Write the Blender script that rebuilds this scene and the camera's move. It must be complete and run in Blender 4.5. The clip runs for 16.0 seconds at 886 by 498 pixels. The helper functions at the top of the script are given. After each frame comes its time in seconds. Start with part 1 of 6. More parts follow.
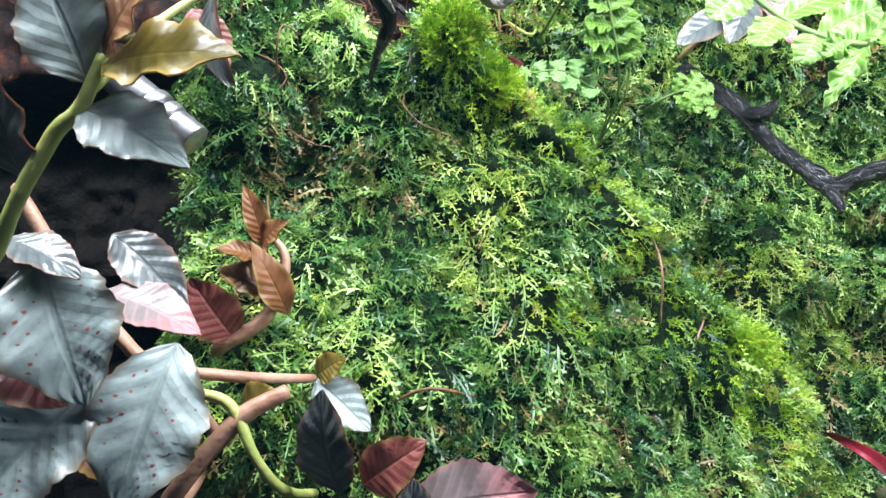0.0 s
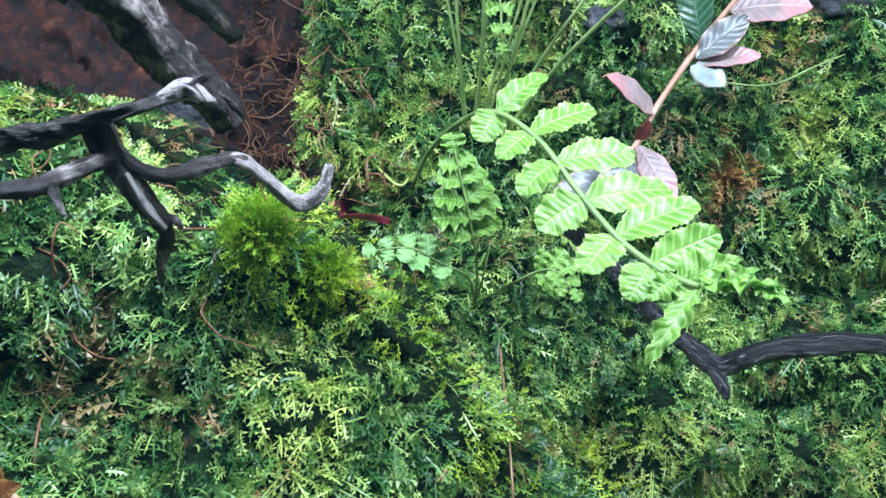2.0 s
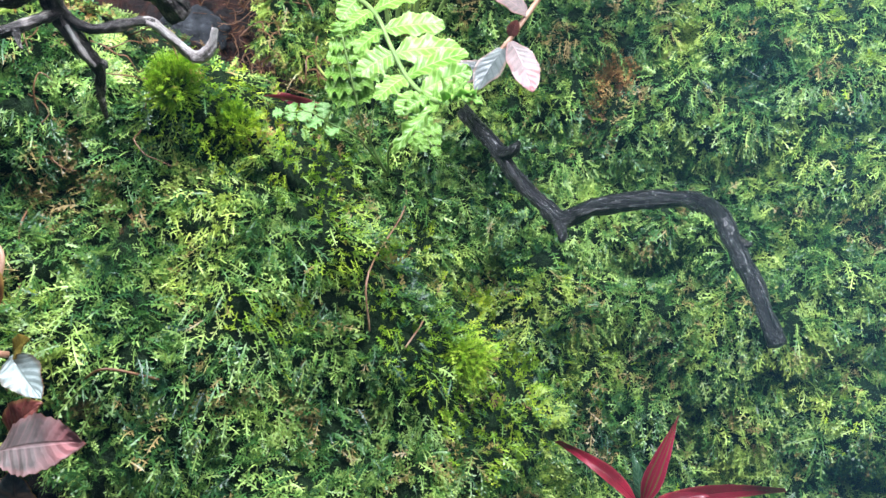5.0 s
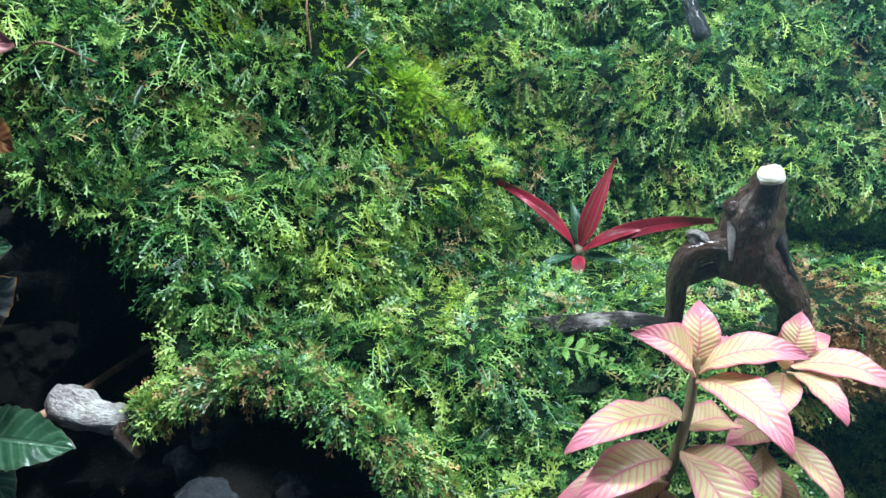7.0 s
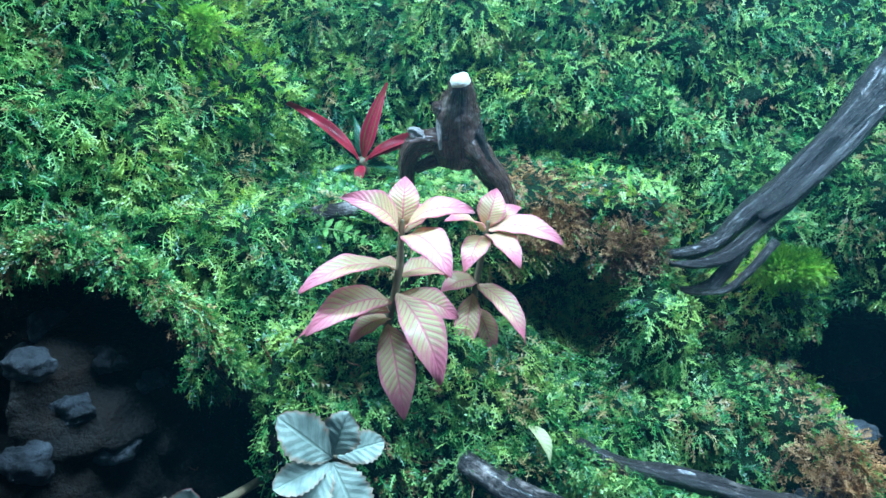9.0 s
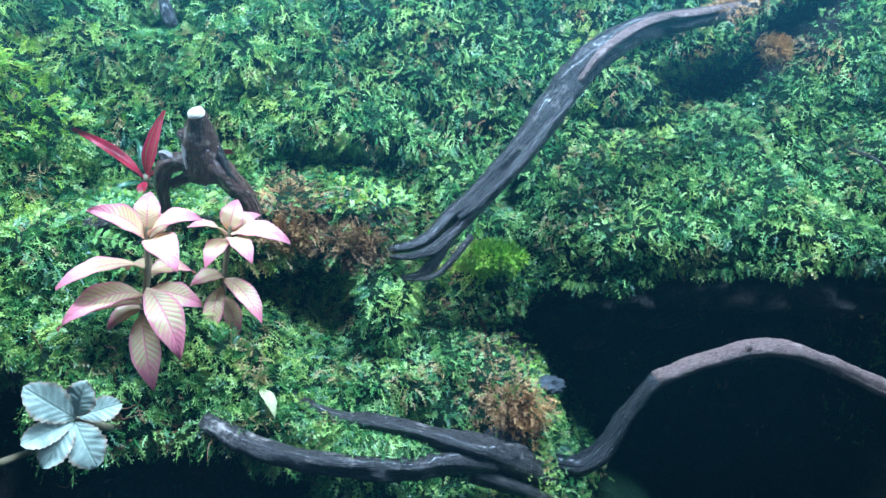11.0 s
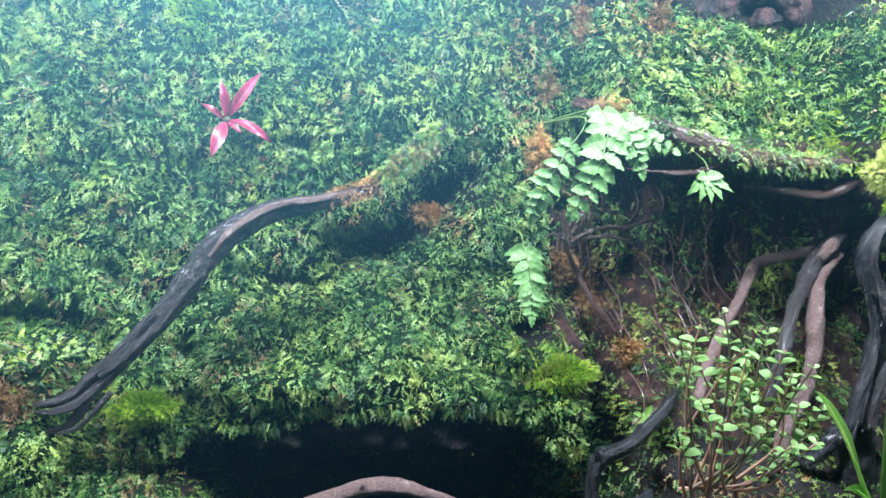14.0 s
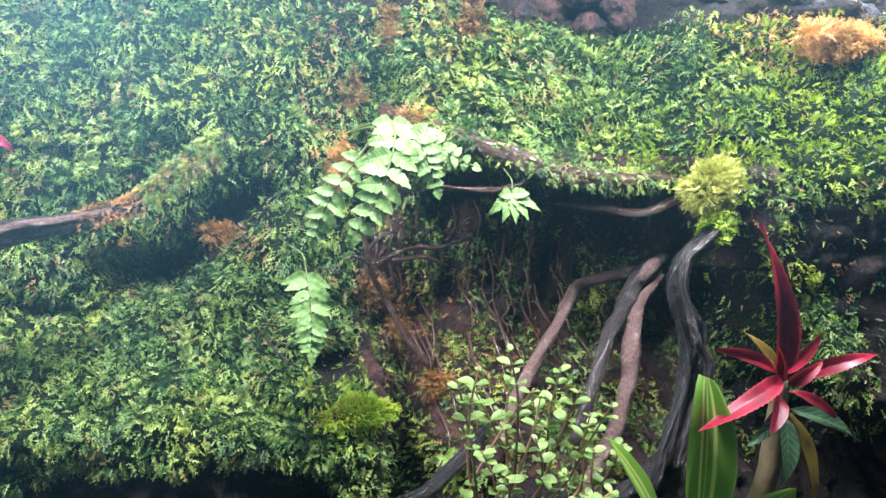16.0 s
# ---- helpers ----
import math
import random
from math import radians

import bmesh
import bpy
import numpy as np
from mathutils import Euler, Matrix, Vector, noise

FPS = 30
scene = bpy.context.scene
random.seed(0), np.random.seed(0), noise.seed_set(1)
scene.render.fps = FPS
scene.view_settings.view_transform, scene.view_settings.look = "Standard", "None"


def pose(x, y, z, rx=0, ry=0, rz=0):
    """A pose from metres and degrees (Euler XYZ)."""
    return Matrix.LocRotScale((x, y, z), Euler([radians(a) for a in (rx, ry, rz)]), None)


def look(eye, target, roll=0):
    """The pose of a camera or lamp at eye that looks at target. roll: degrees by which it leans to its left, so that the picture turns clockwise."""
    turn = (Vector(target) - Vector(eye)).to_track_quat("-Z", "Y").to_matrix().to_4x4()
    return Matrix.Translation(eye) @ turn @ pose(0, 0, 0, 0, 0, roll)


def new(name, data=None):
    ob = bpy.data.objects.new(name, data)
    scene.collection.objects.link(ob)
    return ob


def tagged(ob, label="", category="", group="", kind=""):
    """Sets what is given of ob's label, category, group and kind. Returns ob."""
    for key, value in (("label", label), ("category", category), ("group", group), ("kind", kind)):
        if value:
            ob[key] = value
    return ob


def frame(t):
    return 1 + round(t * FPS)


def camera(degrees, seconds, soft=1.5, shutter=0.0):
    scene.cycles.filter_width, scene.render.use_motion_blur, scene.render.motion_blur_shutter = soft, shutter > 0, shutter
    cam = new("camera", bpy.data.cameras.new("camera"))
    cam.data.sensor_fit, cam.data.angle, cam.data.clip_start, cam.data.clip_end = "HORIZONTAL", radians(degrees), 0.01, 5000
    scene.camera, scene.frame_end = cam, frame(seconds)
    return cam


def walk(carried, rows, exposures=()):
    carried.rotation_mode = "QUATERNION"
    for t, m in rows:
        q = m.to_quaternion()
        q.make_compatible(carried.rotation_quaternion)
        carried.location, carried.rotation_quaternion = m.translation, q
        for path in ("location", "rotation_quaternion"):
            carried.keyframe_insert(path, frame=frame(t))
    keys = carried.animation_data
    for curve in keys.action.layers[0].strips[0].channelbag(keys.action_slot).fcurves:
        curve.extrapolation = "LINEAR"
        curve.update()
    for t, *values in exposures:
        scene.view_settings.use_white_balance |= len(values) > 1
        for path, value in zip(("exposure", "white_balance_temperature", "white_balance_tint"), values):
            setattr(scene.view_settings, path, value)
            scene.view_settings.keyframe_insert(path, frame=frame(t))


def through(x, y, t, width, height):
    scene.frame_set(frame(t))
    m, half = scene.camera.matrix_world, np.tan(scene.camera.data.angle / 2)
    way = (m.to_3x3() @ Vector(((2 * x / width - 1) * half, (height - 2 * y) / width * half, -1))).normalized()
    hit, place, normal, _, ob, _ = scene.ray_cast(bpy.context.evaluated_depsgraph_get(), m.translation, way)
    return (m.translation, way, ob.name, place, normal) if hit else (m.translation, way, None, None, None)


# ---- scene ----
cam = camera(61.7, 16.0)
METRES, EYE, TILT, LEAN, TURN = 0.95, 0.30, -6.0, 0.0, 0.0
ROWS = [
    (0.0, 0.0, 0.0, 0.0, 0.0, 0.0, -0.0),
    (0.5, 0.0092, 0.0161, 0.0171, -0.13, 1.04, -0.06),
    (1.0, 0.0314, 0.0285, 0.0243, -0.59, 1.99, -0.2),
    (1.5, 0.0475, 0.0343, 0.0361, -1.32, 2.88, -0.28),
    (2.0, 0.0508, 0.0299, 0.0537, -1.85, 3.75, -0.31),
    (2.5, 0.0652, 0.0204, 0.0598, -1.84, 4.3, -0.36),
    (3.0, 0.0793, 0.0108, 0.0556, -1.28, 4.49, -0.46),
    (3.5, 0.0955, -0.0068, 0.0464, -0.02, 4.14, -0.69),
    (6.0, 0.154, -0.052, -0.0452, 6.23, -0.53, -2.97),
    (6.5, 0.1531, -0.0533, -0.0721, 4.9, -1.67, -2.93),
    (7.0, 0.1644, -0.0506, -0.0997, 3.11, -2.69, -2.72),
    (7.5, 0.187, -0.0578, -0.1076, 1.36, -3.53, -2.45),
    (8.0, 0.2037, -0.0877, -0.1044, -0.22, -4.14, -2.1),
    (8.5, 0.2178, -0.1127, -0.1131, -1.71, -4.57, -1.62),
    (9.0, 0.2368, -0.1288, -0.1281, -3.6, -5.06, -1.15),
    (11.5, 0.3506, -0.2534, -0.1156, -12.7, -3.81, 0.1),
    (12.0, 0.3862, -0.2748, -0.093, -13.43, -2.65, -0.02),
    (12.5, 0.414, -0.2918, -0.0799, -14.04, -1.64, -0.1),
    (13.0, 0.4512, -0.31, -0.0663, -14.94, -0.7, -0.09),
    (13.5, 0.4847, -0.3328, -0.0571, -15.83, 0.05, -0.09),
    (14.0, 0.5126, -0.3549, -0.0534, -16.52, 0.61, -0.14),
    (14.5, 0.5427, -0.378, -0.0502, -17.17, 1.14, -0.24),
    (15.0, 0.568, -0.3946, -0.0449, -18.16, 1.38, -0.23),
    (15.5, 0.6052, -0.3786, -0.0425, -20.13, 1.19, -0.03),
    (16.0, 0.6225, -0.3249, -0.0347, -23.15, 0.64, 0.3),
]
EXPOSURES = [(0.0, -0.48, 6300, 11), (1.5, -0.80, 5600, 11), (3.0, -0.95, 5700, 10), (6.0, -0.60, 6500, 14), (6.8, -0.60, 6200, 6), (7.5, -0.58, 4900, -12), (9.0, -0.42, 4500, -12), (11.5, -0.13, 4800, 2), (12.5, -0.20, 5200, 9), (14.0, -0.25, 5900, 12), (16.0, -0.25, 6700, 22)]
walk(cam, [(t, pose(0, 0, EYE, TILT, LEAN, TURN) @ pose(METRES * x, METRES * y, METRES * z, 90 + pitch, roll, yaw)) for t, x, y, z, yaw, pitch, roll in ROWS], EXPOSURES)

# ---- light: a long lamp bar over the planting, and the dim room ----
world = bpy.data.worlds.new("room")
world.use_nodes = True
world.node_tree.nodes["Background"].inputs[0].default_value = (0.55, 0.75, 1.0, 1)
world.node_tree.nodes["Background"].inputs[1].default_value = 0.15
scene.world = world


def area_lamp(name, eye, target, size_x, size_y, watts, colour):
    data = bpy.data.lights.new(name, "AREA")
    data.shape, data.size, data.size_y, data.energy, data.color = "RECTANGLE", size_x, size_y, watts, colour
    ob = new(name, data)
    ob.matrix_world = look(eye, target)
    return ob


for lamp_x in (-0.20, 0.13, 0.46, 0.79, 1.12):
    area_lamp("lamp_bar", (lamp_x, 0.12 - 0.11 * lamp_x, 0.61), (lamp_x, 0.22 - 0.11 * lamp_x, 0.2), 0.29, 0.05, 5.6, (0.94, 1.0, 1.08))

# ---- small helpers ----
rng = np.random.default_rng(5)


def smooth(a, b, v):
    s = np.clip((np.asarray(v, float) - a) / (b - a), 0, 1)
    return s * s * (3 - 2 * s)


def lattice(ix, iz, seed):
    h = np.sin(ix * 127.1 + iz * 311.7 + seed * 74.7) * 43758.5453
    return h - np.floor(h)


def noise2(x, z, size, seed=0):
    """Value noise from -1 to 1 over the plane."""
    x, z = np.asarray(x, float) / size, np.asarray(z, float) / size
    ix, iz = np.floor(x), np.floor(z)
    fx, fz = x - ix, z - iz
    fx, fz = fx * fx * (3 - 2 * fx), fz * fz * (3 - 2 * fz)
    a, b = lattice(ix, iz, seed), lattice(ix + 1, iz, seed)
    c, d = lattice(ix, iz + 1, seed), lattice(ix + 1, iz + 1, seed)
    return 2 * (a + (b - a) * fx + (c - a) * fz + (a - b - c + d) * fx * fz) - 1


def unit(v):
    v = np.asarray(v, float)
    return v / np.maximum(np.linalg.norm(v, axis=-1, keepdims=True), 1e-9)


def mesh_of(name, verts, faces, mats, index=None, uv=None, soft=True):
    """A mesh from arrays; faces all have the same number of corners."""
    verts, faces = np.asarray(verts, np.float32), np.asarray(faces, np.int32)
    me = bpy.data.meshes.new(name)
    n, k = faces.shape
    me.vertices.add(len(verts))
    me.vertices.foreach_set("co", verts.ravel())
    me.loops.add(n * k)
    me.loops.foreach_set("vertex_index", faces.ravel())
    me.polygons.add(n)
    me.polygons.foreach_set("loop_start", np.arange(0, n * k, k, dtype=np.int32))
    me.polygons.foreach_set("loop_total", np.full(n, k, np.int32))
    me.polygons.foreach_set("use_smooth", np.full(n, soft, bool))
    for m in mats:
        me.materials.append(m)
    if index is not None:
        me.polygons.foreach_set("material_index", np.asarray(index, np.int32))
    if uv is not None:
        layer = me.uv_layers.new(name="UVMap")
        layer.data.foreach_set("uv", np.asarray(uv, np.float32)[faces.ravel()].ravel())
    me.update(calc_edges=True)
    me.validate()
    return me


def thing(name, at, label, category, group="", kind=""):
    ob = new(name)
    ob.location = at
    ob.empty_display_size = 0.01
    return tagged(ob, label, category, group, kind)


def part(name, me, parent, label=""):
    """Links a mesh, made in world places, as a part of a thing."""
    ob = new(name, me)
    ob.parent = parent
    base = parent.matrix_basis.translation if parent.parent is None else parent.parent.matrix_basis.translation
    ob.location = -base if parent.parent is None else (0, 0, 0)
    return tagged(ob, label)


def spline(points, steps):
    """A smooth line through points (Catmull-Rom), in any number of columns."""
    p = np.asarray(points, float)
    p = np.vstack([2 * p[0] - p[1], p, 2 * p[-1] - p[-2]])
    out = []
    for i in range(1, len(p) - 2):
        for s in np.linspace(0, 1, steps, endpoint=False):
            a, b, c, d = p[i - 1:i + 3]
            out.append(0.5 * (2 * b + (c - a) * s + (2 * a - 5 * b + 4 * c - d) * s ** 2 + (3 * b - a - 3 * c + d) * s ** 3))
    out.append(p[-2])
    return np.array(out)


def tube_arrays(rows, steps=8, ring=12, rough=0.0, groove=0.0, seed=0, knots=0.0):
    """A round stem or branch; rows of x, y, z, radius. rough and groove are shares of the radius."""
    line = spline(rows, steps)
    p, r = line[:, :3], np.maximum(line[:, 3], 1e-4)
    tan = unit(np.gradient(p, axis=0))
    u = np.zeros_like(p)
    ref = np.array([0.3, -1.0, 0.2])
    for i in range(len(p)):
        ref = unit(ref - tan[i] * np.dot(ref, tan[i]))
        u[i] = ref
    w = np.cross(tan, u)
    a = np.linspace(0, 2 * np.pi, ring, endpoint=False)
    along = np.concatenate([[0], np.cumsum(np.linalg.norm(np.diff(p, axis=0), axis=1))])
    A, S = np.meshgrid(a, along)
    rr = r[:, None] * (1 + rough * noise2(A * 0.012, S + seed, 0.010, seed) + 0.8 * rough * noise2(A * 0.010 + seed, S, 0.0038, seed + 7) + 0.5 * rough * noise2(A * 0.010 + seed, S, 0.0019, seed + 9) + knots * noise2(A * 0.012 + seed, S, 0.024, seed + 3)
                       + groove * np.sin(A * 3 + 25 * S + 2 * noise2(S, A * 0, 0.03, seed + 1)) + 0.6 * groove * np.sin(A * 5 - 31 * S + seed))
    v = p[:, None] + rr[..., None] * (np.cos(A)[..., None] * u[:, None] + np.sin(A)[..., None] * w[:, None])
    m, n = v.shape[:2]
    verts = np.vstack([v.reshape(-1, 3), p[0] - tan[0] * r[0] * 0.3, p[-1] + tan[-1] * r[-1] * 0.3])
    uv = np.vstack([np.stack([np.tile(np.abs(a / np.pi - 1), (m, 1)).ravel(), np.repeat(along, n)], 1), [[0, 0]], [[0, along[-1]]]])
    i, j = np.meshgrid(np.arange(m - 1), np.arange(n), indexing="ij")
    k = (j + 1) % n
    faces = np.stack([i * n + j, i * n + k, (i + 1) * n + k, (i + 1) * n + j], -1).reshape(-1, 4)
    tri = np.vstack([faces[:, [0, 1, 2]], faces[:, [0, 2, 3]]])
    jj = np.arange(n)
    kk = (jj + 1) % n
    caps = np.vstack([np.stack([kk, jj, np.full(n, m * n)], 1), np.stack([(m - 1) * n + jj, (m - 1) * n + kk, np.full(n, m * n + 1)], 1)])
    return verts, np.vstack([tri, caps]), uv


def tube(name, rows, material, parent, label="", **more):
    v, f, uv = tube_arrays(rows, **more)
    return part(name, mesh_of(name, v, f, [material], uv=uv), parent, label)


def leaf_arrays(base, tip, width, up=(0, -0.4, 1), bow=0.15, fold=0.2, teeth=0.0, wave=0.0, belly=0.42, blunt=1.0, nu=12, nv=4, curl=0.0, seed=0, thick=0.0004, lobes=0, lobe=0.0, quilt=0.0):
    """A leaf of two skins from base to tip: outline, bow along it, fold at the midrib, teeth and waves at the rim."""
    base, tip = np.asarray(base, float), np.asarray(tip, float)
    length = np.linalg.norm(tip - base)
    d = unit(tip - base)
    up = unit(np.asarray(up, float) - d * np.dot(up, d))
    side = np.cross(d, up)
    s = np.linspace(0, 1, nu + 1)
    peak = belly
    q = np.where(s < peak, s / peak, (1 - s) / (1 - peak))
    half = width / 2 * np.sin(np.clip(q, 0, 1) * np.pi / 2) ** np.where(s < peak, 0.75, blunt) + width * 0.02
    if teeth:
        half = half * (1 + teeth * ((np.arange(nu + 1) % 2) * 2 - 1))
    if lobes:
        half = half * (1 - lobe * (0.5 + 0.5 * np.cos(s * lobes * 2 * np.pi)))
    half = half * (1 + 0.07 * noise2(s, s * 0 + seed, 0.13, 17) * (s > 0.1))
    c = np.linspace(-1, 1, 2 * nv + 1)
    S, C = np.meshgrid(s, c, indexing="ij")
    H = half[:, None]
    lift = bow * length * (4 * S * (1 - S)) * 0.5 - curl * length * S ** 3 + np.abs(C) * fold * H * (1 + 0.2 * np.sin(3 * S + seed))
    lift = lift + wave * H * C ** 2 * np.sin(S * 19 + seed * 2.1 + np.where(C > 0, 1.3, 0)) + 0.04 * length * np.sin(2.2 * S + seed) * C
    if quilt:
        lift = lift + quilt * width * np.sin((S * 7 - np.abs(C) * 1.6) * 2 * np.pi) * np.abs(C) ** 0.5 * (1 - np.abs(C) ** 3) * np.clip(4 * S, 0, 1)
    lift = lift * np.clip(8 * S, 0, 1)
    v = base + d * (S * length)[..., None] + side * (C * H)[..., None] + up * lift[..., None]
    m, n = S.shape
    top = v.reshape(-1, 3)
    low = top - up * thick
    uv = np.stack([C.ravel() * 0.5 + 0.5, S.ravel()], 1)
    i, j = np.meshgrid(np.arange(m - 1), np.arange(n - 1), indexing="ij")
    f = np.stack([i * n + j, i * n + j + 1, (i + 1) * n + j + 1, (i + 1) * n + j], -1).reshape(-1, 4)
    faces = np.vstack([f, f[:, ::-1] + m * n])
    index = np.repeat([0, 1], len(f))
    return np.vstack([top, low]), faces, np.vstack([uv, uv]), index


def leaf(name, base, tip, width, mats, parent, label="", **more):
    v, f, uv, index = leaf_arrays(base, tip, width, **more)
    return part(name, mesh_of(name, v, f, mats, index, uv), parent, label)


# ---- materials ----
class Nodes:
    """A short way to write node materials."""

    def __init__(self, name):
        self.material = bpy.data.materials.new(name)
        self.material.use_nodes = True
        self.tree = self.material.node_tree
        self.shader = self.tree.nodes["Principled BSDF"]
        self.out = self.tree.nodes["Material Output"]
        self.place = self.tree.nodes.new("ShaderNodeNewGeometry")
        self.coords = self.tree.nodes.new("ShaderNodeTexCoord")

    def put(self, socket, value):
        if isinstance(value, bpy.types.NodeSocket):
            self.tree.links.new(value, socket)
        elif isinstance(value, (tuple, list)) and len(value) == 3 and socket.type == "RGBA":
            socket.default_value = (*value, 1)
        else:
            socket.default_value = value

    def noise(self, scale, detail=3, rough=0.55, vector=None, stretch=None):
        n = self.tree.nodes.new("ShaderNodeTexNoise")
        n.inputs["Scale"].default_value, n.inputs["Detail"].default_value, n.inputs["Roughness"].default_value = scale, detail, rough
        vec = vector or self.place.outputs["Position"]
        if stretch:
            mp = self.tree.nodes.new("ShaderNodeMapping")
            mp.inputs["Scale"].default_value = stretch
            self.tree.links.new(vec, mp.inputs["Vector"])
            vec = mp.outputs["Vector"]
        self.tree.links.new(vec, n.inputs["Vector"])
        return n.outputs["Fac"]

    def ramp(self, fac, *stops):
        n = self.tree.nodes.new("ShaderNodeValToRGB")
        for i, (at, colour) in enumerate(stops):
            e = n.color_ramp.elements[i] if i < 2 else n.color_ramp.elements.new(at)
            e.position, e.color = at, (*colour, 1)
        self.put(n.inputs["Fac"], fac)
        return n.outputs["Color"]

    def step(self, fac, a, b):
        n = self.tree.nodes.new("ShaderNodeMapRange")
        n.interpolation_type = "SMOOTHSTEP"
        self.put(n.inputs[0], fac)
        n.inputs[1].default_value, n.inputs[2].default_value = a, b
        return n.outputs[0]

    def math(self, op, a, b=0.0):
        n = self.tree.nodes.new("ShaderNodeMath")
        n.operation = op
        self.put(n.inputs[0], a)
        self.put(n.inputs[1], b)
        return n.outputs[0]

    def mix(self, fac, a, b):
        n = self.tree.nodes.new("ShaderNodeMix")
        n.data_type = "RGBA"
        self.put(n.inputs[0], fac)
        self.put(n.inputs[6], a)
        self.put(n.inputs[7], b)
        return n.outputs[2]

    def uv(self):
        n = self.tree.nodes.new("ShaderNodeSeparateXYZ")
        self.tree.links.new(self.coords.outputs["UV"], n.inputs[0])
        return n.outputs[0], n.outputs[1]

    def bump(self, height, strength, distance=0.001):
        n = self.tree.nodes.new("ShaderNodeBump")
        n.inputs["Strength"].default_value, n.inputs["Distance"].default_value = strength, distance
        self.put(n.inputs["Height"], height)
        self.tree.links.new(n.outputs["Normal"], self.shader.inputs["Normal"])

    def done(self, colour, rough=0.5, through=0.0, coat=0.0, specular=0.5):
        self.put(self.shader.inputs["Base Color"], colour)
        self.put(self.shader.inputs["Roughness"], rough)
        self.shader.inputs["Specular IOR Level"].default_value = specular
        self.shader.inputs["Coat Weight"].default_value = coat
        self.shader.inputs["Coat Roughness"].default_value = 0.12
        if through:
            glow = self.tree.nodes.new("ShaderNodeBsdfTranslucent")
            self.put(glow.inputs["Color"], colour)
            mixer = self.tree.nodes.new("ShaderNodeMixShader")
            mixer.inputs[0].default_value = through
            self.tree.links.new(self.shader.outputs[0], mixer.inputs[1])
            self.tree.links.new(glow.outputs[0], mixer.inputs[2])
            self.tree.links.new(mixer.outputs[0], self.out.inputs["Surface"])
        return self.material


def moss_material(name, dark, mid, light, tan, tan_from=0.85, rough=0.33, patch=26):
    n = Nodes(name)
    tone = n.math("ADD", n.math("MULTIPLY", n.place.outputs["Random Per Island"], 0.42), n.math("MULTIPLY", n.noise(patch, 5, 0.7), 1.06))
    colour = n.ramp(tone, (0.44, dark), (0.68, mid), (0.94, light))
    hue = n.step(n.noise(13, 4, 0.65), 0.46, 0.66)
    warm = n.tree.nodes.new("ShaderNodeMix")
    warm.data_type, warm.blend_type = "RGBA", "MULTIPLY"
    n.put(warm.inputs[0], hue)
    n.put(warm.inputs[6], colour)
    warm.inputs[7].default_value = (1.15, 1.0, 0.75, 1)
    colour = warm.outputs[2]
    straw = n.step(n.math("ADD", n.noise(34, 3), n.math("MULTIPLY", n.place.outputs["Random Per Island"], 0.35)), tan_from, tan_from + 0.06)
    return n.done(n.mix(straw, colour, tan), rough, through=0.30, specular=0.55)


MOSS = moss_material("moss_green", (0.008, 0.048, 0.026), (0.080, 0.215, 0.045), (0.46, 0.64, 0.17), (0.38, 0.28, 0.11))
CUSHION = moss_material("moss_yellow_green", (0.08, 0.19, 0.012), (0.24, 0.43, 0.020), (0.50, 0.66, 0.06), (0.42, 0.32, 0.09), 0.88, 0.45)
DRY = moss_material("moss_dry_brown", (0.08, 0.038, 0.016), (0.26, 0.14, 0.055), (0.52, 0.33, 0.14), (0.14, 0.22, 0.03), 0.88, 0.6)
PALE_MOSS = moss_material("moss_pale_yellow", (0.20, 0.24, 0.03), (0.44, 0.48, 0.09), (0.70, 0.72, 0.24), (0.5, 0.4, 0.12), 0.9, 0.5)
STRAW = moss_material("moss_straw_orange", (0.16, 0.075, 0.02), (0.46, 0.25, 0.075), (0.74, 0.48, 0.18), (0.3, 0.34, 0.08), 0.92, 0.6)


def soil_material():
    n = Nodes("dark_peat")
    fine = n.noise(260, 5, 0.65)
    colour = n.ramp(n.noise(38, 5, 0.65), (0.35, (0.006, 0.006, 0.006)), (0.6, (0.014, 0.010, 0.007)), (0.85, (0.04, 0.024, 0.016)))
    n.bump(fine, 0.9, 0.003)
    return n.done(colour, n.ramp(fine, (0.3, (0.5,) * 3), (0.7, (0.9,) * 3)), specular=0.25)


def peat_material():
    n = Nodes("red_brown_peat")
    fine = n.noise(300, 6, 0.7)
    colour = n.ramp(n.noise(85, 6, 0.7), (0.44, (0.008, 0.003, 0.003)), (0.58, (0.06, 0.017, 0.009)), (0.74, (0.24, 0.075, 0.03)))
    n.bump(fine, 1.0, 0.003)
    return n.done(colour, 0.6)


def bark_material(name, dark, mid, light, pale, pale_from=0.62, rough=0.42, coat=0.25):
    n = Nodes(name)
    grain = n.noise(6, 6, 0.7, n.coords.outputs["UV"], (3.5, 60, 1))
    streak = n.noise(3, 5, 0.7, n.coords.outputs["UV"], (7, 6, 1))
    colour = n.ramp(grain, (0.32, dark), (0.5, mid), (0.72, light))
    top = n.step(n.math("ADD", n.noise(70, 4, 0.65), n.math("MULTIPLY", streak, 0.35)), pale_from, pale_from + 0.2)
    n.bump(n.math("ADD", grain, n.math("MULTIPLY", n.noise(420, 4, 0.7), 0.6)), 1.0, 0.0022)
    return n.done(n.mix(top, colour, pale), n.ramp(streak, (0.35, (rough * 0.6,) * 3), (0.7, (rough * 1.5,) * 3)), coat=coat)


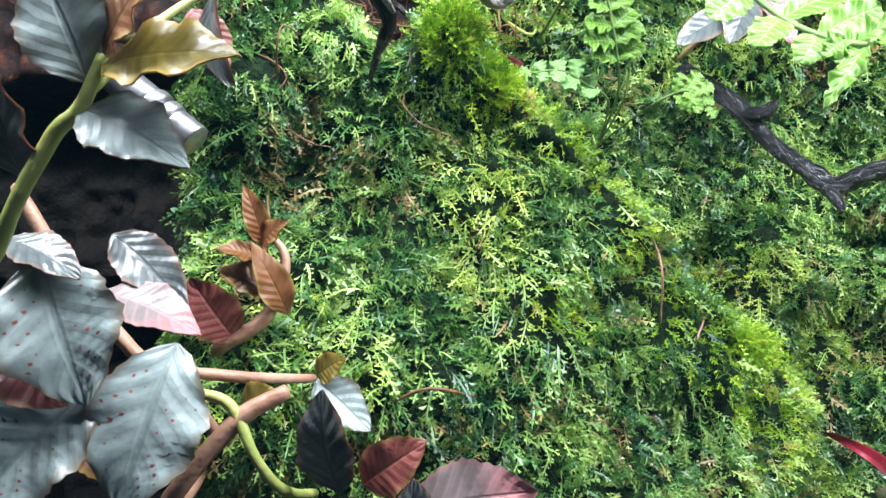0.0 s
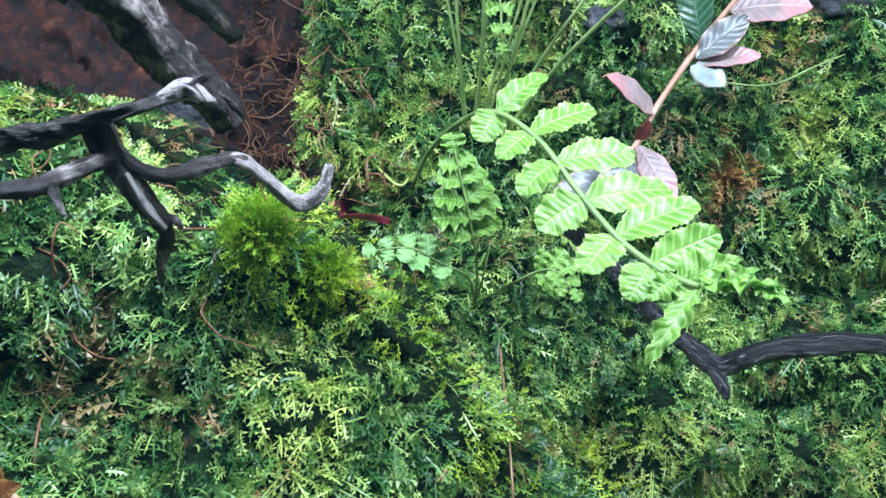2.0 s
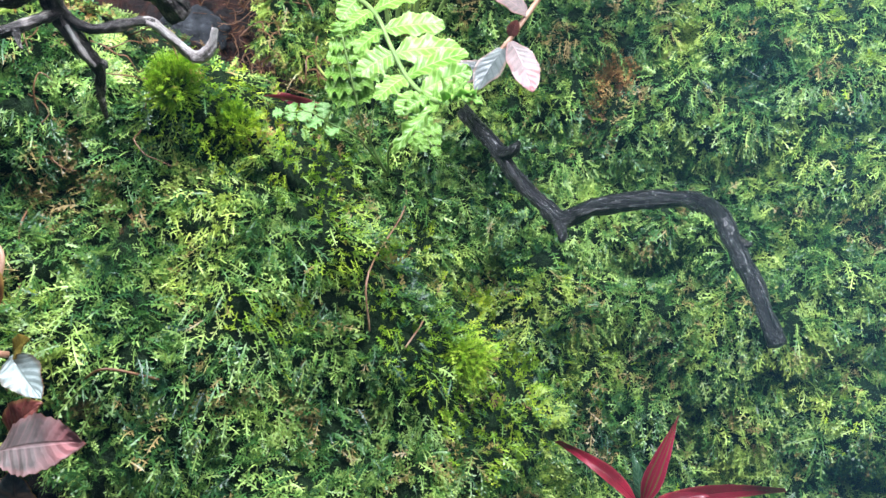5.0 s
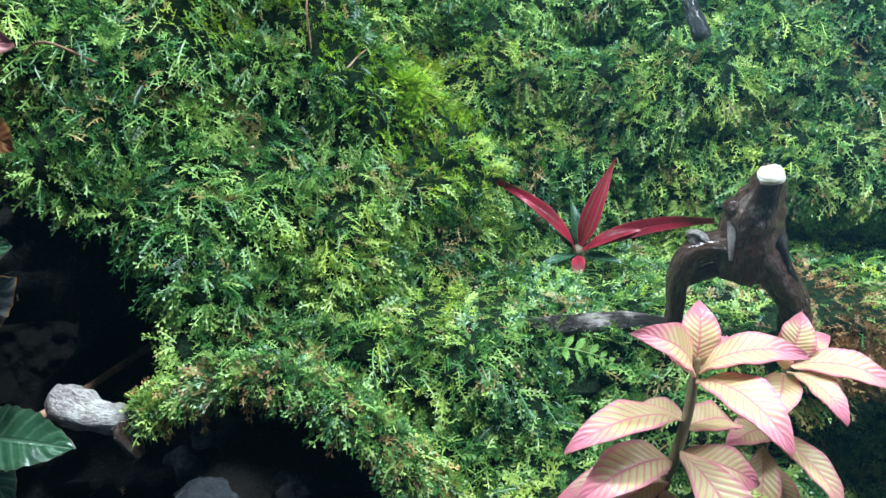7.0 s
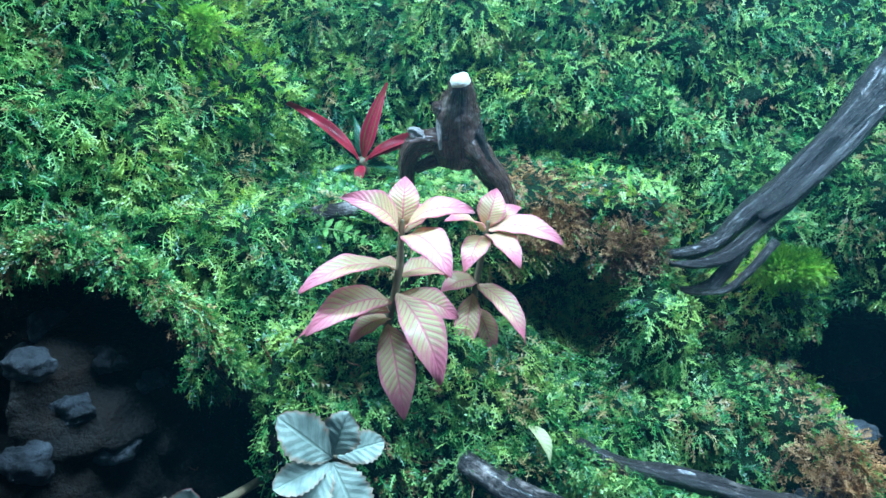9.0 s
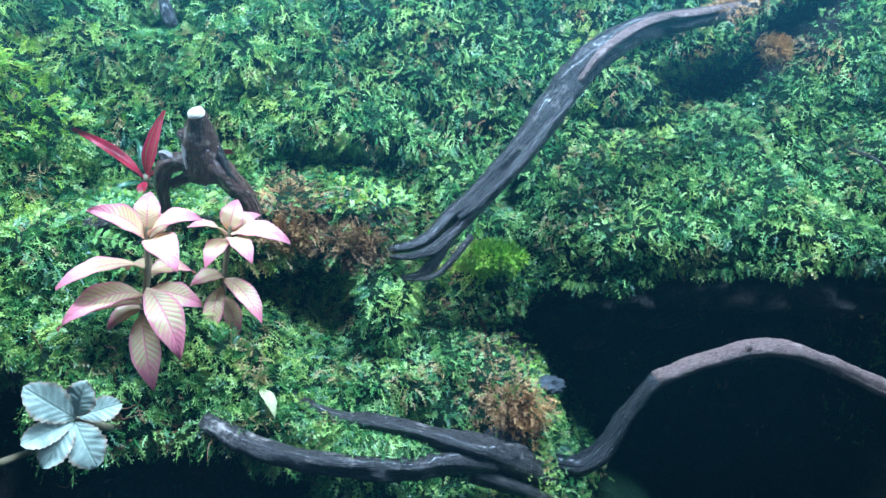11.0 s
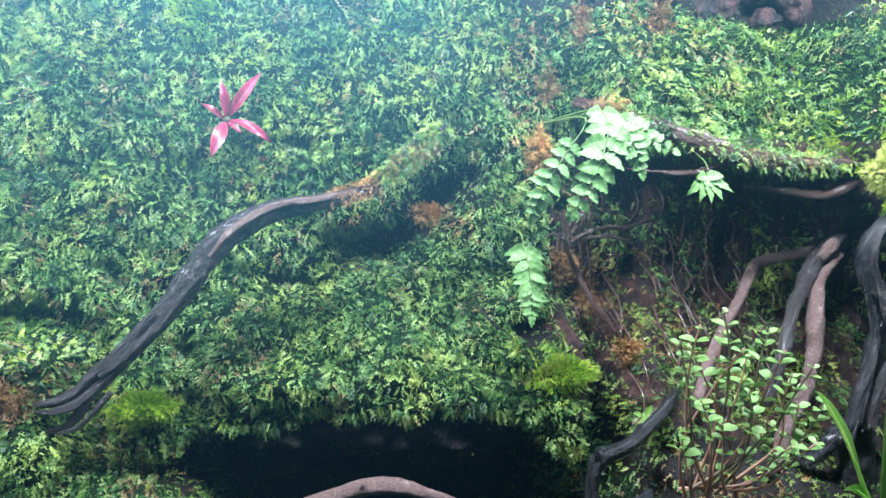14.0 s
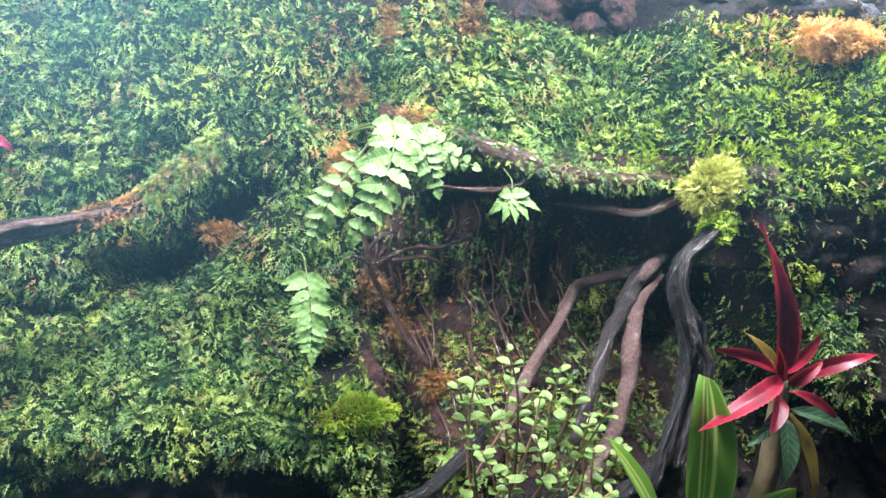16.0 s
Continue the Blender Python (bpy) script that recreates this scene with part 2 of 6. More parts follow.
# Ground under the sprigs; shade of the gaps is put into its near-black green.
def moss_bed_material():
    n = Nodes("moss_bed_with_gap_shade")
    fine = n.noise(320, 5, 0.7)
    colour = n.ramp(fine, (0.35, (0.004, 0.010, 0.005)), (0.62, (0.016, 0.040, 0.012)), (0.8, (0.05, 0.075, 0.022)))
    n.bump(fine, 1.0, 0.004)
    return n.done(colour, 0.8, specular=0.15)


SOIL, PEAT, MOSS_BED = soil_material(), peat_material(), moss_bed_material()
BLACK_WOOD = bark_material("wet_black_wood", (0.003, 0.003, 0.004), (0.008, 0.008, 0.010), (0.028, 0.027, 0.03), (0.12, 0.11, 0.11), 0.88, 0.32, 0.15)
GREY_WOOD = bark_material("grey_driftwood", (0.008, 0.007, 0.008), (0.03, 0.025, 0.025), (0.13, 0.11, 0.10), (0.42, 0.35, 0.31), 0.74, 0.36, 0.22)
BROWN_WOOD = bark_material("brown_driftwood", (0.02, 0.009, 0.007), (0.085, 0.042, 0.03), (0.20, 0.105, 0.075), (0.46, 0.36, 0.3), 0.76, 0.30, 0.45)
ROOT_WOOD = bark_material("dark_twisted_root_wood", (0.005, 0.0045, 0.005), (0.020, 0.016, 0.017), (0.11, 0.092, 0.088), (0.34, 0.29, 0.26), 0.78, 0.34, 0.25)
PINK_WOOD = bark_material("pinkish_root_wood", (0.05, 0.026, 0.022), (0.17, 0.105, 0.09), (0.36, 0.24, 0.2), (0.52, 0.4, 0.35), 0.75, 0.5, 0.05)
MOTTLED_WOOD = bark_material("dark_wood_with_pale_ends", (0.005, 0.004, 0.004), (0.018, 0.012, 0.011), (0.06, 0.042, 0.04), (0.46, 0.40, 0.37), 0.68, 0.5, 0.0)
BLEACHED_WOOD = bark_material("bleached_wood", (0.10, 0.08, 0.08), (0.42, 0.36, 0.34), (0.70, 0.64, 0.60), (0.82, 0.78, 0.74), 0.66, 0.5, 0.1)


def cut_material():
    n = Nodes("pale_cut_wood")
    n.bump(n.noise(400, 4), 0.4)
    return n.done(n.ramp(n.noise(150, 4), (0.3, (0.5, 0.45, 0.36)), (0.7, (0.8, 0.77, 0.68))), 0.6)


def stone_material():
    n = Nodes("blue_grey_stone")
    fine = n.noise(180, 6, 0.7)
    colour = n.ramp(n.noise(45, 6, 0.7), (0.34, (0.008, 0.010, 0.013)), (0.55, (0.045, 0.05, 0.06)), (0.78, (0.26, 0.28, 0.30)))
    n.bump(fine, 1.0, 0.004)
    return n.done(colour, 0.55)


def rock_face_material():
    """Wet rock and peat in upright streaks: black, red-brown and blue-grey."""
    n = Nodes("streaked_wet_rock")
    streak = n.noise(70, 5, 0.7, None, (1.0, 1.0, 0.22))
    fine = n.noise(240, 6, 0.7)
    colour = n.ramp(streak, (0.36, (0.006, 0.005, 0.006)), (0.50, (0.030, 0.012, 0.009)), (0.60, (0.085, 0.032, 0.024)), (0.70, (0.045, 0.042, 0.048)), (0.84, (0.15, 0.18, 0.21)))
    colour = n.mix(n.step(fine, 0.52, 0.75), colour, (0.012, 0.010, 0.010))
    n.bump(n.math("ADD", fine, streak), 1.0, 0.005)
    return n.done(colour, n.ramp(fine, (0.3, (0.3,) * 3), (0.7, (0.75,) * 3)), specular=0.5)


CUT, STONE, ROCK = cut_material(), stone_material(), rock_face_material()


def plain_leaf(name, dark, light, rim=None, rough=0.35, through=0.3, veins=0.0, vein_colour=None, bands=9, slant=1.5, tip=None, tip_from=0.6, coat=0.1, specular=0.5):
    """Leaf paint: blotches, a lighter or darker rim and tip, side veins and a midrib."""
    n = Nodes(name)
    across, along = n.uv()
    from_rib = n.math("ABSOLUTE", n.math("SUBTRACT", n.math("MULTIPLY", across, 2.0), 1.0))
    colour = n.ramp(n.noise(90, 4, 0.6), (0.32, dark), (0.68, light))
    if tip:
        colour = n.mix(n.step(n.math("ADD", along, n.math("MULTIPLY", n.noise(120, 2), 0.3)), tip_from, tip_from + 0.3), colour, tip)
    if rim:
        colour = n.mix(n.step(n.math("ADD", from_rib, n.math("MULTIPLY", n.noise(160, 2), 0.25)), 0.86, 1.1), colour, rim)
    saw = n.math("FRACT", n.math("ADD", n.math("MULTIPLY", along, float(bands)), n.math("MULTIPLY", from_rib, -slant)))
    ridge = n.math("ABSOLUTE", n.math("SUBTRACT", saw, 0.5))
    rib = n.math("SUBTRACT", 1.0, n.step(from_rib, 0.02, 0.1))
    if vein_colour:
        net = n.math("MAXIMUM", n.math("MULTIPLY", n.math("SUBTRACT", 1.0, n.step(ridge, 0.05, 0.2)), n.math("ADD", 0.35, n.noise(170, 2))), rib)
        colour = n.mix(n.math("MULTIPLY", net, veins), colour, vein_colour)
    n.bump(n.math("ADD", n.math("MULTIPLY", ridge, 1.2), n.math("ADD", n.math("MULTIPLY", rib, -0.8), n.math("MULTIPLY", n.noise(700, 2), 0.3))), 0.35, 0.0008)
    return n.done(colour, rough, through, coat, specular)


SILVER = plain_leaf("silver_green_leaf", (0.15, 0.19, 0.18), (0.34, 0.40, 0.38), (0.14, 0.13, 0.10), 0.36, 0.12, 0.22, (0.1, 0.14, 0.12), 7, 1.8, coat=0.25)
SILVER_DARK = plain_leaf("dark_grey_green_leaf", (0.05, 0.06, 0.06), (0.16, 0.18, 0.17), (0.2, 0.13, 0.1), 0.3, 0.1, 0.4, (0.03, 0.04, 0.04), 7, 1.8, coat=0.3)
PALE_SILVER = plain_leaf("pale_silver_green_leaf", (0.30, 0.36, 0.30), (0.52, 0.58, 0.48), (0.46, 0.36, 0.26), 0.42, 0.3, 0.3, (0.2, 0.3, 0.2), 7, 1.8, coat=0.1)
WINE = plain_leaf("wine_red_leaf_underside", (0.16, 0.035, 0.035), (0.32, 0.09, 0.07), (0.25, 0.12, 0.05), 0.42, 0.25, 0.4, (0.4, 0.16, 0.12))
RUST = plain_leaf("rust_brown_leaf", (0.12, 0.055, 0.02), (0.34, 0.13, 0.05), (0.36, 0.22, 0.06), 0.4, 0.3, 0.3, (0.2, 0.14, 0.03))
OLIVE = plain_leaf("olive_yellow_leaf", (0.10, 0.075, 0.015), (0.28, 0.21, 0.035), (0.3, 0.2, 0.04), 0.35, 0.35, 0.3, (0.2, 0.18, 0.03))
DARK_LEAF = plain_leaf("dark_green_leaf", (0.02, 0.06, 0.03), (0.06, 0.15, 0.07), (0.05, 0.1, 0.05), 0.22, 0.15, 0.5, (0.14, 0.24, 0.14), coat=0.4)
BLUSH = plain_leaf("grey_pink_leaf", (0.16, 0.14, 0.13), (0.34, 0.26, 0.25), (0.34, 0.2, 0.19), 0.35, 0.2, 0.3, (0.5, 0.3, 0.3), tip=(0.5, 0.2, 0.2), tip_from=0.7)
PINK = plain_leaf("pink_veined_cream_leaf", (0.78, 0.62, 0.28), (0.90, 0.76, 0.44), (0.82, 0.34, 0.38), 0.35, 0.42, 0.78, (0.84, 0.24, 0.34), 13, 2.4, tip=(0.80, 0.27, 0.34), tip_from=0.74)
PINK_LOW = plain_leaf("pale_green_pink_underside", (0.42, 0.4, 0.2), (0.62, 0.5, 0.32), (0.6, 0.25, 0.28), 0.4, 0.45, 0.6, (0.62, 0.2, 0.22), 10, 2.2)
FERN = plain_leaf("fresh_green_fern", (0.12, 0.29, 0.025), (0.22, 0.42, 0.06), (0.32, 0.51, 0.11), 0.38, 0.4, 0.5, (0.55, 0.8, 0.25), 8, 1.2)
FERN_PALE = plain_leaf("pale_green_fern", (0.18, 0.42, 0.10), (0.32, 0.58, 0.18), (0.38, 0.62, 0.22), 0.4, 0.4, 0.4, (0.6, 0.8, 0.4), 8, 1.2)
SHRUB = plain_leaf("light_green_shrub_leaf", (0.16, 0.36, 0.06), (0.34, 0.56, 0.15), (0.42, 0.62, 0.22), 0.4, 0.35, 0.4, (0.6, 0.75, 0.4), 5, 1.0)
CRIMSON = plain_leaf("crimson_leaf", (0.20, 0.008, 0.022), (0.42, 0.018, 0.05), (0.50, 0.07, 0.09), 0.36, 0.25, 0.5, (0.12, 0.015, 0.02), 1, 0.0, coat=0.12)
MAGENTA = plain_leaf("magenta_leaf", (0.2, 0.012, 0.04), (0.40, 0.04, 0.11), (0.5, 0.1, 0.12), 0.32, 0.25, 0.4, (0.2, 0.04, 0.05), 1, 0.0, coat=0.25)
YELLOW = plain_leaf("pale_yellow_leaf", (0.5, 0.5, 0.2), (0.72, 0.7, 0.4), None, 0.45, 0.3)


def striped_leaf(name, green, stripe, edge, stripes=(0.0, 0.22), rough=0.35):
    n = Nodes(name)
    across, along = n.uv()
    c = n.math("ABSOLUTE", n.math("SUBTRACT", n.math("MULTIPLY", across, 2.0), 1.0))
    wob = n.math("ADD", c, n.math("MULTIPLY", n.noise(60, 2, 0.5, n.coords.outputs["UV"], (0.3, 0.05, 1)), 0.12))
    base = n.ramp(n.noise(50, 3), (0.3, green), (0.7, tuple(min(1, g * 1.6) for g in green)))
    lines = n.ramp(wob, (0.0, stripe), (0.06 + stripes[0], stripe), (0.12 + stripes[0], green), (stripes[1] + 0.03, green), (stripes[1] + 0.08, stripe), (stripes[1] + 0.16, stripe), (stripes[1] + 0.22, green), (0.97, green), (1.0, edge))
    fine = n.noise(8, 3, 0.6, n.coords.outputs["UV"], (12, 0.4, 1))
    n.bump(fine, 0.3, 0.0006)
    return n.done(n.mix(0.8, base, lines), rough, 0.42, 0.2)


STRAP = striped_leaf("green_leaf_with_yellow_stripes", (0.20, 0.44, 0.06), (0.85, 0.88, 0.36), (0.3, 0.45, 0.12))
RED_STRIPE = striped_leaf("crimson_leaf_with_green_stripe", (0.42, 0.02, 0.06), (0.2, 0.2, 0.06), (0.6, 0.1, 0.16), (0.0, 0.4))


def stem_material(name, a, b):
    n = Nodes(name)
    n.bump(n.noise(400, 3), 0.4)
    return n.done(n.ramp(n.noise(80, 3), (0.3, a), (0.7, b)), 0.45, 0.1)


PINK_STEM = stem_material("salmon_brown_stem", (0.3, 0.14, 0.08), (0.5, 0.3, 0.2))
GREEN_STEM = stem_material("yellow_green_stem", (0.25, 0.32, 0.06), (0.45, 0.45, 0.14))
FERN_STEM = stem_material("green_fern_stalk", (0.09, 0.16, 0.04), (0.22, 0.32, 0.09))
DARK_STEM = stem_material("dull_green_brown_stem", (0.12, 0.12, 0.06), (0.26, 0.2, 0.12))
ROOT_FIBRE = stem_material("brown_root_fibre", (0.10, 0.04, 0.02), (0.3, 0.15, 0.07))

# ---- the planted bank: one relief over x and z, y is its depth ----
WALL_X = (-0.35, 0.0, 0.2, 0.3, 0.4, 0.5, 0.65, 0.8, 0.95, 1.1, 1.4)
WALL_Y = (0.365, 0.357, 0.357, 0.337, 0.309, 0.29, 0.25, 0.24, 0.21, 0.16, 0.10)

# x, z, half width, half height, depth (minus: a bulge)
POCKETS = ((0.21, 0.27, 0.022, 0.013, 0.04), (0.335, 0.170, 0.05, 0.010, 0.03), (0.40, 0.205, 0.012, 0.014, 0.03), (0.61, 0.235, 0.035, 0.016, 0.035), (0.30, 0.235, 0.02, 0.012, 0.025), (0.19, 0.225, 0.022, 0.010, 0.03),
           (0.46, 0.148, 0.016, 0.012, 0.03), (0.13, 0.165, 0.012, 0.012, 0.025), (0.55, 0.20, 0.03, 0.01, 0.02), (0.36, 0.245, 0.02, 0.008, 0.02), (0.545, 0.31, 0.03, 0.008, 0.015), (0.25, 0.32, 0.03, 0.010, 0.02),
           (0.972, 0.303, 0.018, 0.020, -0.028), (0.432, 0.106, 0.016, 0.014, -0.014), (0.738, 0.140, 0.022, 0.012, -0.010), (0.115, 0.232, 0.015, 0.012, -0.010), (0.003, 0.346, 0.010, 0.013, -0.022), (0.085, 0.28, 0.014, 0.012, -0.008), (0.035, 0.255, 0.012, 0.012, -0.008), (0.43, 0.028, 0.018, 0.022, -0.018), (0.30, 0.15, 0.016, 0.01, -0.008))


def bank(x, z):
    """Depth of the bank, and how much of it is bare (0 moss, 1 bare)."""
    x, z = np.asarray(x, float), np.asarray(z, float)
    big = noise2(x, z, 0.06, 1)
    wx, wz = x + 0.006 * noise2(x, z, 0.03, 2), z + 0.006 * noise2(x, z, 0.035, 3)
    y = np.interp(x, WALL_X, WALL_Y) + 0.10 * (z - 0.25)
    peat = smooth(0.004, -0.008, wx - 0.030 * smooth(0.385, 0.362, wz)) * smooth(0.325, 0.345, wz)
    y, bare = y + 0.08 * peat + 0.03 * np.exp(-((x - 0.012) / 0.02) ** 2 - ((z - 0.358) / 0.012) ** 2), peat

    def put(shape, on):
        return np.where(on > 0, np.minimum(y, shape + (1 - on) * 0.2), y)

    # hill of moss
    ridge = np.interp(x, (-0.1, -0.06, -0.04, -0.028, -0.016), (0.412, 0.400, 0.382, 0.366, 0.350)) + 0.020 * np.exp(-((x + 0.0) / 0.014) ** 2) - np.maximum(x - 0.02, 0) * 0.95
    hill = 0.205 + 0.4 * (z - 0.17) + np.where(x > 0, 0.2 * x + 3.2 * x * x, 0.35 * x)
    on = smooth(-0.1, -0.075, wx) * smooth(0.0, -0.02, wz - ridge)
    y = put(hill, on)
    bare = bare * (1 - smooth(0.2, 0.7, on))
    cave = smooth(0.052, 0.038, wx) * smooth(0.0, -0.018, wz - np.interp(x, (-0.1, -0.02, 0.03, 0.05), (0.225, 0.195, 0.165, 0.12)))
    y, bare = y + cave * 0.10, np.maximum(bare, cave)
    dim = smooth(-0.078, -0.095, wx) * smooth(0.36, 0.34, wz)
    y, bare = y + 0.17 * dim, np.maximum(bare, dim)
    # shelf before the hill
    shelf = 0.212 + 0.55 * np.clip(z - 0.095, 0, 0.04) + 7.0 * np.maximum(z - 0.135 - 0.010 * smooth(0.25, 0.3, x), 0) + 0.3 * np.minimum(z - 0.095, 0) * -1
    on = smooth(0.045, 0.06, wx) * smooth(0.42, 0.36, wx) * smooth(0.0, -0.012, wz - 0.20)
    y = put(shelf, on)
    gap = smooth(0.19, 0.21, wx) * smooth(0.345, 0.33, wx) * smooth(0.118, 0.108, wz)
    y, bare = y + gap * 0.05, np.maximum(bare, 0.6 * gap * smooth(0.09, 0.10, wz))
    # hollow under the arch: the root's shadow put in as depth and bare dark soil
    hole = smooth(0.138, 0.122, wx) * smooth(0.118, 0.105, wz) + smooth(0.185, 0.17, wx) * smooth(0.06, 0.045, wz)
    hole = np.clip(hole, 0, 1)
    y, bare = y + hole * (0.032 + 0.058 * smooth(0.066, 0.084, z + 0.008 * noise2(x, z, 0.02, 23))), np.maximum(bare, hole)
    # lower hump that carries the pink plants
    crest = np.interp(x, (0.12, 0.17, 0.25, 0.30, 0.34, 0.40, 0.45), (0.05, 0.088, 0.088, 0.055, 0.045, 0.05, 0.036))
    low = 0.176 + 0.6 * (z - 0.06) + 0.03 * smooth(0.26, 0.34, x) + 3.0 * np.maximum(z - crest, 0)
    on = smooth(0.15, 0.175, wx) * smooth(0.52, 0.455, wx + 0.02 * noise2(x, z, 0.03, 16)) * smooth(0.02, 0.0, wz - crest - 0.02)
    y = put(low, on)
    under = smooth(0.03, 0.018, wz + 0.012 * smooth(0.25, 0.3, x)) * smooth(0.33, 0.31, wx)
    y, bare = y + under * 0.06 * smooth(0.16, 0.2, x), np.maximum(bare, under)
    # long ledge with the dark hollow below it
    front = np.interp(x, (0.38, 0.45, 0.55, 0.62, 0.68, 0.76), (0.27, 0.25, 0.218, 0.187, 0.178, 0.172))
    lip = np.interp(x, (0.38, 0.42, 0.47, 0.55, 0.62, 0.70, 0.76), (0.05, 0.062, 0.088, 0.10, 0.103, 0.10, 0.06)) + 0.007 * noise2(x, z * 0, 0.02, 8) + 0.009 * noise2(x, z * 0, 0.055, 9)
    ledge = front + 0.85 * np.maximum(z - 0.128, 0) + 0.35 * np.maximum(lip + 0.012 - z, 0)
    on = smooth(0.37, 0.41, wx) * smooth(0.785, 0.76, wx) * smooth(-0.006, 0.004, z - lip) * smooth(0.25, 0.22, wz)
    y = put(ledge, on)
    # dark soil below the lip; the lip's shade is put in as bareness and depth
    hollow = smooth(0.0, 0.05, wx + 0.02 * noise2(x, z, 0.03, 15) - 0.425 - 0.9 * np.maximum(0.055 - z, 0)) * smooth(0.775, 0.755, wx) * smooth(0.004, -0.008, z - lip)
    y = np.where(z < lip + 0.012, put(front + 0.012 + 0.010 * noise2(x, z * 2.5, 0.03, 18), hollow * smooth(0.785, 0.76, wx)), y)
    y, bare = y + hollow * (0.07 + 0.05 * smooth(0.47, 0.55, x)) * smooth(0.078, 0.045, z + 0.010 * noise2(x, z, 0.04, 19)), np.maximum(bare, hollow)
    # shadowed hollows beside and under the big root: dimness put in as depth and bare soil
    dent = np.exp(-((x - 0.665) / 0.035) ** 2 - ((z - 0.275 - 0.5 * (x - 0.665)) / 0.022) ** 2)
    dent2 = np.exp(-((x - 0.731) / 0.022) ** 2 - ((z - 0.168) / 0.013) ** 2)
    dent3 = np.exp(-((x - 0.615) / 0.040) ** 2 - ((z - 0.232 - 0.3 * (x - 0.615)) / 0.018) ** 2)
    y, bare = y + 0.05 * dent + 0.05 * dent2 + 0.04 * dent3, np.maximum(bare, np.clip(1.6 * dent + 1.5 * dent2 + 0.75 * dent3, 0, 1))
    # moss roof above the bare rock face
    roof = 0.165 + 0.55 * (z - 0.315) + 0.1 * np.maximum(0.86 - x, 0)
    brow = 0.318 - 0.10 * (x - 0.8) + 0.03 * smooth(0.8, 0.76, x)
    on = smooth(0.73, 0.80, wx) * smooth(-0.01, 0.006, wz - brow)
    y = put(roof, on)
    face = smooth(0.735, 0.765, wx) * smooth(0.01, -0.01, wz - brow) * smooth(0.0, 0.03, wz - 0.06)
    bare = np.maximum(bare, face * (0.72 + 0.55 * noise2(x, z, 0.035, 11)))
    y = y + face * (0.012 * noise2(x * 2.2, z * 0.8, 0.03, 12) + 0.010 * noise2(x, z * 0.25, 0.013, 13))
    # mossy corner
    corner = 0.098 - 0.55 * (x - 1.0) + 0.45 * np.maximum(z - 0.32, 0)
    hang = np.interp(x, (0.96, 1.0, 1.03, 1.06, 1.2), (0.285, 0.27, 0.23, 0.16, 0.10))
    on = smooth(0.955, 0.985, wx) * smooth(-0.012, 0.008, wz - hang)
    y = put(corner, on)
    bare = np.maximum(bare, smooth(0.97, 0.98, wx) * smooth(0.0, -0.015, wz - hang))
    # low ground for the shrub and the rosettes
    ground = 0.075 + 1.1 * (z - 0.075) + 0.8 * np.maximum(0.85 - wx, 0)
    on = smooth(0.765, 0.80, wx)
    y = put(ground, on)
    bare = np.maximum(bare, 0.65 * on * smooth(0.12, 0.09, wz))
    top = smooth(0.425, 0.445, wz + 0.012 * noise2(x, z, 0.02, 14)) * smooth(0.66, 0.72, wx)
    bare = np.maximum(bare, top)
    # bulging cushions, dark pockets and the gaps between moss clumps
    for cx, cz, rx, rz, deep in POCKETS:
        y = y + deep * np.exp(-((x - cx) / rx) ** 2 - ((wz - cz) / rz) ** 2)
    soft = 1 - smooth(0.8, 1, bare)
    crease = np.maximum(1 - 2.2 * np.abs(noise2(x, z * 1.25, 0.05, 81)), 0) ** 2
    fine = np.maximum(1 - 2.4 * np.abs(noise2(x, z * 1.2, 0.022, 82)), 0) ** 2
    calm = 1 - 0.55 * smooth(0.33, 0.42, x) * smooth(0.18, 0.22, z)
    y = y + soft * (0.012 * big * calm + 0.015 * crease * calm + 0.012 * fine - 0.009 * calm) + 0.006 * noise2(x, z, 0.026, 4) + 0.005 * np.abs(noise2(x, z, 0.014, 5))
    y = y + smooth(0.6, 1, bare) * (0.010 * noise2(x, z, 0.012, 71) + 0.005 * noise2(x, z, 0.006, 72))
    return np.maximum(y, 0.0), np.clip(bare, 0, 1)


def build_bank():
    xs, zs = np.arange(-0.34, 1.4001, 0.004), np.arange(-0.16, 0.6601, 0.004)
    X, Z = np.meshgrid(xs, zs, indexing="ij")
    Y, B = bank(X, Z)
    m, n = X.shape
    i, j = np.meshgrid(np.arange(m - 1), np.arange(n - 1), indexing="ij")
    f = np.stack([i * n + j, (i + 1) * n + j, (i + 1) * n + j + 1, i * n + j + 1], -1).reshape(-1, 4)
    cx, cz = X[:-1, :-1].ravel(), Z[:-1, :-1].ravel()
    edge = 0.01 * noise2(cx, cz, 0.015, 21)
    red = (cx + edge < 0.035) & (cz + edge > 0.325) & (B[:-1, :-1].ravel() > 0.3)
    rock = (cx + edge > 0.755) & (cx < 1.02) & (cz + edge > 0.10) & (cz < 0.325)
    # bare hollows take near-black soil, which also carries the shade put into them
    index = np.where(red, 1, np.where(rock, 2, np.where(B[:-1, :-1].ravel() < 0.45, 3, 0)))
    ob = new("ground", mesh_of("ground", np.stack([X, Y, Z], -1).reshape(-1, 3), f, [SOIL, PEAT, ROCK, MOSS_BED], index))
    tagged(ob, "steep bank of dark wet peat and stone under moss", "ground", kind="structure")


build_bank()


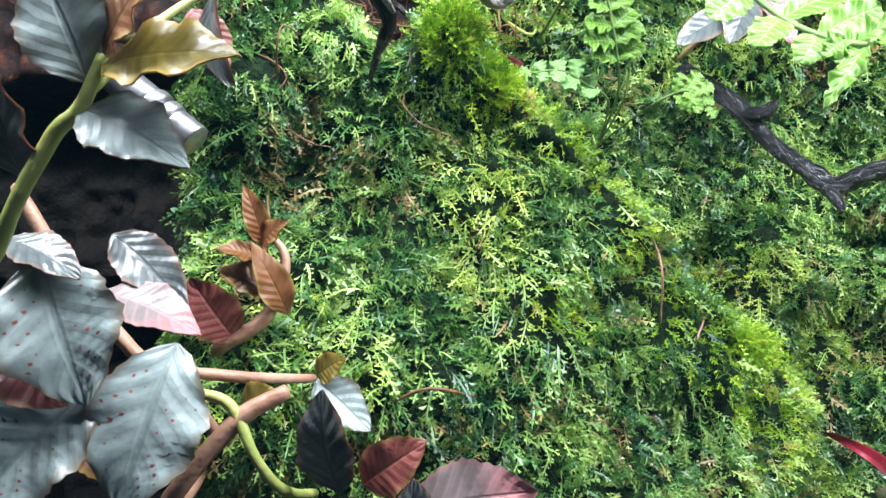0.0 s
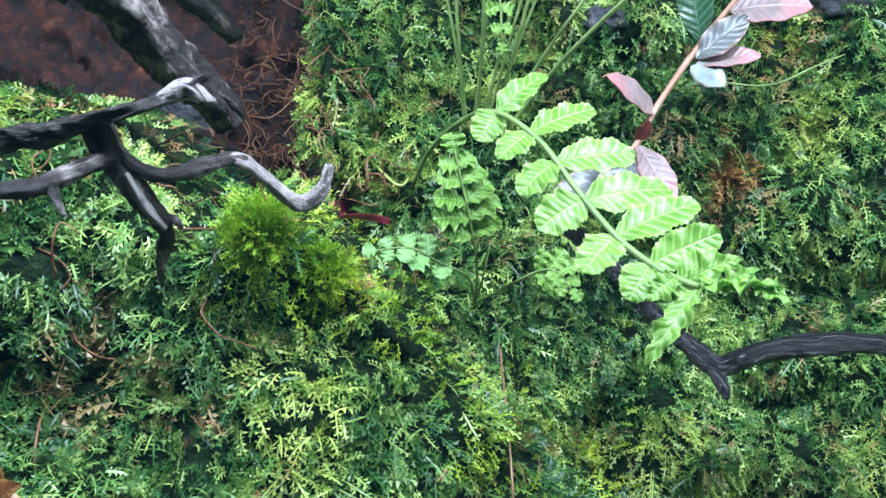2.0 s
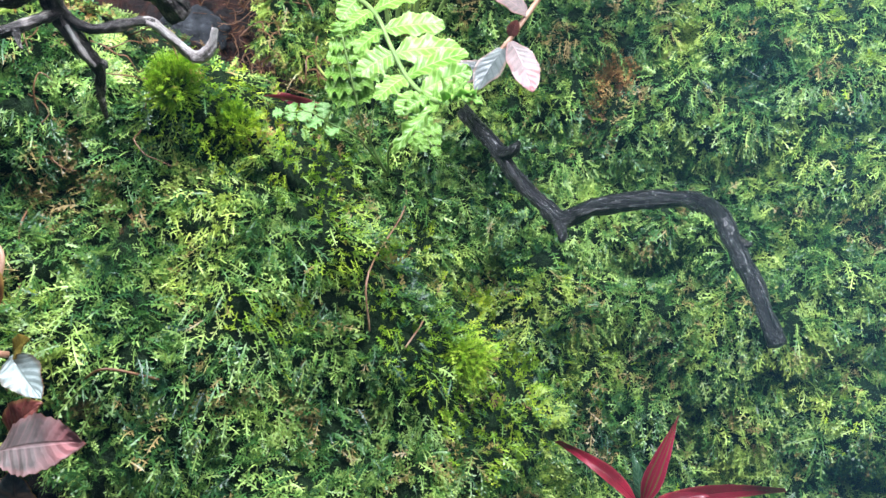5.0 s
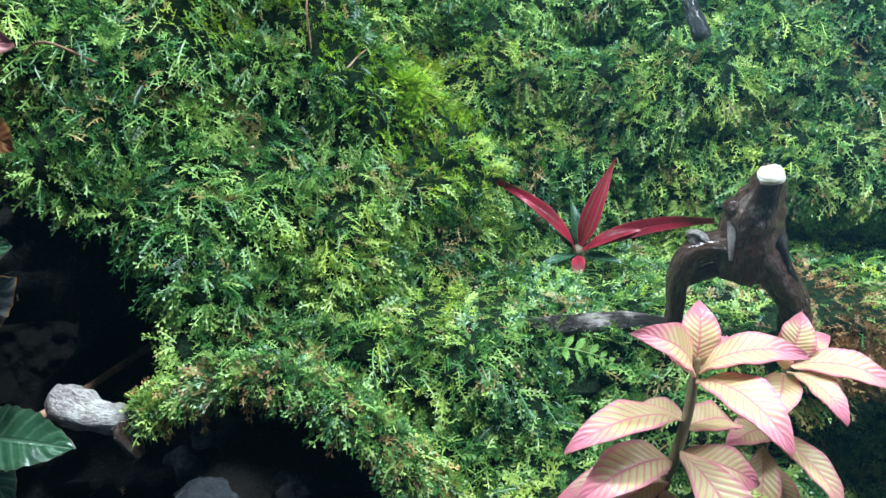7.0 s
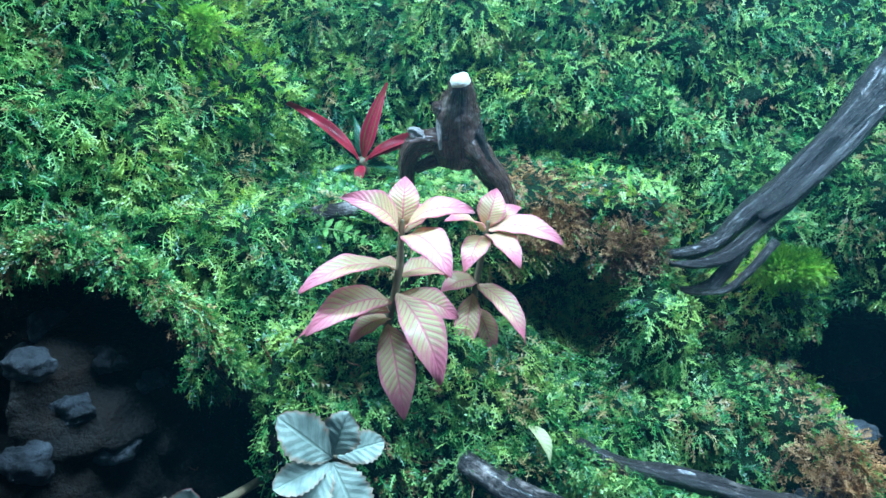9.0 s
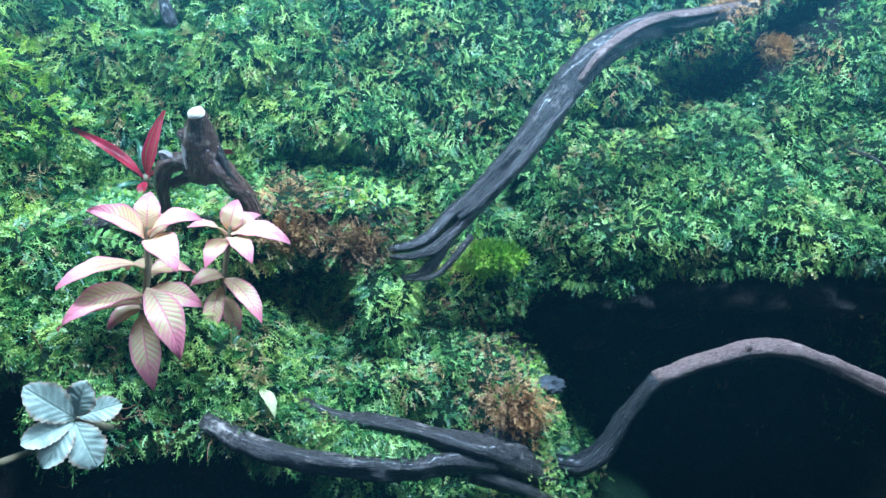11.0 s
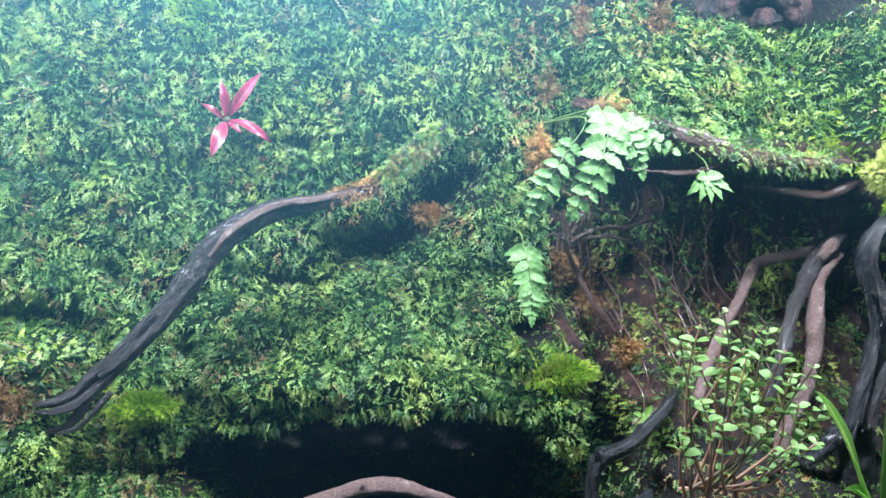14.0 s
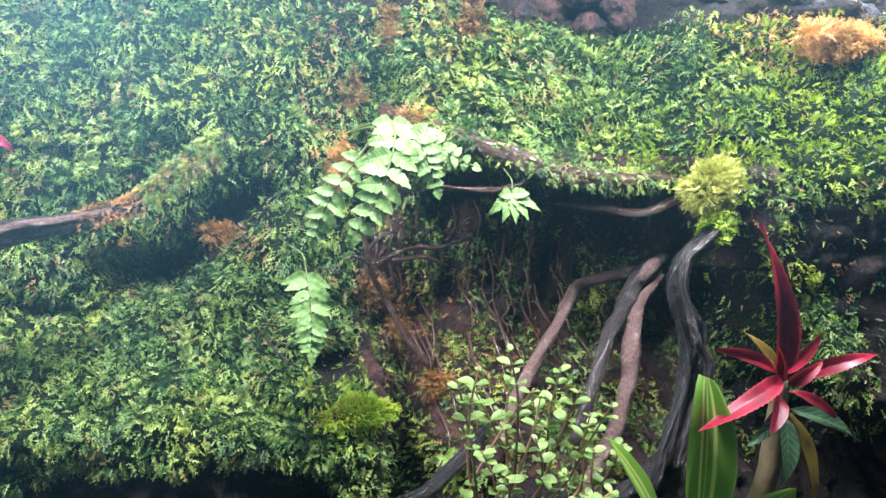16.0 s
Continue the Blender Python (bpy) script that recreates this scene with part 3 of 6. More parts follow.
def plain_wall(name, corner, size, label):
    bm = bmesh.new()
    bmesh.ops.create_cube(bm, size=1)
    bmesh.ops.scale(bm, vec=size, verts=bm.verts)
    bmesh.ops.translate(bm, vec=[c + s / 2 for c, s in zip(corner, size)], verts=bm.verts)
    me = bpy.data.meshes.new(name)
    bm.to_mesh(me)
    bm.free()
    me.materials.append(SOIL)
    return tagged(new(name, me), label, "wall", kind="structure")


plain_wall("floor", (-0.34, -0.06, -0.18), (1.74, 0.78, 0.02), "dark peat floor of the planted tank")
plain_wall("wall_west", (-0.36, 0.02, -0.18), (0.02, 0.7, 0.84), "dark end wall of the planted tank")
plain_wall("wall_east", (1.4, -0.06, -0.18), (0.02, 0.6, 0.84), "dark end wall of the planted tank")


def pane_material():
    """Clear front glass with blue haze painted on as a film that thickens upwards."""
    n = Nodes("haze_painted_glass")
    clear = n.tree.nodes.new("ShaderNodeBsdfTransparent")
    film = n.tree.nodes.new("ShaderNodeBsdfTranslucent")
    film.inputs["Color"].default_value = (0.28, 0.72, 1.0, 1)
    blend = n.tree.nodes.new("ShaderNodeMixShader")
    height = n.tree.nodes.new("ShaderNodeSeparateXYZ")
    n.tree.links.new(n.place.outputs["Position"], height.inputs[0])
    # west and east set by place how strong the painted haze is
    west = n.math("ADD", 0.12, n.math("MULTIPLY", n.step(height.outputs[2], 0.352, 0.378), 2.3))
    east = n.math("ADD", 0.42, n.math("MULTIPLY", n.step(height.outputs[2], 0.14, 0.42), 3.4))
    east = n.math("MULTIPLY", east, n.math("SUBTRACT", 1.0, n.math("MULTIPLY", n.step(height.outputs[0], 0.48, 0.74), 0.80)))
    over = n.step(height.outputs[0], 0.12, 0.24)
    haze_share = n.math("ADD", n.math("MULTIPLY", west, n.math("SUBTRACT", 1.0, over)), n.math("MULTIPLY", east, over))
    n.put(blend.inputs[0], n.math("MULTIPLY", haze_share, n.ramp(n.noise(5, 3), (0.3, (HAZE * 0.8,) * 3), (0.7, (HAZE * 1.2,) * 3))))
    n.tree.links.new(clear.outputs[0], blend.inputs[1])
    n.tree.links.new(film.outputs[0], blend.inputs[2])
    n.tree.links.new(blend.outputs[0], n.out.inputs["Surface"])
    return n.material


# strength of the haze painted on the pane
HAZE = 0.055
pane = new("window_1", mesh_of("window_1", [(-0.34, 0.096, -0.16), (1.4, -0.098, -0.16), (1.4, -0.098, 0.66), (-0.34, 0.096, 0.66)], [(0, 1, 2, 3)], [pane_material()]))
tagged(pane, "front glass of the planted tank with blue haze painted on", "window", kind="structure")
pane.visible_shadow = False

# ---- moss ----
def sprigs(at, heading, facing, length, width, k=3, droop=0.35, fold=0.35):
    """Branching moss strands: a bent, tapering strand of k nodes with a narrow bladelet on each side of every node."""
    heading, facing = unit(heading), unit(facing)
    side = unit(np.cross(heading, facing))
    face = np.cross(side, heading)
    N = len(at)
    bend = rng.normal(size=N) * 0.22

    def along(s):
        p = at + heading * (length * s)[:, None] + side * (length * bend * s * s)[:, None]
        p[:, 2] -= droop * length * s * s
        return p

    verts, tri = [along(0.0)], []
    for j in range(k):
        s = (j + 0.75) / (k + 0.75)
        p, w = along(s), (width * (0.75 - 0.35 * s))[:, None]
        verts += [p - side * w, p + side * w]
    verts.append(along(1.0))
    tip = 2 * k + 1
    tri.append((0, 1, 2))
    for j in range(k - 1):
        a = 1 + 2 * j
        tri += [(a, a + 2, a + 3), (a, a + 3, a + 1)]
    tri.append((tip - 2, tip, tip - 1))
    for j in range(k):
        s = (j + 0.75) / (k + 0.75)
        for e, sign in enumerate((-1, 1)):
            spread = rng.normal(0.95, 0.16, N)
            d = heading * np.cos(spread)[:, None] + side * (sign * np.sin(spread))[:, None] + face * (fold * 0.6 + rng.normal(size=N) * 0.22)[:, None]
            reach = length * (0.26 - 0.13 * s) * rng.uniform(0.75, 1.2, N)
            root = verts[1 + 2 * j + e]
            n0 = len(verts)
            end = root + d * reach[:, None]
            end[:, 2] -= droop * 0.5 * reach
            verts += [root + heading * (length * 0.58 / (k + 0.75))[:, None] + d * (reach * 0.35)[:, None], end]
            tri += [(1 + 2 * j + e, n0, n0 + 1)]
    v = np.stack(verts, 1)
    n = v.shape[1]
    f = (np.arange(N)[:, None, None] * n + np.array(tri)[None]).reshape(-1, 3)
    return v.reshape(-1, 3), f


def on_bank(x, z, out=0.0):
    """A place on the bank's surface, out metres before it."""
    return (x, float(bank(x, z)[0]) - out, z)


def slope(x, z, h=0.004):
    dx = (bank(x + h, z)[0] - bank(x - h, z)[0]) / (2 * h)
    dz = (bank(x, z + h)[0] - bank(x, z - h)[0]) / (2 * h)
    return dx, dz


def scatter(count, x0, x1, z0, z1, keep):
    """Random places on the bank, even over its true area; keep(x, z, bare) is the share kept."""
    x, z = rng.uniform(x0, x1, count), rng.uniform(z0, z1, count)
    y, bare = bank(x, z)
    ok = rng.random(count) < keep(x, z, bare)
    x, y, z, bare = x[ok], y[ok], z[ok], bare[ok]
    dx, dz = slope(x, z)
    ok = rng.random(len(x)) < np.minimum(np.sqrt(1 + dx * dx + dz * dz), 4) / 4
    n = unit(np.stack([dx, -np.ones_like(dx), dz], 1))
    return np.stack([x, y, z], 1)[ok], n[ok], bare[ok]


def blob(x, z, cx, cz, rx, rz):
    return np.exp(-((x - cx) / rx) ** 2 - ((z - cz) / rz) ** 2)


def cushion_share(x, z):
    s = 1.3 * blob(x, z, 0.003, 0.347, 0.016, 0.013) + blob(x, z, 0.015, 0.325, 0.03, 0.014) + blob(x, z, 0.115, 0.232, 0.022, 0.016) + 0.7 * blob(x, z, 0.085, 0.28, 0.012, 0.01) + 0.8 * blob(x, z, 0.035, 0.255, 0.011, 0.01) + blob(x, z, 0.135, 0.205, 0.02, 0.02)
    s = s + blob(x, z, 0.43, 0.105, 0.022, 0.016) + blob(x, z, 0.738, 0.138, 0.026, 0.014) + 1.2 * blob(x, z, 0.975, 0.31, 0.025, 0.025)
    s = s + 0.8 * smooth(1.0, 1.04, x) * smooth(0.2, 0.24, z) + 0.5 * smooth(0.955, 1.0, x) * smooth(0.3, 0.32, z)
    rim = np.interp(z, (0.175, 0.198, 0.225, 0.250, 0.287, 0.311), (0.158, 0.130, 0.109, 0.086, 0.066, 0.050))
    s = s + 0.75 * np.exp(-((x - rim + 0.005) / 0.009) ** 2) * smooth(0.175, 0.19, z) * smooth(0.33, 0.31, z)
    return np.clip(1.3 * s + 0.4 * noise2(x, z, 0.05, 31) - 0.12, 0, 1)


def dry_share(x, z):
    s = 1.2 * blob(x, z, 0.30, 0.148, 0.02, 0.012) + 0.9 * blob(x, z, 0.335, 0.130, 0.035, 0.016) + 1.1 * blob(x, z, 0.425, 0.03, 0.02, 0.03) + 0.6 * blob(x, z, 0.80, 0.19, 0.018, 0.04)
    s = s + 1.7 * blob(x, z, 1.075, 0.420, 0.05, 0.016) + 0.5 * blob(x, z, 0.73, 0.37, 0.02, 0.06) + 0.5 * blob(x, z, 0.665, 0.255, 0.02, 0.015)
    s = s + 0.55 * blob(x, z, 0.19, 0.36, 0.02, 0.03) + 0.45 * blob(x, z, 0.21, 0.43, 0.06, 0.012) + 0.5 * blob(x, z, 0.22, 0.035, 0.03, 0.02) + 0.6 * blob(x, z, 0.84, 0.05, 0.05, 0.03) + 0.5 * blob(x, z, 0.8, 0.42, 0.08, 0.02)
    s = s + 0.3 * blob(x, z, 0.03, 0.325, 0.02, 0.014) + 0.5 * blob(x, z, -0.02, 0.285, 0.008, 0.006)
    s = s + 0.7 * blob(x, z, -0.045, 0.378, 0.02, 0.012) + 0.10 * smooth(0.74, 0.77, x) * smooth(0.94, 0.90, x) * smooth(0.3, 0.27, z) * smooth(0.1, 0.14, z)
    speckle = 1.5 * np.maximum(noise2(x, z, 0.011, 34) - 0.30, 0) * smooth(0.25, 0.40, x) * smooth(-0.3, 0.4, noise2(x, z, 0.06, 35))
    return np.clip(1.6 * s + 0.28 * noise2(x, z, 0.03, 33) - 0.14 + speckle, 0, 1)


def moss_object(name, label, material, at, n, length, width, lift, down, droop, k, fold, wild=0.75):
    N = len(at)
    across = unit(np.cross(n, np.array([0, 0, 1.0]) + 0 * n))
    along = np.cross(n, across)
    turn = 2.6 * np.pi * noise2(at[:, 0], at[:, 2], 0.018, 61) + rng.normal(size=N) * 0.9
    tangent = across * np.cos(turn)[:, None] + along * np.sin(turn)[:, None]
    heading = n * lift + tangent * wild + np.array([0, 0, -1.0]) * down
    facing = n + np.array([0, -0.2, 0.7]) + 0.6 * rng.normal(size=(N, 3))
    start = at - n * 0.001 + n * (rng.random(N) ** 2 * 0.004)[:, None]
    v, f = sprigs(start, heading, facing, length * rng.uniform(0.55, 1.3, N), width * rng.uniform(0.7, 1.25, N), k, droop, fold)
    ob = new(name, mesh_of(name, v, f, [material], soft=False))
    return tagged(ob, label, "moss", kind="stuff")


def build_moss():
    def green(x, z, bare):
        holes = np.clip(1.15 - 1.3 * np.maximum(noise2(x, z, 0.028, 41) - 0.5, 0), 0, 1)
        clump = 0.52 + 0.48 * smooth(-0.45, 0.15, noise2(x, z, 0.010, 43))
        streaks = 0.08 + 0.60 * smooth(-0.1, 0.35, noise2(x, z * 0.4, 0.016, 44))
        sparse = np.where((x > 0.75) & (z > 0.10), streaks, 0.26) * ((bare < 0.97) | ((x > 0.75) & (z < 0.33) & (z > 0.1)))
        return np.where(bare > 0.5, sparse, 1 - 0.7 * bare) * (1 - 0.85 * np.maximum(cushion_share(x, z), dry_share(x, z))) * holes * clump

    at, n, _ = scatter(290000, -0.11, 0.38, -0.06, 0.5, lambda x, z, b: green(x, z, b) * smooth(0.38, 0.28, x))
    moss_object("moss_carpet", "feathery wet green moss covering the hill", MOSS, at, n, 0.0096, 0.00054, 0.76, 0.22, 0.30, 4, 0.40, 0.9)
    at, n, _ = scatter(510000, 0.27, 1.2, -0.06, 0.5, lambda x, z, b: green(x, z, b) * smooth(0.27, 0.38, x))
    moss_object("moss_carpet", "fine feathery green moss covering the wall and ledge", MOSS, at, n, 0.0072, 0.00042, 0.74, 0.26, 0.30, 3, 0.40, 0.85)
    at, n, _ = scatter(300000, -0.11, 1.2, 0.0, 0.5, lambda x, z, b: cushion_share(x, z) * (b < 0.6))
    moss_object("cushion_moss", "bright yellow-green cushion moss on the bank", CUSHION, at, n, 0.0070, 0.00046, 0.95, 0.0, 0.15, 3, 0.3, 0.6)
    at, n, _ = scatter(300000, -0.11, 1.2, -0.06, 0.5, lambda x, z, b: dry_share(x, z) * np.where(b > 0.9, 0.25, 1))
    moss_object("dry_moss", "dry orange-brown moss tufts on the bank", DRY, at, n, 0.0072, 0.00038, 0.8, 0.1, 0.2, 3, 0.3, 1.0)


build_moss()


def moss_cushion(label, centre, radii, count, length=0.0062, material=CUSHION):
    """A rounded pad of upright moss standing on the bank."""
    n = unit(rng.normal(size=(count, 3)) + np.array([0, -0.5, 0.35]))
    r = np.asarray(radii, float)
    wob = 1 + 0.34 * noise2(n[:, 0] + centre[0] * 9, n[:, 2], 0.5, 91)
    at = np.asarray(centre, float) + n * r * wob[:, None] * rng.uniform(0.55, 1.0, count)[:, None] ** 0.5
    moss_object("moss_cushion", label, material, at, unit(n / r), length * 1.15, 0.00036, 0.95, 0.0, 0.1, 3, 0.3, 0.5)


moss_cushion("bright green moss tuft standing on the hill's crest", on_bank(0.003, 0.343, 0.0), (0.008, 0.006, 0.009), 1100, 0.004)
moss_cushion("small straw-green moss tuft on the hill", on_bank(0.016, 0.330, -0.002), (0.010, 0.005, 0.007), 700, 0.004)
moss_cushion("bright lime moss cushion under the big root", Vector((0.431, 0.236, 0.111)), (0.021, 0.013, 0.010), 3600, 0.003)
moss_cushion("bright green moss cushion on the ledge", on_bank(0.738, 0.140, 0.0), (0.024, 0.009, 0.011), 1900, 0.0035)
moss_cushion("pale yellow-green moss ball above the black root", Vector((0.976, 0.104, 0.305)), (0.018, 0.014, 0.019), 2600, 0.0055, PALE_MOSS)
moss_cushion("lime-green moss patch high on the moss wall", on_bank(0.463, 0.412, 0.0), (0.017, 0.006, 0.020), 1200, 0.0045)
moss_cushion("olive moss tuft on the hill's flank", on_bank(0.117, 0.228, -0.002), (0.013, 0.006, 0.011), 1400, 0.0038)


# ---- wood ----
def wood(name, label, pieces, material, group="", category="driftwood", **more):
    """Driftwood of several limbs, each rows of x, y, z, radius."""
    first = pieces[0][1][0]
    ob = thing(name, first[:3], label, category, group)
    for i, (piece, rows, *extra) in enumerate(pieces):
        mat = extra[0] if extra else material
        tube(piece, rows, mat, ob, seed=i + len(name), **more)
    return ob


def moss_on_wood(name, label, rows, count, first, last, material, length=0.006, width=0.0013, under=-0.25):
    """Moss sprigs on the upper side of a limb, between two shares of its length."""
    line = spline(rows, 10)
    p, r = line[:, :3], line[:, 3]
    i = rng.uniform(first * (len(p) - 1), last * (len(p) - 1.001), count)
    k = i.astype(int)
    f = (i - k)[:, None]
    centre, radius = p[k] * (1 - f) + p[k + 1] * f, r[k] * (1 - f[:, 0]) + r[k + 1] * f[:, 0]
    tan = unit(p[k + 1] - p[k])
    n = rng.normal(size=(count, 3))
    n = unit(n - tan * np.sum(n * tan, 1, keepdims=True))
    patchy = noise2(centre[:, 0] + centre[:, 2], n[:, 2] * 0.01, 0.012, 51) > -0.8
    ok = (n[:, 2] - 0.3 * n[:, 1] > under) & patchy
    return moss_object(name, label, material, (centre + n * (radius * 0.95)[:, None])[ok], n[ok], length * 1.15, width * 0.32, 0.7, 0.35, 0.3, 3, 0.35)


wood("black_branch", "thin wet black branch bent out of the moss", [
    ("limb", [(0.110, 0.350, 0.347, 0.0032), (0.120, 0.334, 0.336, 0.0038), (0.130, 0.325, 0.325, 0.0040), (0.136, 0.320, 0.316, 0.0037), (0.1455, 0.314, 0.3055, 0.0036), (0.1526, 0.310, 0.2993, 0.0040), (0.1595, 0.306, 0.2938, 0.0044),
              (0.166, 0.305, 0.2954, 0.0040), (0.174, 0.302, 0.2995, 0.0036), (0.192, 0.298, 0.3035, 0.0037), (0.209, 0.292, 0.3055, 0.0038), (0.2173, 0.283, 0.3035, 0.0038), (0.2215, 0.270, 0.298, 0.0037), (0.2245, 0.262, 0.2885, 0.0036), (0.230, 0.250, 0.272, 0.0036), (0.236, 0.240, 0.252, 0.0036)]),
    ("knot", [(0.131, 0.323, 0.323, 0.0035), (0.136, 0.316, 0.325, 0.003), (0.139, 0.313, 0.329, 0.0012)]),
    ("stub", [(0.158, 0.306, 0.293, 0.003), (0.160, 0.300, 0.287, 0.0022), (0.160, 0.297, 0.284, 0.001)]),
    ("stub", [(0.2240, 0.262, 0.289, 0.0026), (0.2285, 0.259, 0.288, 0.0014), (0.2305, 0.258, 0.288, 0.0007)], GREY_WOOD),
], BLACK_WOOD, rough=0.2, groove=0.07, knots=0.2, ring=16, steps=12)

wood("forked_twig", "dark forked driftwood twig with bleached tips over moss", [
    ("trunk", [(-0.105, 0.235, 0.372, 0.0037), (-0.060, 0.215, 0.366, 0.0034), (-0.039, 0.210, 0.367, 0.0028), (-0.026, 0.208, 0.370, 0.0023), (-0.012, 0.205, 0.374, 0.0016), (-0.004, 0.205, 0.377, 0.0017), (0.0, 0.204, 0.374, 0.0010)]),
    ("limb", [(-0.028, 0.210, 0.370, 0.0028), (-0.024, 0.213, 0.360, 0.0027), (-0.018, 0.219, 0.350, 0.0027), (-0.016, 0.224, 0.344, 0.0023), (-0.020, 0.232, 0.336, 0.0014), (-0.023, 0.241, 0.329, 0.0008)]),
    ("limb", [(-0.026, 0.212, 0.363, 0.0019), (-0.015, 0.216, 0.358, 0.0017), (-0.006, 0.221, 0.361, 0.0018), (0.001, 0.225, 0.363, 0.0014), (0.004, 0.226, 0.363, 0.0008)]),
    ("tip", [(-0.001, 0.224, 0.3625, 0.0009), (0.003, 0.226, 0.362, 0.0015), (0.009, 0.231, 0.357, 0.0016), (0.016, 0.235, 0.352, 0.0020), (0.022, 0.234, 0.355, 0.0016), (0.0245, 0.232, 0.362, 0.0012)], BLEACHED_WOOD),
    ("tip", [(-0.011, 0.205, 0.3745, 0.0011), (-0.005, 0.2045, 0.377, 0.0020), (0.0, 0.204, 0.3745, 0.0012), (0.002, 0.204, 0.374, 0.0005)], BLEACHED_WOOD),
    ("flake", [(-0.021, 0.2115, 0.358, 0.0008), (-0.0165, 0.2140, 0.349, 0.0011), (-0.014, 0.2175, 0.345, 0.0006)], BLEACHED_WOOD),
    ("limb", [(-0.055, 0.206, 0.352, 0.0020), (-0.040, 0.205, 0.354, 0.0021), (-0.031, 0.208, 0.358, 0.0019), (-0.022, 0.211, 0.363, 0.0016)]),
    ("stub", [(-0.004, 0.205, 0.376, 0.0014), (-0.001, 0.204, 0.379, 0.0009), (0.001, 0.204, 0.380, 0.0005)]),
    ("stub", [(-0.017, 0.221, 0.347, 0.0019), (-0.013, 0.221, 0.347, 0.0010), (-0.011, 0.220, 0.345, 0.0005)]),
    ("spur", [(-0.036, 0.206, 0.356, 0.0012), (-0.033, 0.203, 0.351, 0.0008), (-0.031, 0.202, 0.348, 0.0005)]),
], MOTTLED_WOOD, rough=0.3, groove=0.14, knots=0.35, ring=16, steps=14)

wood("thick_root", "thick dark broken root before brown peat", [
    ("limb", [(-0.110, 0.270, 0.424, 0.0085), (-0.066, 0.262, 0.424, 0.0082), (-0.047, 0.266, 0.416, 0.0078), (-0.034, 0.278, 0.401, 0.0072), (-0.024, 0.288, 0.390, 0.0062), (-0.017, 0.295, 0.380, 0.0046)]),
    ("splinter", [(-0.024, 0.286, 0.392, 0.004), (-0.016, 0.289, 0.388, 0.003), (-0.012, 0.291, 0.383, 0.001)]),
], MOTTLED_WOOD, rough=0.25, groove=0.16, knots=0.2, ring=24, steps=14)
wood("slanting_root", "blurred grey root at the back of the hollow", [
    ("limb", [(-0.100, 0.310, 0.470, 0.006), (-0.062, 0.320, 0.448, 0.006), (-0.038, 0.330, 0.432, 0.005), (-0.030, 0.350, 0.424, 0.004)]),
    ("limb", [(-0.045, 0.325, 0.434, 0.004), (-0.020, 0.325, 0.442, 0.0035), (0.000, 0.33, 0.452, 0.003)]),
], GREY_WOOD, rough=0.15, groove=0.1, ring=14)

stump = wood("driftwood_stump", "brown three-legged driftwood stump with a pale cut top", [
    ("trunk", [(0.2540, 0.222, 0.164, 0.0080), (0.2540, 0.2195, 0.171, 0.0106), (0.2530, 0.2155, 0.180, 0.0104), (0.2525, 0.211, 0.188, 0.0090), (0.2528, 0.206, 0.196, 0.0066), (0.2526, 0.2012, 0.2025, 0.0047)]),
    ("leg", [(0.252, 0.217, 0.175, 0.0070), (0.242, 0.2155, 0.1755, 0.0054), (0.2340, 0.216, 0.1725, 0.0052), (0.2302, 0.218, 0.166, 0.0046), (0.2297, 0.221, 0.158, 0.0040), (0.2303, 0.224, 0.148, 0.0034), (0.231, 0.228, 0.130, 0.0034)]),
    ("leg", [(0.257, 0.218, 0.175, 0.0085), (0.2635, 0.219, 0.168, 0.0072), (0.2695, 0.221, 0.161, 0.0062), (0.2750, 0.225, 0.154, 0.0058), (0.279, 0.229, 0.144, 0.0060), (0.281, 0.233, 0.132, 0.0055)]),
    ("brace", [(0.234, 0.223, 0.161, 0.0026), (0.245, 0.224, 0.166, 0.0034), (0.257, 0.223, 0.169, 0.0042), (0.266, 0.222, 0.164, 0.0036)]),
    ("knot", [(0.247, 0.212, 0.189, 0.0046), (0.2435, 0.2095, 0.1905, 0.0034), (0.2412, 0.2085, 0.191, 0.0018)]),
    ("splinter", [(0.236, 0.2145, 0.176, 0.0036), (0.2320, 0.213, 0.179, 0.0022), (0.2300, 0.2125, 0.1795, 0.0009)], BLEACHED_WOOD),
    ("splinter", [(0.2445, 0.2095, 0.185, 0.0016), (0.2448, 0.2085, 0.178, 0.0013), (0.2452, 0.2095, 0.171, 0.0006)], BLEACHED_WOOD),
    ("ridge", [(0.2600, 0.2105, 0.190, 0.0018), (0.2625, 0.213, 0.180, 0.0024), (0.2665, 0.2145, 0.1695, 0.0024), (0.2725, 0.218, 0.161, 0.0018)], GREY_WOOD),
], BROWN_WOOD, rough=0.13, groove=0.11, knots=0.16, ring=24, steps=14)
tube("cut_face", [(0.2528, 0.2003, 0.2010, 0.0046), (0.2524, 0.1996, 0.2024, 0.0045), (0.2520, 0.1990, 0.2034, 0.0040)], CUT, stump, "pale cut face", rough=0.15, ring=12)

wood("fallen_log", "dark wet log lying on the moss shelf", [
    ("log", [(0.150, 0.262, 0.131, 0.003), (0.165, 0.247, 0.133, 0.0038), (0.192, 0.238, 0.136, 0.0046), (0.219, 0.236, 0.139, 0.0048), (0.245, 0.240, 0.136, 0.005), (0.262, 0.246, 0.134, 0.004)]),
], MOTTLED_WOOD, rough=0.15, groove=0.1, ring=14)
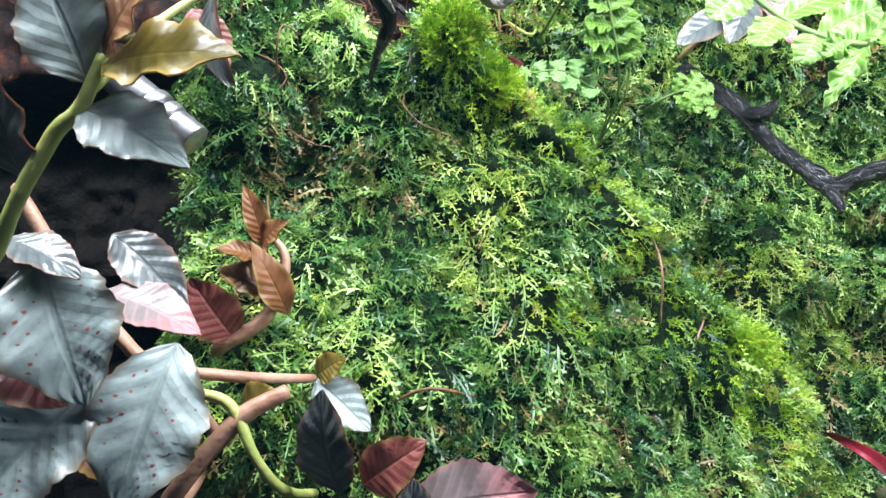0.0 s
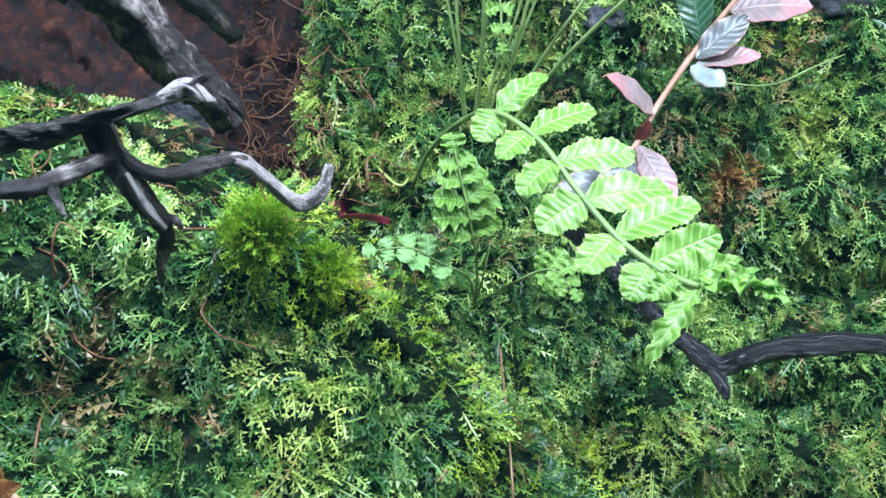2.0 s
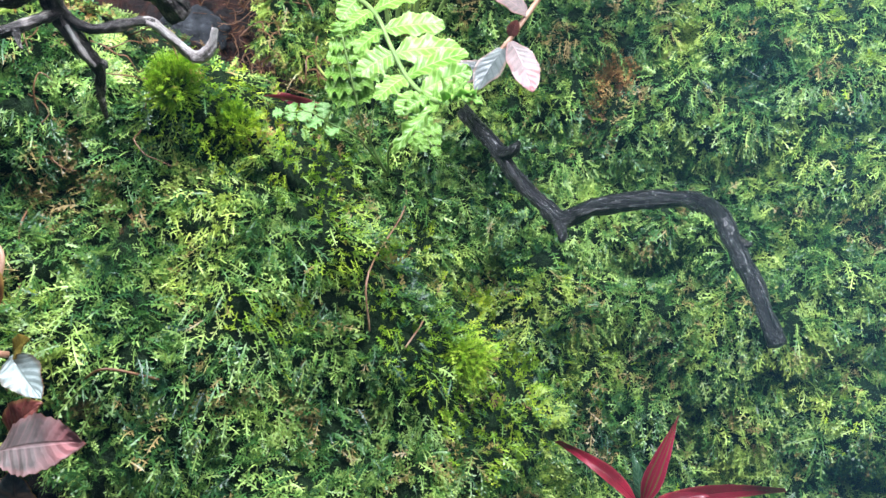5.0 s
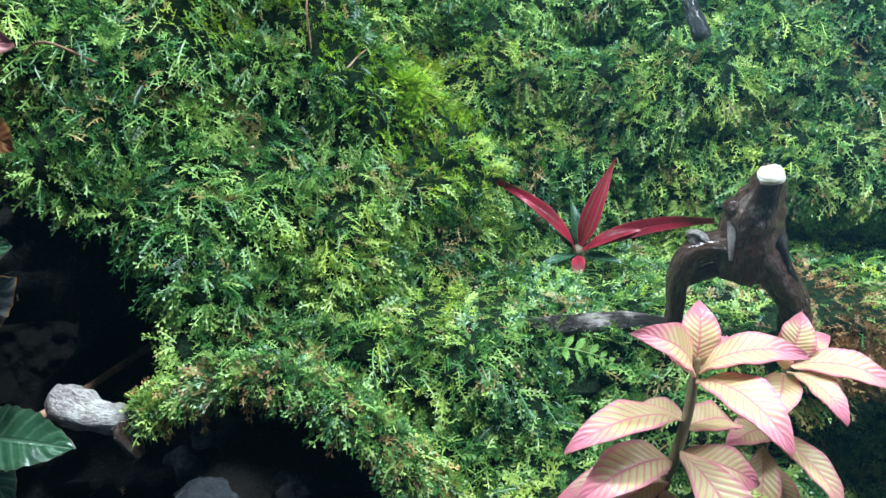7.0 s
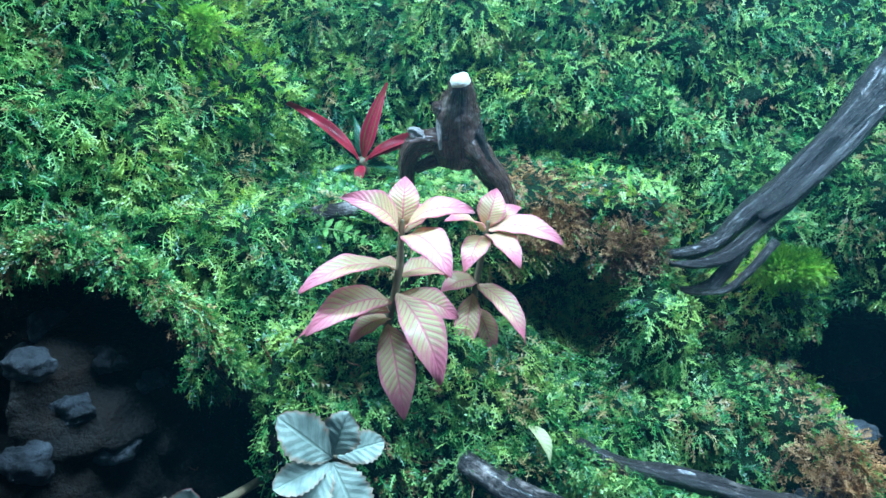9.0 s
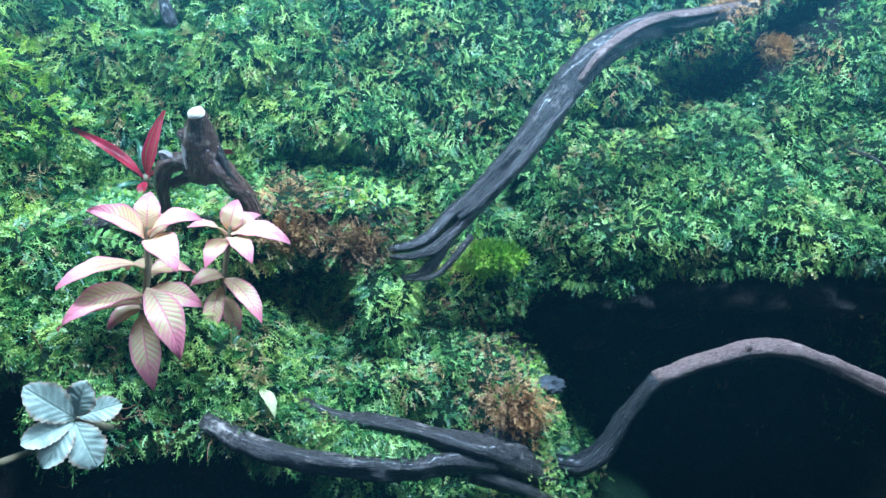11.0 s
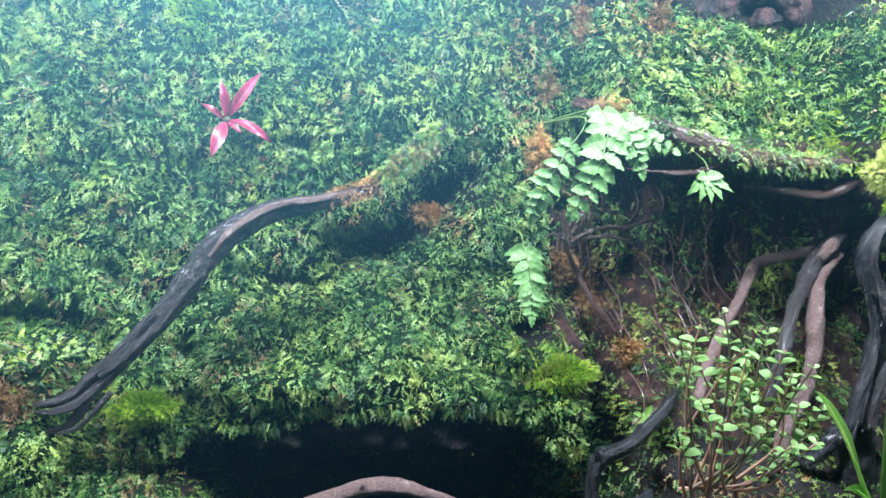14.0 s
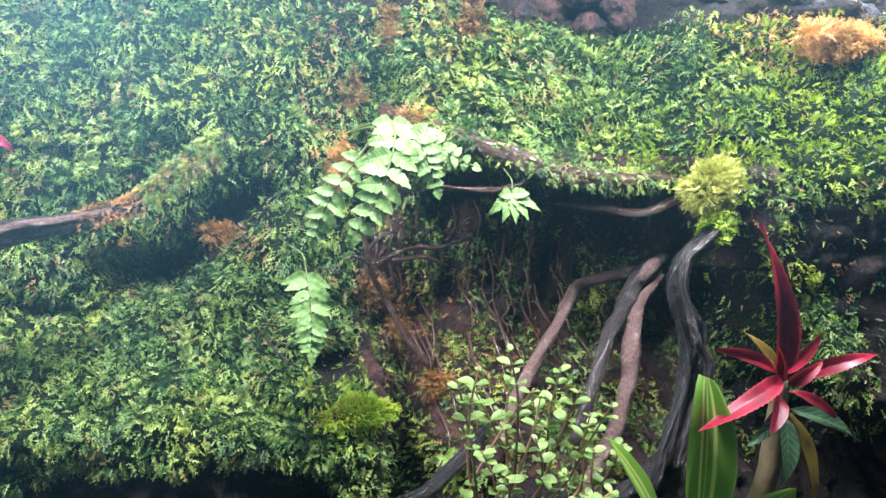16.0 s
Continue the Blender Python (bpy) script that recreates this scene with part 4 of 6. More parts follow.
wood("fallen_log", "dark wet log across the gap under the shelf", [
    ("log", [(0.196, 0.246, 0.121, 0.004), (0.206, 0.236, 0.122, 0.0052), (0.235, 0.231, 0.122, 0.0056), (0.275, 0.234, 0.119, 0.0056), (0.310, 0.240, 0.117, 0.005), (0.335, 0.252, 0.115, 0.004)]),
], BLACK_WOOD, rough=0.15, groove=0.1, ring=14)

ARCH = [(0.016, 0.170, 0.120, 0.0045), (0.023, 0.170, 0.117, 0.0066), (0.032, 0.170, 0.114, 0.0052), (0.044, 0.170, 0.115, 0.0042), (0.055, 0.171, 0.119, 0.0052), (0.070, 0.171, 0.126, 0.006), (0.086, 0.169, 0.131, 0.0062),
        (0.104, 0.163, 0.130, 0.0062), (0.122, 0.158, 0.122, 0.006), (0.138, 0.157, 0.108, 0.0058), (0.150, 0.162, 0.092, 0.005), (0.158, 0.172, 0.074, 0.0045), (0.162, 0.192, 0.055, 0.004)]
wood("arching_root", "moss-clad arching root with a bare pale stub", [
    ("limb", ARCH[3:], BLACK_WOOD),
    ("stub", [(0.0165, 0.1700, 0.1205, 0.0040), (0.021, 0.170, 0.118, 0.0066), (0.026, 0.170, 0.116, 0.0064), (0.032, 0.170, 0.1145, 0.0050), (0.040, 0.170, 0.1145, 0.0042), (0.046, 0.170, 0.116, 0.0036)], BLEACHED_WOOD),
    ("bark_flake", [(0.042, 0.168, 0.113, 0.004), (0.046, 0.165, 0.108, 0.0035), (0.049, 0.164, 0.104, 0.0016)], BROWN_WOOD),
], PINK_WOOD, rough=0.18, groove=0.08, knots=0.15, ring=16)
moss_on_wood("root_moss", "green and straw moss on the arching root", ARCH, 8000, 0.28, 0.92, MOSS, 0.0058, 0.0014, 0.12)
moss_on_wood("root_moss", "dry straw moss on the arching root", ARCH, 900, 0.28, 0.86, DRY, 0.006, 0.0009)

BIG_ROOT = [(0.352, 0.230, 0.120, 0.0014), (0.370, 0.224, 0.121, 0.0028), (0.387, 0.224, 0.1276, 0.0044), (0.3985, 0.225, 0.139, 0.0054), (0.420, 0.226, 0.1565, 0.0068), (0.443, 0.227, 0.1815, 0.0080), (0.463, 0.227, 0.205, 0.0092), (0.4805, 0.225, 0.2305, 0.0100),
            (0.500, 0.224, 0.247, 0.0088), (0.524, 0.220, 0.260, 0.0074), (0.553, 0.217, 0.2655, 0.0064), (0.583, 0.220, 0.2735, 0.0060), (0.609, 0.226, 0.287, 0.0066), (0.636, 0.234, 0.309, 0.0078), (0.658, 0.240, 0.327, 0.0078)]
wood("big_root", "large twisted grey-black root climbing through the moss", [
    ("limb", BIG_ROOT),
    ("limb", [(0.4700, 0.223, 0.2030, 0.0030), (0.4475, 0.221, 0.1785, 0.0038), (0.4225, 0.220, 0.1520, 0.0038), (0.401, 0.219, 0.1300, 0.0034), (0.388, 0.218, 0.1120, 0.0034), (0.380, 0.219, 0.1045, 0.0030), (0.3687, 0.221, 0.1030, 0.0016)]),
    ("rootlet", [(0.404, 0.218, 0.134, 0.0036), (0.390, 0.216, 0.1225, 0.0036), (0.376, 0.216, 0.1175, 0.0028), (0.362, 0.221, 0.1165, 0.0012)]),
    ("rootlet", [(0.412, 0.214, 0.130, 0.0024), (0.400, 0.212, 0.116, 0.0022), (0.390, 0.2125, 0.106, 0.0018), (0.378, 0.215, 0.1025, 0.0010)], GREY_WOOD),
    ("ridge", [(0.583, 0.2150, 0.276, 0.0020), (0.554, 0.2115, 0.269, 0.0030), (0.526, 0.2135, 0.264, 0.0034), (0.506, 0.2145, 0.254, 0.0034), (0.490, 0.2135, 0.242, 0.0028), (0.478, 0.2145, 0.226, 0.0016)], PINK_WOOD),
    ("ridge", [(0.474, 0.214, 0.214, 0.0018), (0.459, 0.2155, 0.196, 0.0028), (0.440, 0.2155, 0.173, 0.0030), (0.420, 0.2155, 0.153, 0.0024), (0.404, 0.2165, 0.141, 0.0016)]),
], ROOT_WOOD, rough=0.08, groove=0.10, knots=0.10, ring=28, steps=14)
moss_on_wood("root_moss", "moss creeping over the upper end of the big root", BIG_ROOT, 3200, 0.84, 1.0, MOSS, 0.006)
moss_on_wood("root_moss", "dry straw moss on the upper big root", BIG_ROOT, 1500, 0.74, 0.97, DRY, 0.005, 0.0009)

LOW_ARCH = [(0.425, 0.192, -0.008, 0.007), (0.455, 0.186, -0.010, 0.0075), (0.480, 0.184, -0.014, 0.0072), (0.497, 0.184, -0.001, 0.0064), (0.509, 0.183, 0.020, 0.0060), (0.526, 0.182, 0.042, 0.0056), (0.556, 0.180, 0.052, 0.0052),
            (0.597, 0.178, 0.0605, 0.0058), (0.630, 0.172, 0.0545, 0.0052), (0.674, 0.164, 0.036, 0.0056), (0.722, 0.156, 0.015, 0.006), (0.770, 0.150, -0.012, 0.006), (0.800, 0.05, -0.06, 0.006)]
wood("low_root", "grey-pink root arching before a dark hollow", [
    ("limb", LOW_ARCH[:6], BLACK_WOOD),
    ("limb", LOW_ARCH[5:]),
    ("spur", [(0.583, 0.177, 0.059, 0.003), (0.585, 0.173, 0.064, 0.0015)]),
], PINK_WOOD, rough=0.12, groove=0.06, knots=0.12, ring=16)
wood("forked_log", "weathered forked log half under moss", [
    ("limb", [(0.300, 0.175, 0.046, 0.003), (0.322, 0.158, 0.041, 0.004), (0.350, 0.148, 0.038, 0.0045), (0.380, 0.146, 0.029, 0.0055), (0.405, 0.150, 0.018, 0.008), (0.430, 0.160, 0.004, 0.009), (0.455, 0.178, -0.016, 0.008)]),
    ("limb", [(0.255, 0.160, 0.042, 0.005), (0.285, 0.146, 0.029, 0.006), (0.318, 0.140, 0.022, 0.0062), (0.355, 0.139, 0.017, 0.0066), (0.385, 0.143, 0.016, 0.007), (0.412, 0.152, 0.012, 0.008)]),
    ("splinter", [(0.400, 0.147, 0.006, 0.005), (0.425, 0.150, -0.006, 0.0045), (0.450, 0.160, -0.022, 0.003)]),
], GREY_WOOD, rough=0.12, groove=0.10, knots=0.12, ring=18)
moss_on_wood("log_moss", "green moss in the fork of the log", [(0.30, 0.165, 0.040, 0.006), (0.335, 0.150, 0.029, 0.008), (0.375, 0.149, 0.024, 0.006)], 1800, 0, 1, MOSS, 0.0055)
wood("bent_root", "dark bent root under the mossy ledge", [
    ("limb", [(0.728, 0.121, -0.04, 0.006), (0.736, 0.121, 0.018, 0.0056), (0.742, 0.121, 0.050, 0.0050), (0.742, 0.121, 0.076, 0.0052), (0.747, 0.121, 0.090, 0.0060), (0.757, 0.121, 0.0945, 0.0055), (0.771, 0.122, 0.0995, 0.0050), (0.787, 0.125, 0.111, 0.0048), (0.815, 0.140, 0.124, 0.0045), (0.84, 0.17, 0.13, 0.004)]),
    ("stub", [(0.745, 0.119, 0.089, 0.0048), (0.744, 0.117, 0.097, 0.0036), (0.745, 0.116, 0.101, 0.0016)]),
], BLACK_WOOD, rough=0.15, groove=0.08, knots=0.15, ring=16)

def clear_of_bank(x, y, z, radius):
    """A point kept a little before the bank."""
    return (x, min(y, float(bank(x, z)[0]) - 0.003), z, radius)


twigs = wood("brown_twigs", "thin brown forked twigs before the rock face", [
    ("stem", [on_bank(0.803, 0.162) + (0.0024,), clear_of_bank(0.786, 0.212, 0.186, 0.0024), clear_of_bank(0.775, 0.224, 0.211, 0.0024), clear_of_bank(0.762, 0.218, 0.230, 0.0022), clear_of_bank(0.756, 0.214, 0.248, 0.0024), clear_of_bank(0.752, 0.212, 0.264, 0.0014)]),
    ("twig", [clear_of_bank(0.759, 0.218, 0.235, 0.0024), clear_of_bank(0.776, 0.217, 0.246, 0.0018), clear_of_bank(0.798, 0.221, 0.2515, 0.0018), clear_of_bank(0.814, 0.222, 0.251, 0.002), clear_of_bank(0.838, 0.222, 0.257, 0.0010)]),
    ("twig", [clear_of_bank(0.768, 0.218, 0.241, 0.0018), clear_of_bank(0.784, 0.218, 0.243, 0.0020), clear_of_bank(0.803, 0.219, 0.244, 0.0019), clear_of_bank(0.824, 0.218, 0.237, 0.0012)]),
    ("twig", [clear_of_bank(0.756, 0.214, 0.250, 0.0016), clear_of_bank(0.766, 0.212, 0.261, 0.0013), clear_of_bank(0.780, 0.211, 0.266, 0.0007)]),
    ("twig", [clear_of_bank(0.757, 0.214, 0.240, 0.0014), clear_of_bank(0.745, 0.211, 0.246, 0.0012), clear_of_bank(0.736, 0.209, 0.243, 0.0006)]),
], BROWN_WOOD, category="twigs", rough=0.2, groove=0.06, ring=10)
wood("bare_twig", "thin bare grey twig lying on moss", [
    ("twig", [on_bank(0.684, 0.186, 0.001) + (0.0009,), (0.688, 0.206, 0.180, 0.0010), (0.694, 0.203, 0.173, 0.0010), (0.704, 0.202, 0.168, 0.0006)]),
], GREY_WOOD, category="twigs", rough=0.2, ring=8)
BRANCH = [(0.770, 0.235, 0.356, 0.004), (0.796, 0.196, 0.344, 0.0055), (0.820, 0.168, 0.329, 0.0068), (0.864, 0.152, 0.314, 0.0075), (0.912, 0.148, 0.307, 0.0070), (0.955, 0.148, 0.308, 0.0075), (1.000, 0.140, 0.309, 0.007)]
wood("level_branch", "brown branch under the moss roof, partly overgrown", [
    ("limb", BRANCH),
    ("twig", [(0.862, 0.155, 0.306, 0.0025), (0.835, 0.156, 0.298, 0.0022), (0.806, 0.162, 0.298, 0.0014), (0.79, 0.18, 0.30, 0.0008)]),
    ("twig", [(0.990, 0.142, 0.300, 0.004), (0.950, 0.146, 0.284, 0.0034), (0.915, 0.150, 0.286, 0.0028), (0.880, 0.156, 0.290, 0.0012)]),
], BROWN_WOOD, rough=0.2, groove=0.1, knots=0.15, ring=16)
moss_on_wood("branch_moss", "small-leaved moss along the level branch", BRANCH, 2200, 0.1, 0.85, MOSS, 0.0055, 0.0012, -0.5)

wood("hanging_root", "bent pinkish-brown hanging root", [
    ("limb", [(0.820, 0.112, 0.132, 0.0040), (0.839, 0.130, 0.154, 0.0042), (0.868, 0.152, 0.177, 0.0044), (0.899, 0.172, 0.2015, 0.0044), (0.912, 0.180, 0.216, 0.0046), (0.926, 0.186, 0.2250, 0.0050), (0.945, 0.176, 0.232, 0.0046), (0.962, 0.168, 0.2365, 0.0048), (0.985, 0.165, 0.2395, 0.005)]),
], PINK_WOOD, group="hanging roots", rough=0.14, groove=0.08, knots=0.15, ring=14)
wood("hanging_root", "forked dark hanging root with a peeled salmon limb", [
    ("limb", [(0.868, 0.098, 0.130, 0.004), (0.884, 0.105, 0.163, 0.0046), (0.911, 0.128, 0.193, 0.0052), (0.930, 0.142, 0.206, 0.006), (0.948, 0.153, 0.220, 0.0068), (0.960, 0.157, 0.233, 0.0072), (0.974, 0.158, 0.246, 0.0066), (0.985, 0.160, 0.252, 0.005)], GREY_WOOD),
    ("limb", [(0.878, 0.085, 0.075, 0.006), (0.882, 0.095, 0.103, 0.0055), (0.897, 0.098, 0.130, 0.005), (0.909, 0.104, 0.148, 0.0050), (0.922, 0.114, 0.166, 0.0056), (0.928, 0.122, 0.182, 0.0062), (0.938, 0.134, 0.202, 0.0058), (0.955, 0.146, 0.218, 0.0052), (0.975, 0.153, 0.236, 0.0045)]),
    ("bark_patch", [(0.955, 0.150, 0.232, 0.004), (0.966, 0.151, 0.243, 0.005), (0.972, 0.153, 0.247, 0.003)]),
], PINK_WOOD, group="hanging roots", rough=0.16, groove=0.07, knots=0.2, ring=16)
wood("root_trunk", "twisted black root trunk with silvery ridges", [
    ("limb", [(1.020, 0.112, 0.290, 0.0043), (0.990, 0.100, 0.279, 0.0052), (0.962, 0.092, 0.267, 0.0058), (0.942, 0.088, 0.252, 0.0056), (0.939, 0.088, 0.228, 0.0064), (0.952, 0.085, 0.200, 0.0070), (0.944, 0.082, 0.170, 0.0068), (0.934, 0.078, 0.135, 0.0074), (0.930, 0.075, 0.09, 0.0108), (0.930, 0.07, 0.05, 0.0115)]),
    ("ridge", [(0.990, 0.093, 0.282, 0.0018), (0.962, 0.084, 0.272, 0.0022), (0.936, 0.078, 0.258, 0.0024), (0.931, 0.076, 0.240, 0.0022), (0.937, 0.074, 0.220, 0.0024), (0.944, 0.072, 0.200, 0.0036), (0.952, 0.071, 0.188, 0.0037), (0.950, 0.070, 0.172, 0.0033), (0.938, 0.068, 0.150, 0.0036), (0.925, 0.064, 0.12, 0.0036)], GREY_WOOD),
    ("ridge", [(0.934, 0.080, 0.215, 0.0022), (0.936, 0.075, 0.190, 0.0032), (0.930, 0.070, 0.165, 0.0032), (0.918, 0.066, 0.140, 0.0036), (0.905, 0.064, 0.11, 0.0036)]),
    ("foot", [(0.930, 0.078, 0.120, 0.0065), (0.905, 0.075, 0.108, 0.0058), (0.885, 0.078, 0.092, 0.0050)]),
], BLACK_WOOD, rough=0.24, groove=0.2, knots=0.25, ring=26, steps=12)
moss_on_wood("trunk_moss", "moss tuft on the bend of the black root", [(0.985, 0.098, 0.284, 0.007), (0.962, 0.090, 0.272, 0.007)], 420, 0, 1, CUSHION, 0.006, 0.0011, -0.6)


# ---- stones ----
def stone(label, at, size, seed, group="", material=None):
    """A rough pebble: a small sphere pushed in and out."""
    bm = bmesh.new()
    bmesh.ops.create_icosphere(bm, subdivisions=4, radius=1)
    for v in bm.verts:
        d = v.co.normalized()
        k = 1 + 0.45 * noise.noise(d * 1.6 + Vector((seed * 3.1, 0, 0))) + 0.28 * abs(noise.noise(d * 3.1 + Vector((0, seed, 0)))) + 0.05 * noise.noise(d * 9 + Vector((0, 0, seed)))
        v.co = Vector((d.x * size[0], d.y * size[1], d.z * size[2])) * k
    for f in bm.faces:
        f.smooth = True
    me = bpy.data.meshes.new("stone")
    bm.to_mesh(me)
    bm.free()
    me.materials.append(material or STONE)
    ob = new("stone", me)
    ob.location = at
    return tagged(ob, label, "stone", group)


for i, (x, z, s) in enumerate([(0.79, 0.452, 0.014), (0.822, 0.446, 0.011), (0.850, 0.450, 0.015), (0.885, 0.440, 0.012), (0.912, 0.446, 0.016), (0.948, 0.437, 0.014), (0.975, 0.450, 0.017), (0.935, 0.462, 0.016), (0.87, 0.468, 0.018), (1.01, 0.462, 0.016)]):
    stone("rough blue-grey stone bedded above the moss", on_bank(x, z, 0.002), (s, s * 0.8, s * 0.75), i + 1, "stones above the moss", ROCK)
for i, (x, z, s) in enumerate([(0.235, 0.448, 0.012), (0.262, 0.455, 0.014), (0.29, 0.447, 0.010), (0.215, 0.462, 0.012), (0.13, 0.437, 0.009)]):
    stone("pale grey stone at the top of the bank", on_bank(x, z, 0.004), (s, s * 0.8, s * 0.7), i + 21, "stones at the top")
for i, (x, y, z, s) in enumerate([(1.118, 0.118, 0.450, 0.03), (1.07, 0.125, 0.455, 0.022), (1.16, 0.11, 0.45, 0.02)]):
    stone("large grey stone behind dry moss", (x, y, z), (s, s * 0.8, s * 0.6), i + 31, "large stones")
stone("dark wet pebble under dry moss", on_bank(0.424, 0.012, 0.004), (0.011, 0.009, 0.009), 41)
stone("pale flat grey stone beside dry moss", on_bank(0.458, 0.030, 0.0), (0.016, 0.012, 0.006), 42)
stone("grey stone in the hollow beside the root", (0.790, 0.128, 0.032), (0.016, 0.014, 0.022), 43)
for i, (x, z, s) in enumerate([(0.615, 0.036, 0.020), (0.690, 0.032, 0.018), (0.725, 0.028, 0.018), (0.54, 0.020, 0.014)]):
    stone("wet dark stone at the back of the hollow", on_bank(x, z, 0.004), (s, s * 0.6, s * 0.45), i + 61, "stones in the hollow", ROCK)
stone("grey stone among brown peat", on_bank(-0.075, 0.405, 0.006), (0.020, 0.012, 0.016), 45)
for i, (x, z, size) in enumerate([(0.054, 0.066, 0.010), (0.028, 0.060, 0.012), (0.080, 0.060, 0.009), (0.040, 0.042, 0.012), (0.068, 0.040, 0.010), (0.012, 0.038, 0.013), (0.095, 0.044, 0.009), (0.055, 0.020, 0.012), (0.085, 0.018, 0.011), (0.025, 0.015, 0.013)]):
    stone("dim blue-grey stone under the arching root", on_bank(x, z, -0.002), (size, size * 0.8, size * 0.75), i + 71, "stones under the root")


# ---- root fibres in the peat ----
def fibres(name, label, count, centre, spread, length, radius, material, out=0.004):
    """Thin curling root threads as one mass."""
    vs, fs, n0 = [], [], 0
    for i in range(count):
        x, z = centre[0] + rng.normal() * spread[0], centre[1] + rng.normal() * spread[1]
        p = np.array(on_bank(x, z, 0.0))
        d = unit(rng.normal(size=3) + np.array([0, -0.6, 0]))
        rows = [(*p, radius)]
        for j in range(5):
            d = unit(d + rng.normal(size=3) * 0.7 + np.array([0, 0.1 if j > 1 else -0.1, -0.15]))
            p = p + d * length / 5 * rng.uniform(0.6, 1.3)
            rows.append((*p, radius * (1 - j * 0.13)))
        v, f, _ = tube_arrays(rows, steps=3, ring=4)
        vs.append(v)
        fs.append(f + n0)
        n0 += len(v)
    return tagged(new(name, mesh_of(name, np.vstack(vs), np.vstack(fs), [material])), label, "roots", kind="stuff")


fibres("root_fibres", "tangled red-brown root fibres in the peat hollow", 300, (-0.025, 0.40), (0.035, 0.035), 0.030, 0.00042, ROOT_FIBRE)
fibres("root_fibres", "curling brown root fibres beside the dark hole", 18, (0.022, 0.368), (0.010, 0.010), 0.035, 0.0006, ROOT_FIBRE)
fibres("root_fibres", "fine straw-brown threads hanging in the moss", 70, (0.76, 0.2), (0.03, 0.04), 0.02, 0.0004, ROOT_FIBRE)
def hanging_threads(label, count, x0, x1, top, low, radius, material):
    """Thin roots hanging straight down before the rock."""
    vs, fs, n0 = [], [], 0
    for i in range(count):
        x, z = rng.uniform(x0, x1), rng.uniform(low + 0.04, top)
        drop = rng.uniform(0.025, min(0.09, z - low + 0.02))
        rows = []
        for j in range(5):
            x = x + rng.normal() * 0.0025
            rows.append(on_bank(x, z - drop * j / 4, 0.001 + 0.004 * (j % 2)) + (radius * rng.uniform(0.6, 1.4) * (1 - 0.12 * j),))
        v, f, _ = tube_arrays(rows, steps=4, ring=5, rough=0.2, seed=i)
        vs.append(v)
        fs.append(f + n0)
        n0 += len(v)
    return tagged(new("hanging_threads", mesh_of("hanging_threads", np.vstack(vs), np.vstack(fs), [material])), label, "roots", kind="stuff")


hanging_threads("dark brown rootlets hanging down the wet rock", 46, 0.765, 0.93, 0.29, 0.12, 0.0013, BROWN_WOOD)
fibres("root_fibres", "brown threads below the arching root", 50, (0.21, 0.04), (0.03, 0.02), 0.02, 0.0004, ROOT_FIBRE)


# ---- plants ----
def stem(parent, rows, material, name="stem", label=""):
    return tube(name, rows, material, parent, label, steps=6, ring=8, rough=0.06)


def frond(parent, rows, pairs, size, wide, mats, up, first=0.08, shape=0.6, stalk=FERN_STEM, end=True, lean=0.45, uneven=0.0, **more):
    """A fern frond: rachis rows of x, y, z, radius and leaflets on both sides; shape: where along it they are longest."""
    tube("rachis", rows, stalk, parent, steps=6, ring=7)
    line = spline(rows, 16)[:, :3]
    tan = unit(np.gradient(line, axis=0))
    up = np.asarray(up, float)
    for i in range(pairs):
        s = first + (1 - first) * (i + 0.3) / pairs
        k = min(int(s * (len(line) - 1)), len(line) - 1)
        q = s / shape if s < shape else (1 - s) / (1 - shape)
        reach = size * (0.35 + 0.65 * max(q, 0) ** 0.8)
        side = unit(np.cross(tan[k], up))
        for sign in (-1, 1):
            tip = line[k] + reach * (1 - uneven * sign) * unit(side * sign + tan[k] * lean + up * rng.uniform(-0.25, 0.1) + rng.normal(size=3) * 0.08)
            leaf("leaflet", line[k], tip, wide * (0.6 + 0.4 * q), mats, parent, up=up + rng.normal(size=3) * 0.12, seed=i * 2 + sign, **more)
    if end:
        leaf("leaflet", line[-2], line[-1] + tan[-1] * size * 0.5, wide * 0.8, mats, parent, up=up, **more)


MESH_LEAF = dict(nu=12, nv=4)

# silver-leaved plants beside the hill
sp = thing("silver_leaf_plant", (-0.090, 0.150, 0.270), "tall shoot with silver, rust and olive leaves", "plant", "silver-leaved plants")
stem(sp, [(-0.115, 0.340, 0.16, 0.0016), (-0.108, 0.25, 0.20, 0.0016), (-0.100, 0.160, 0.262, 0.0016), (-0.087, 0.146, 0.287, 0.0016), (-0.076, 0.145, 0.306, 0.0016), (-0.070, 0.145, 0.312, 0.0015), (-0.065, 0.145, 0.322, 0.0012)], GREEN_STEM)
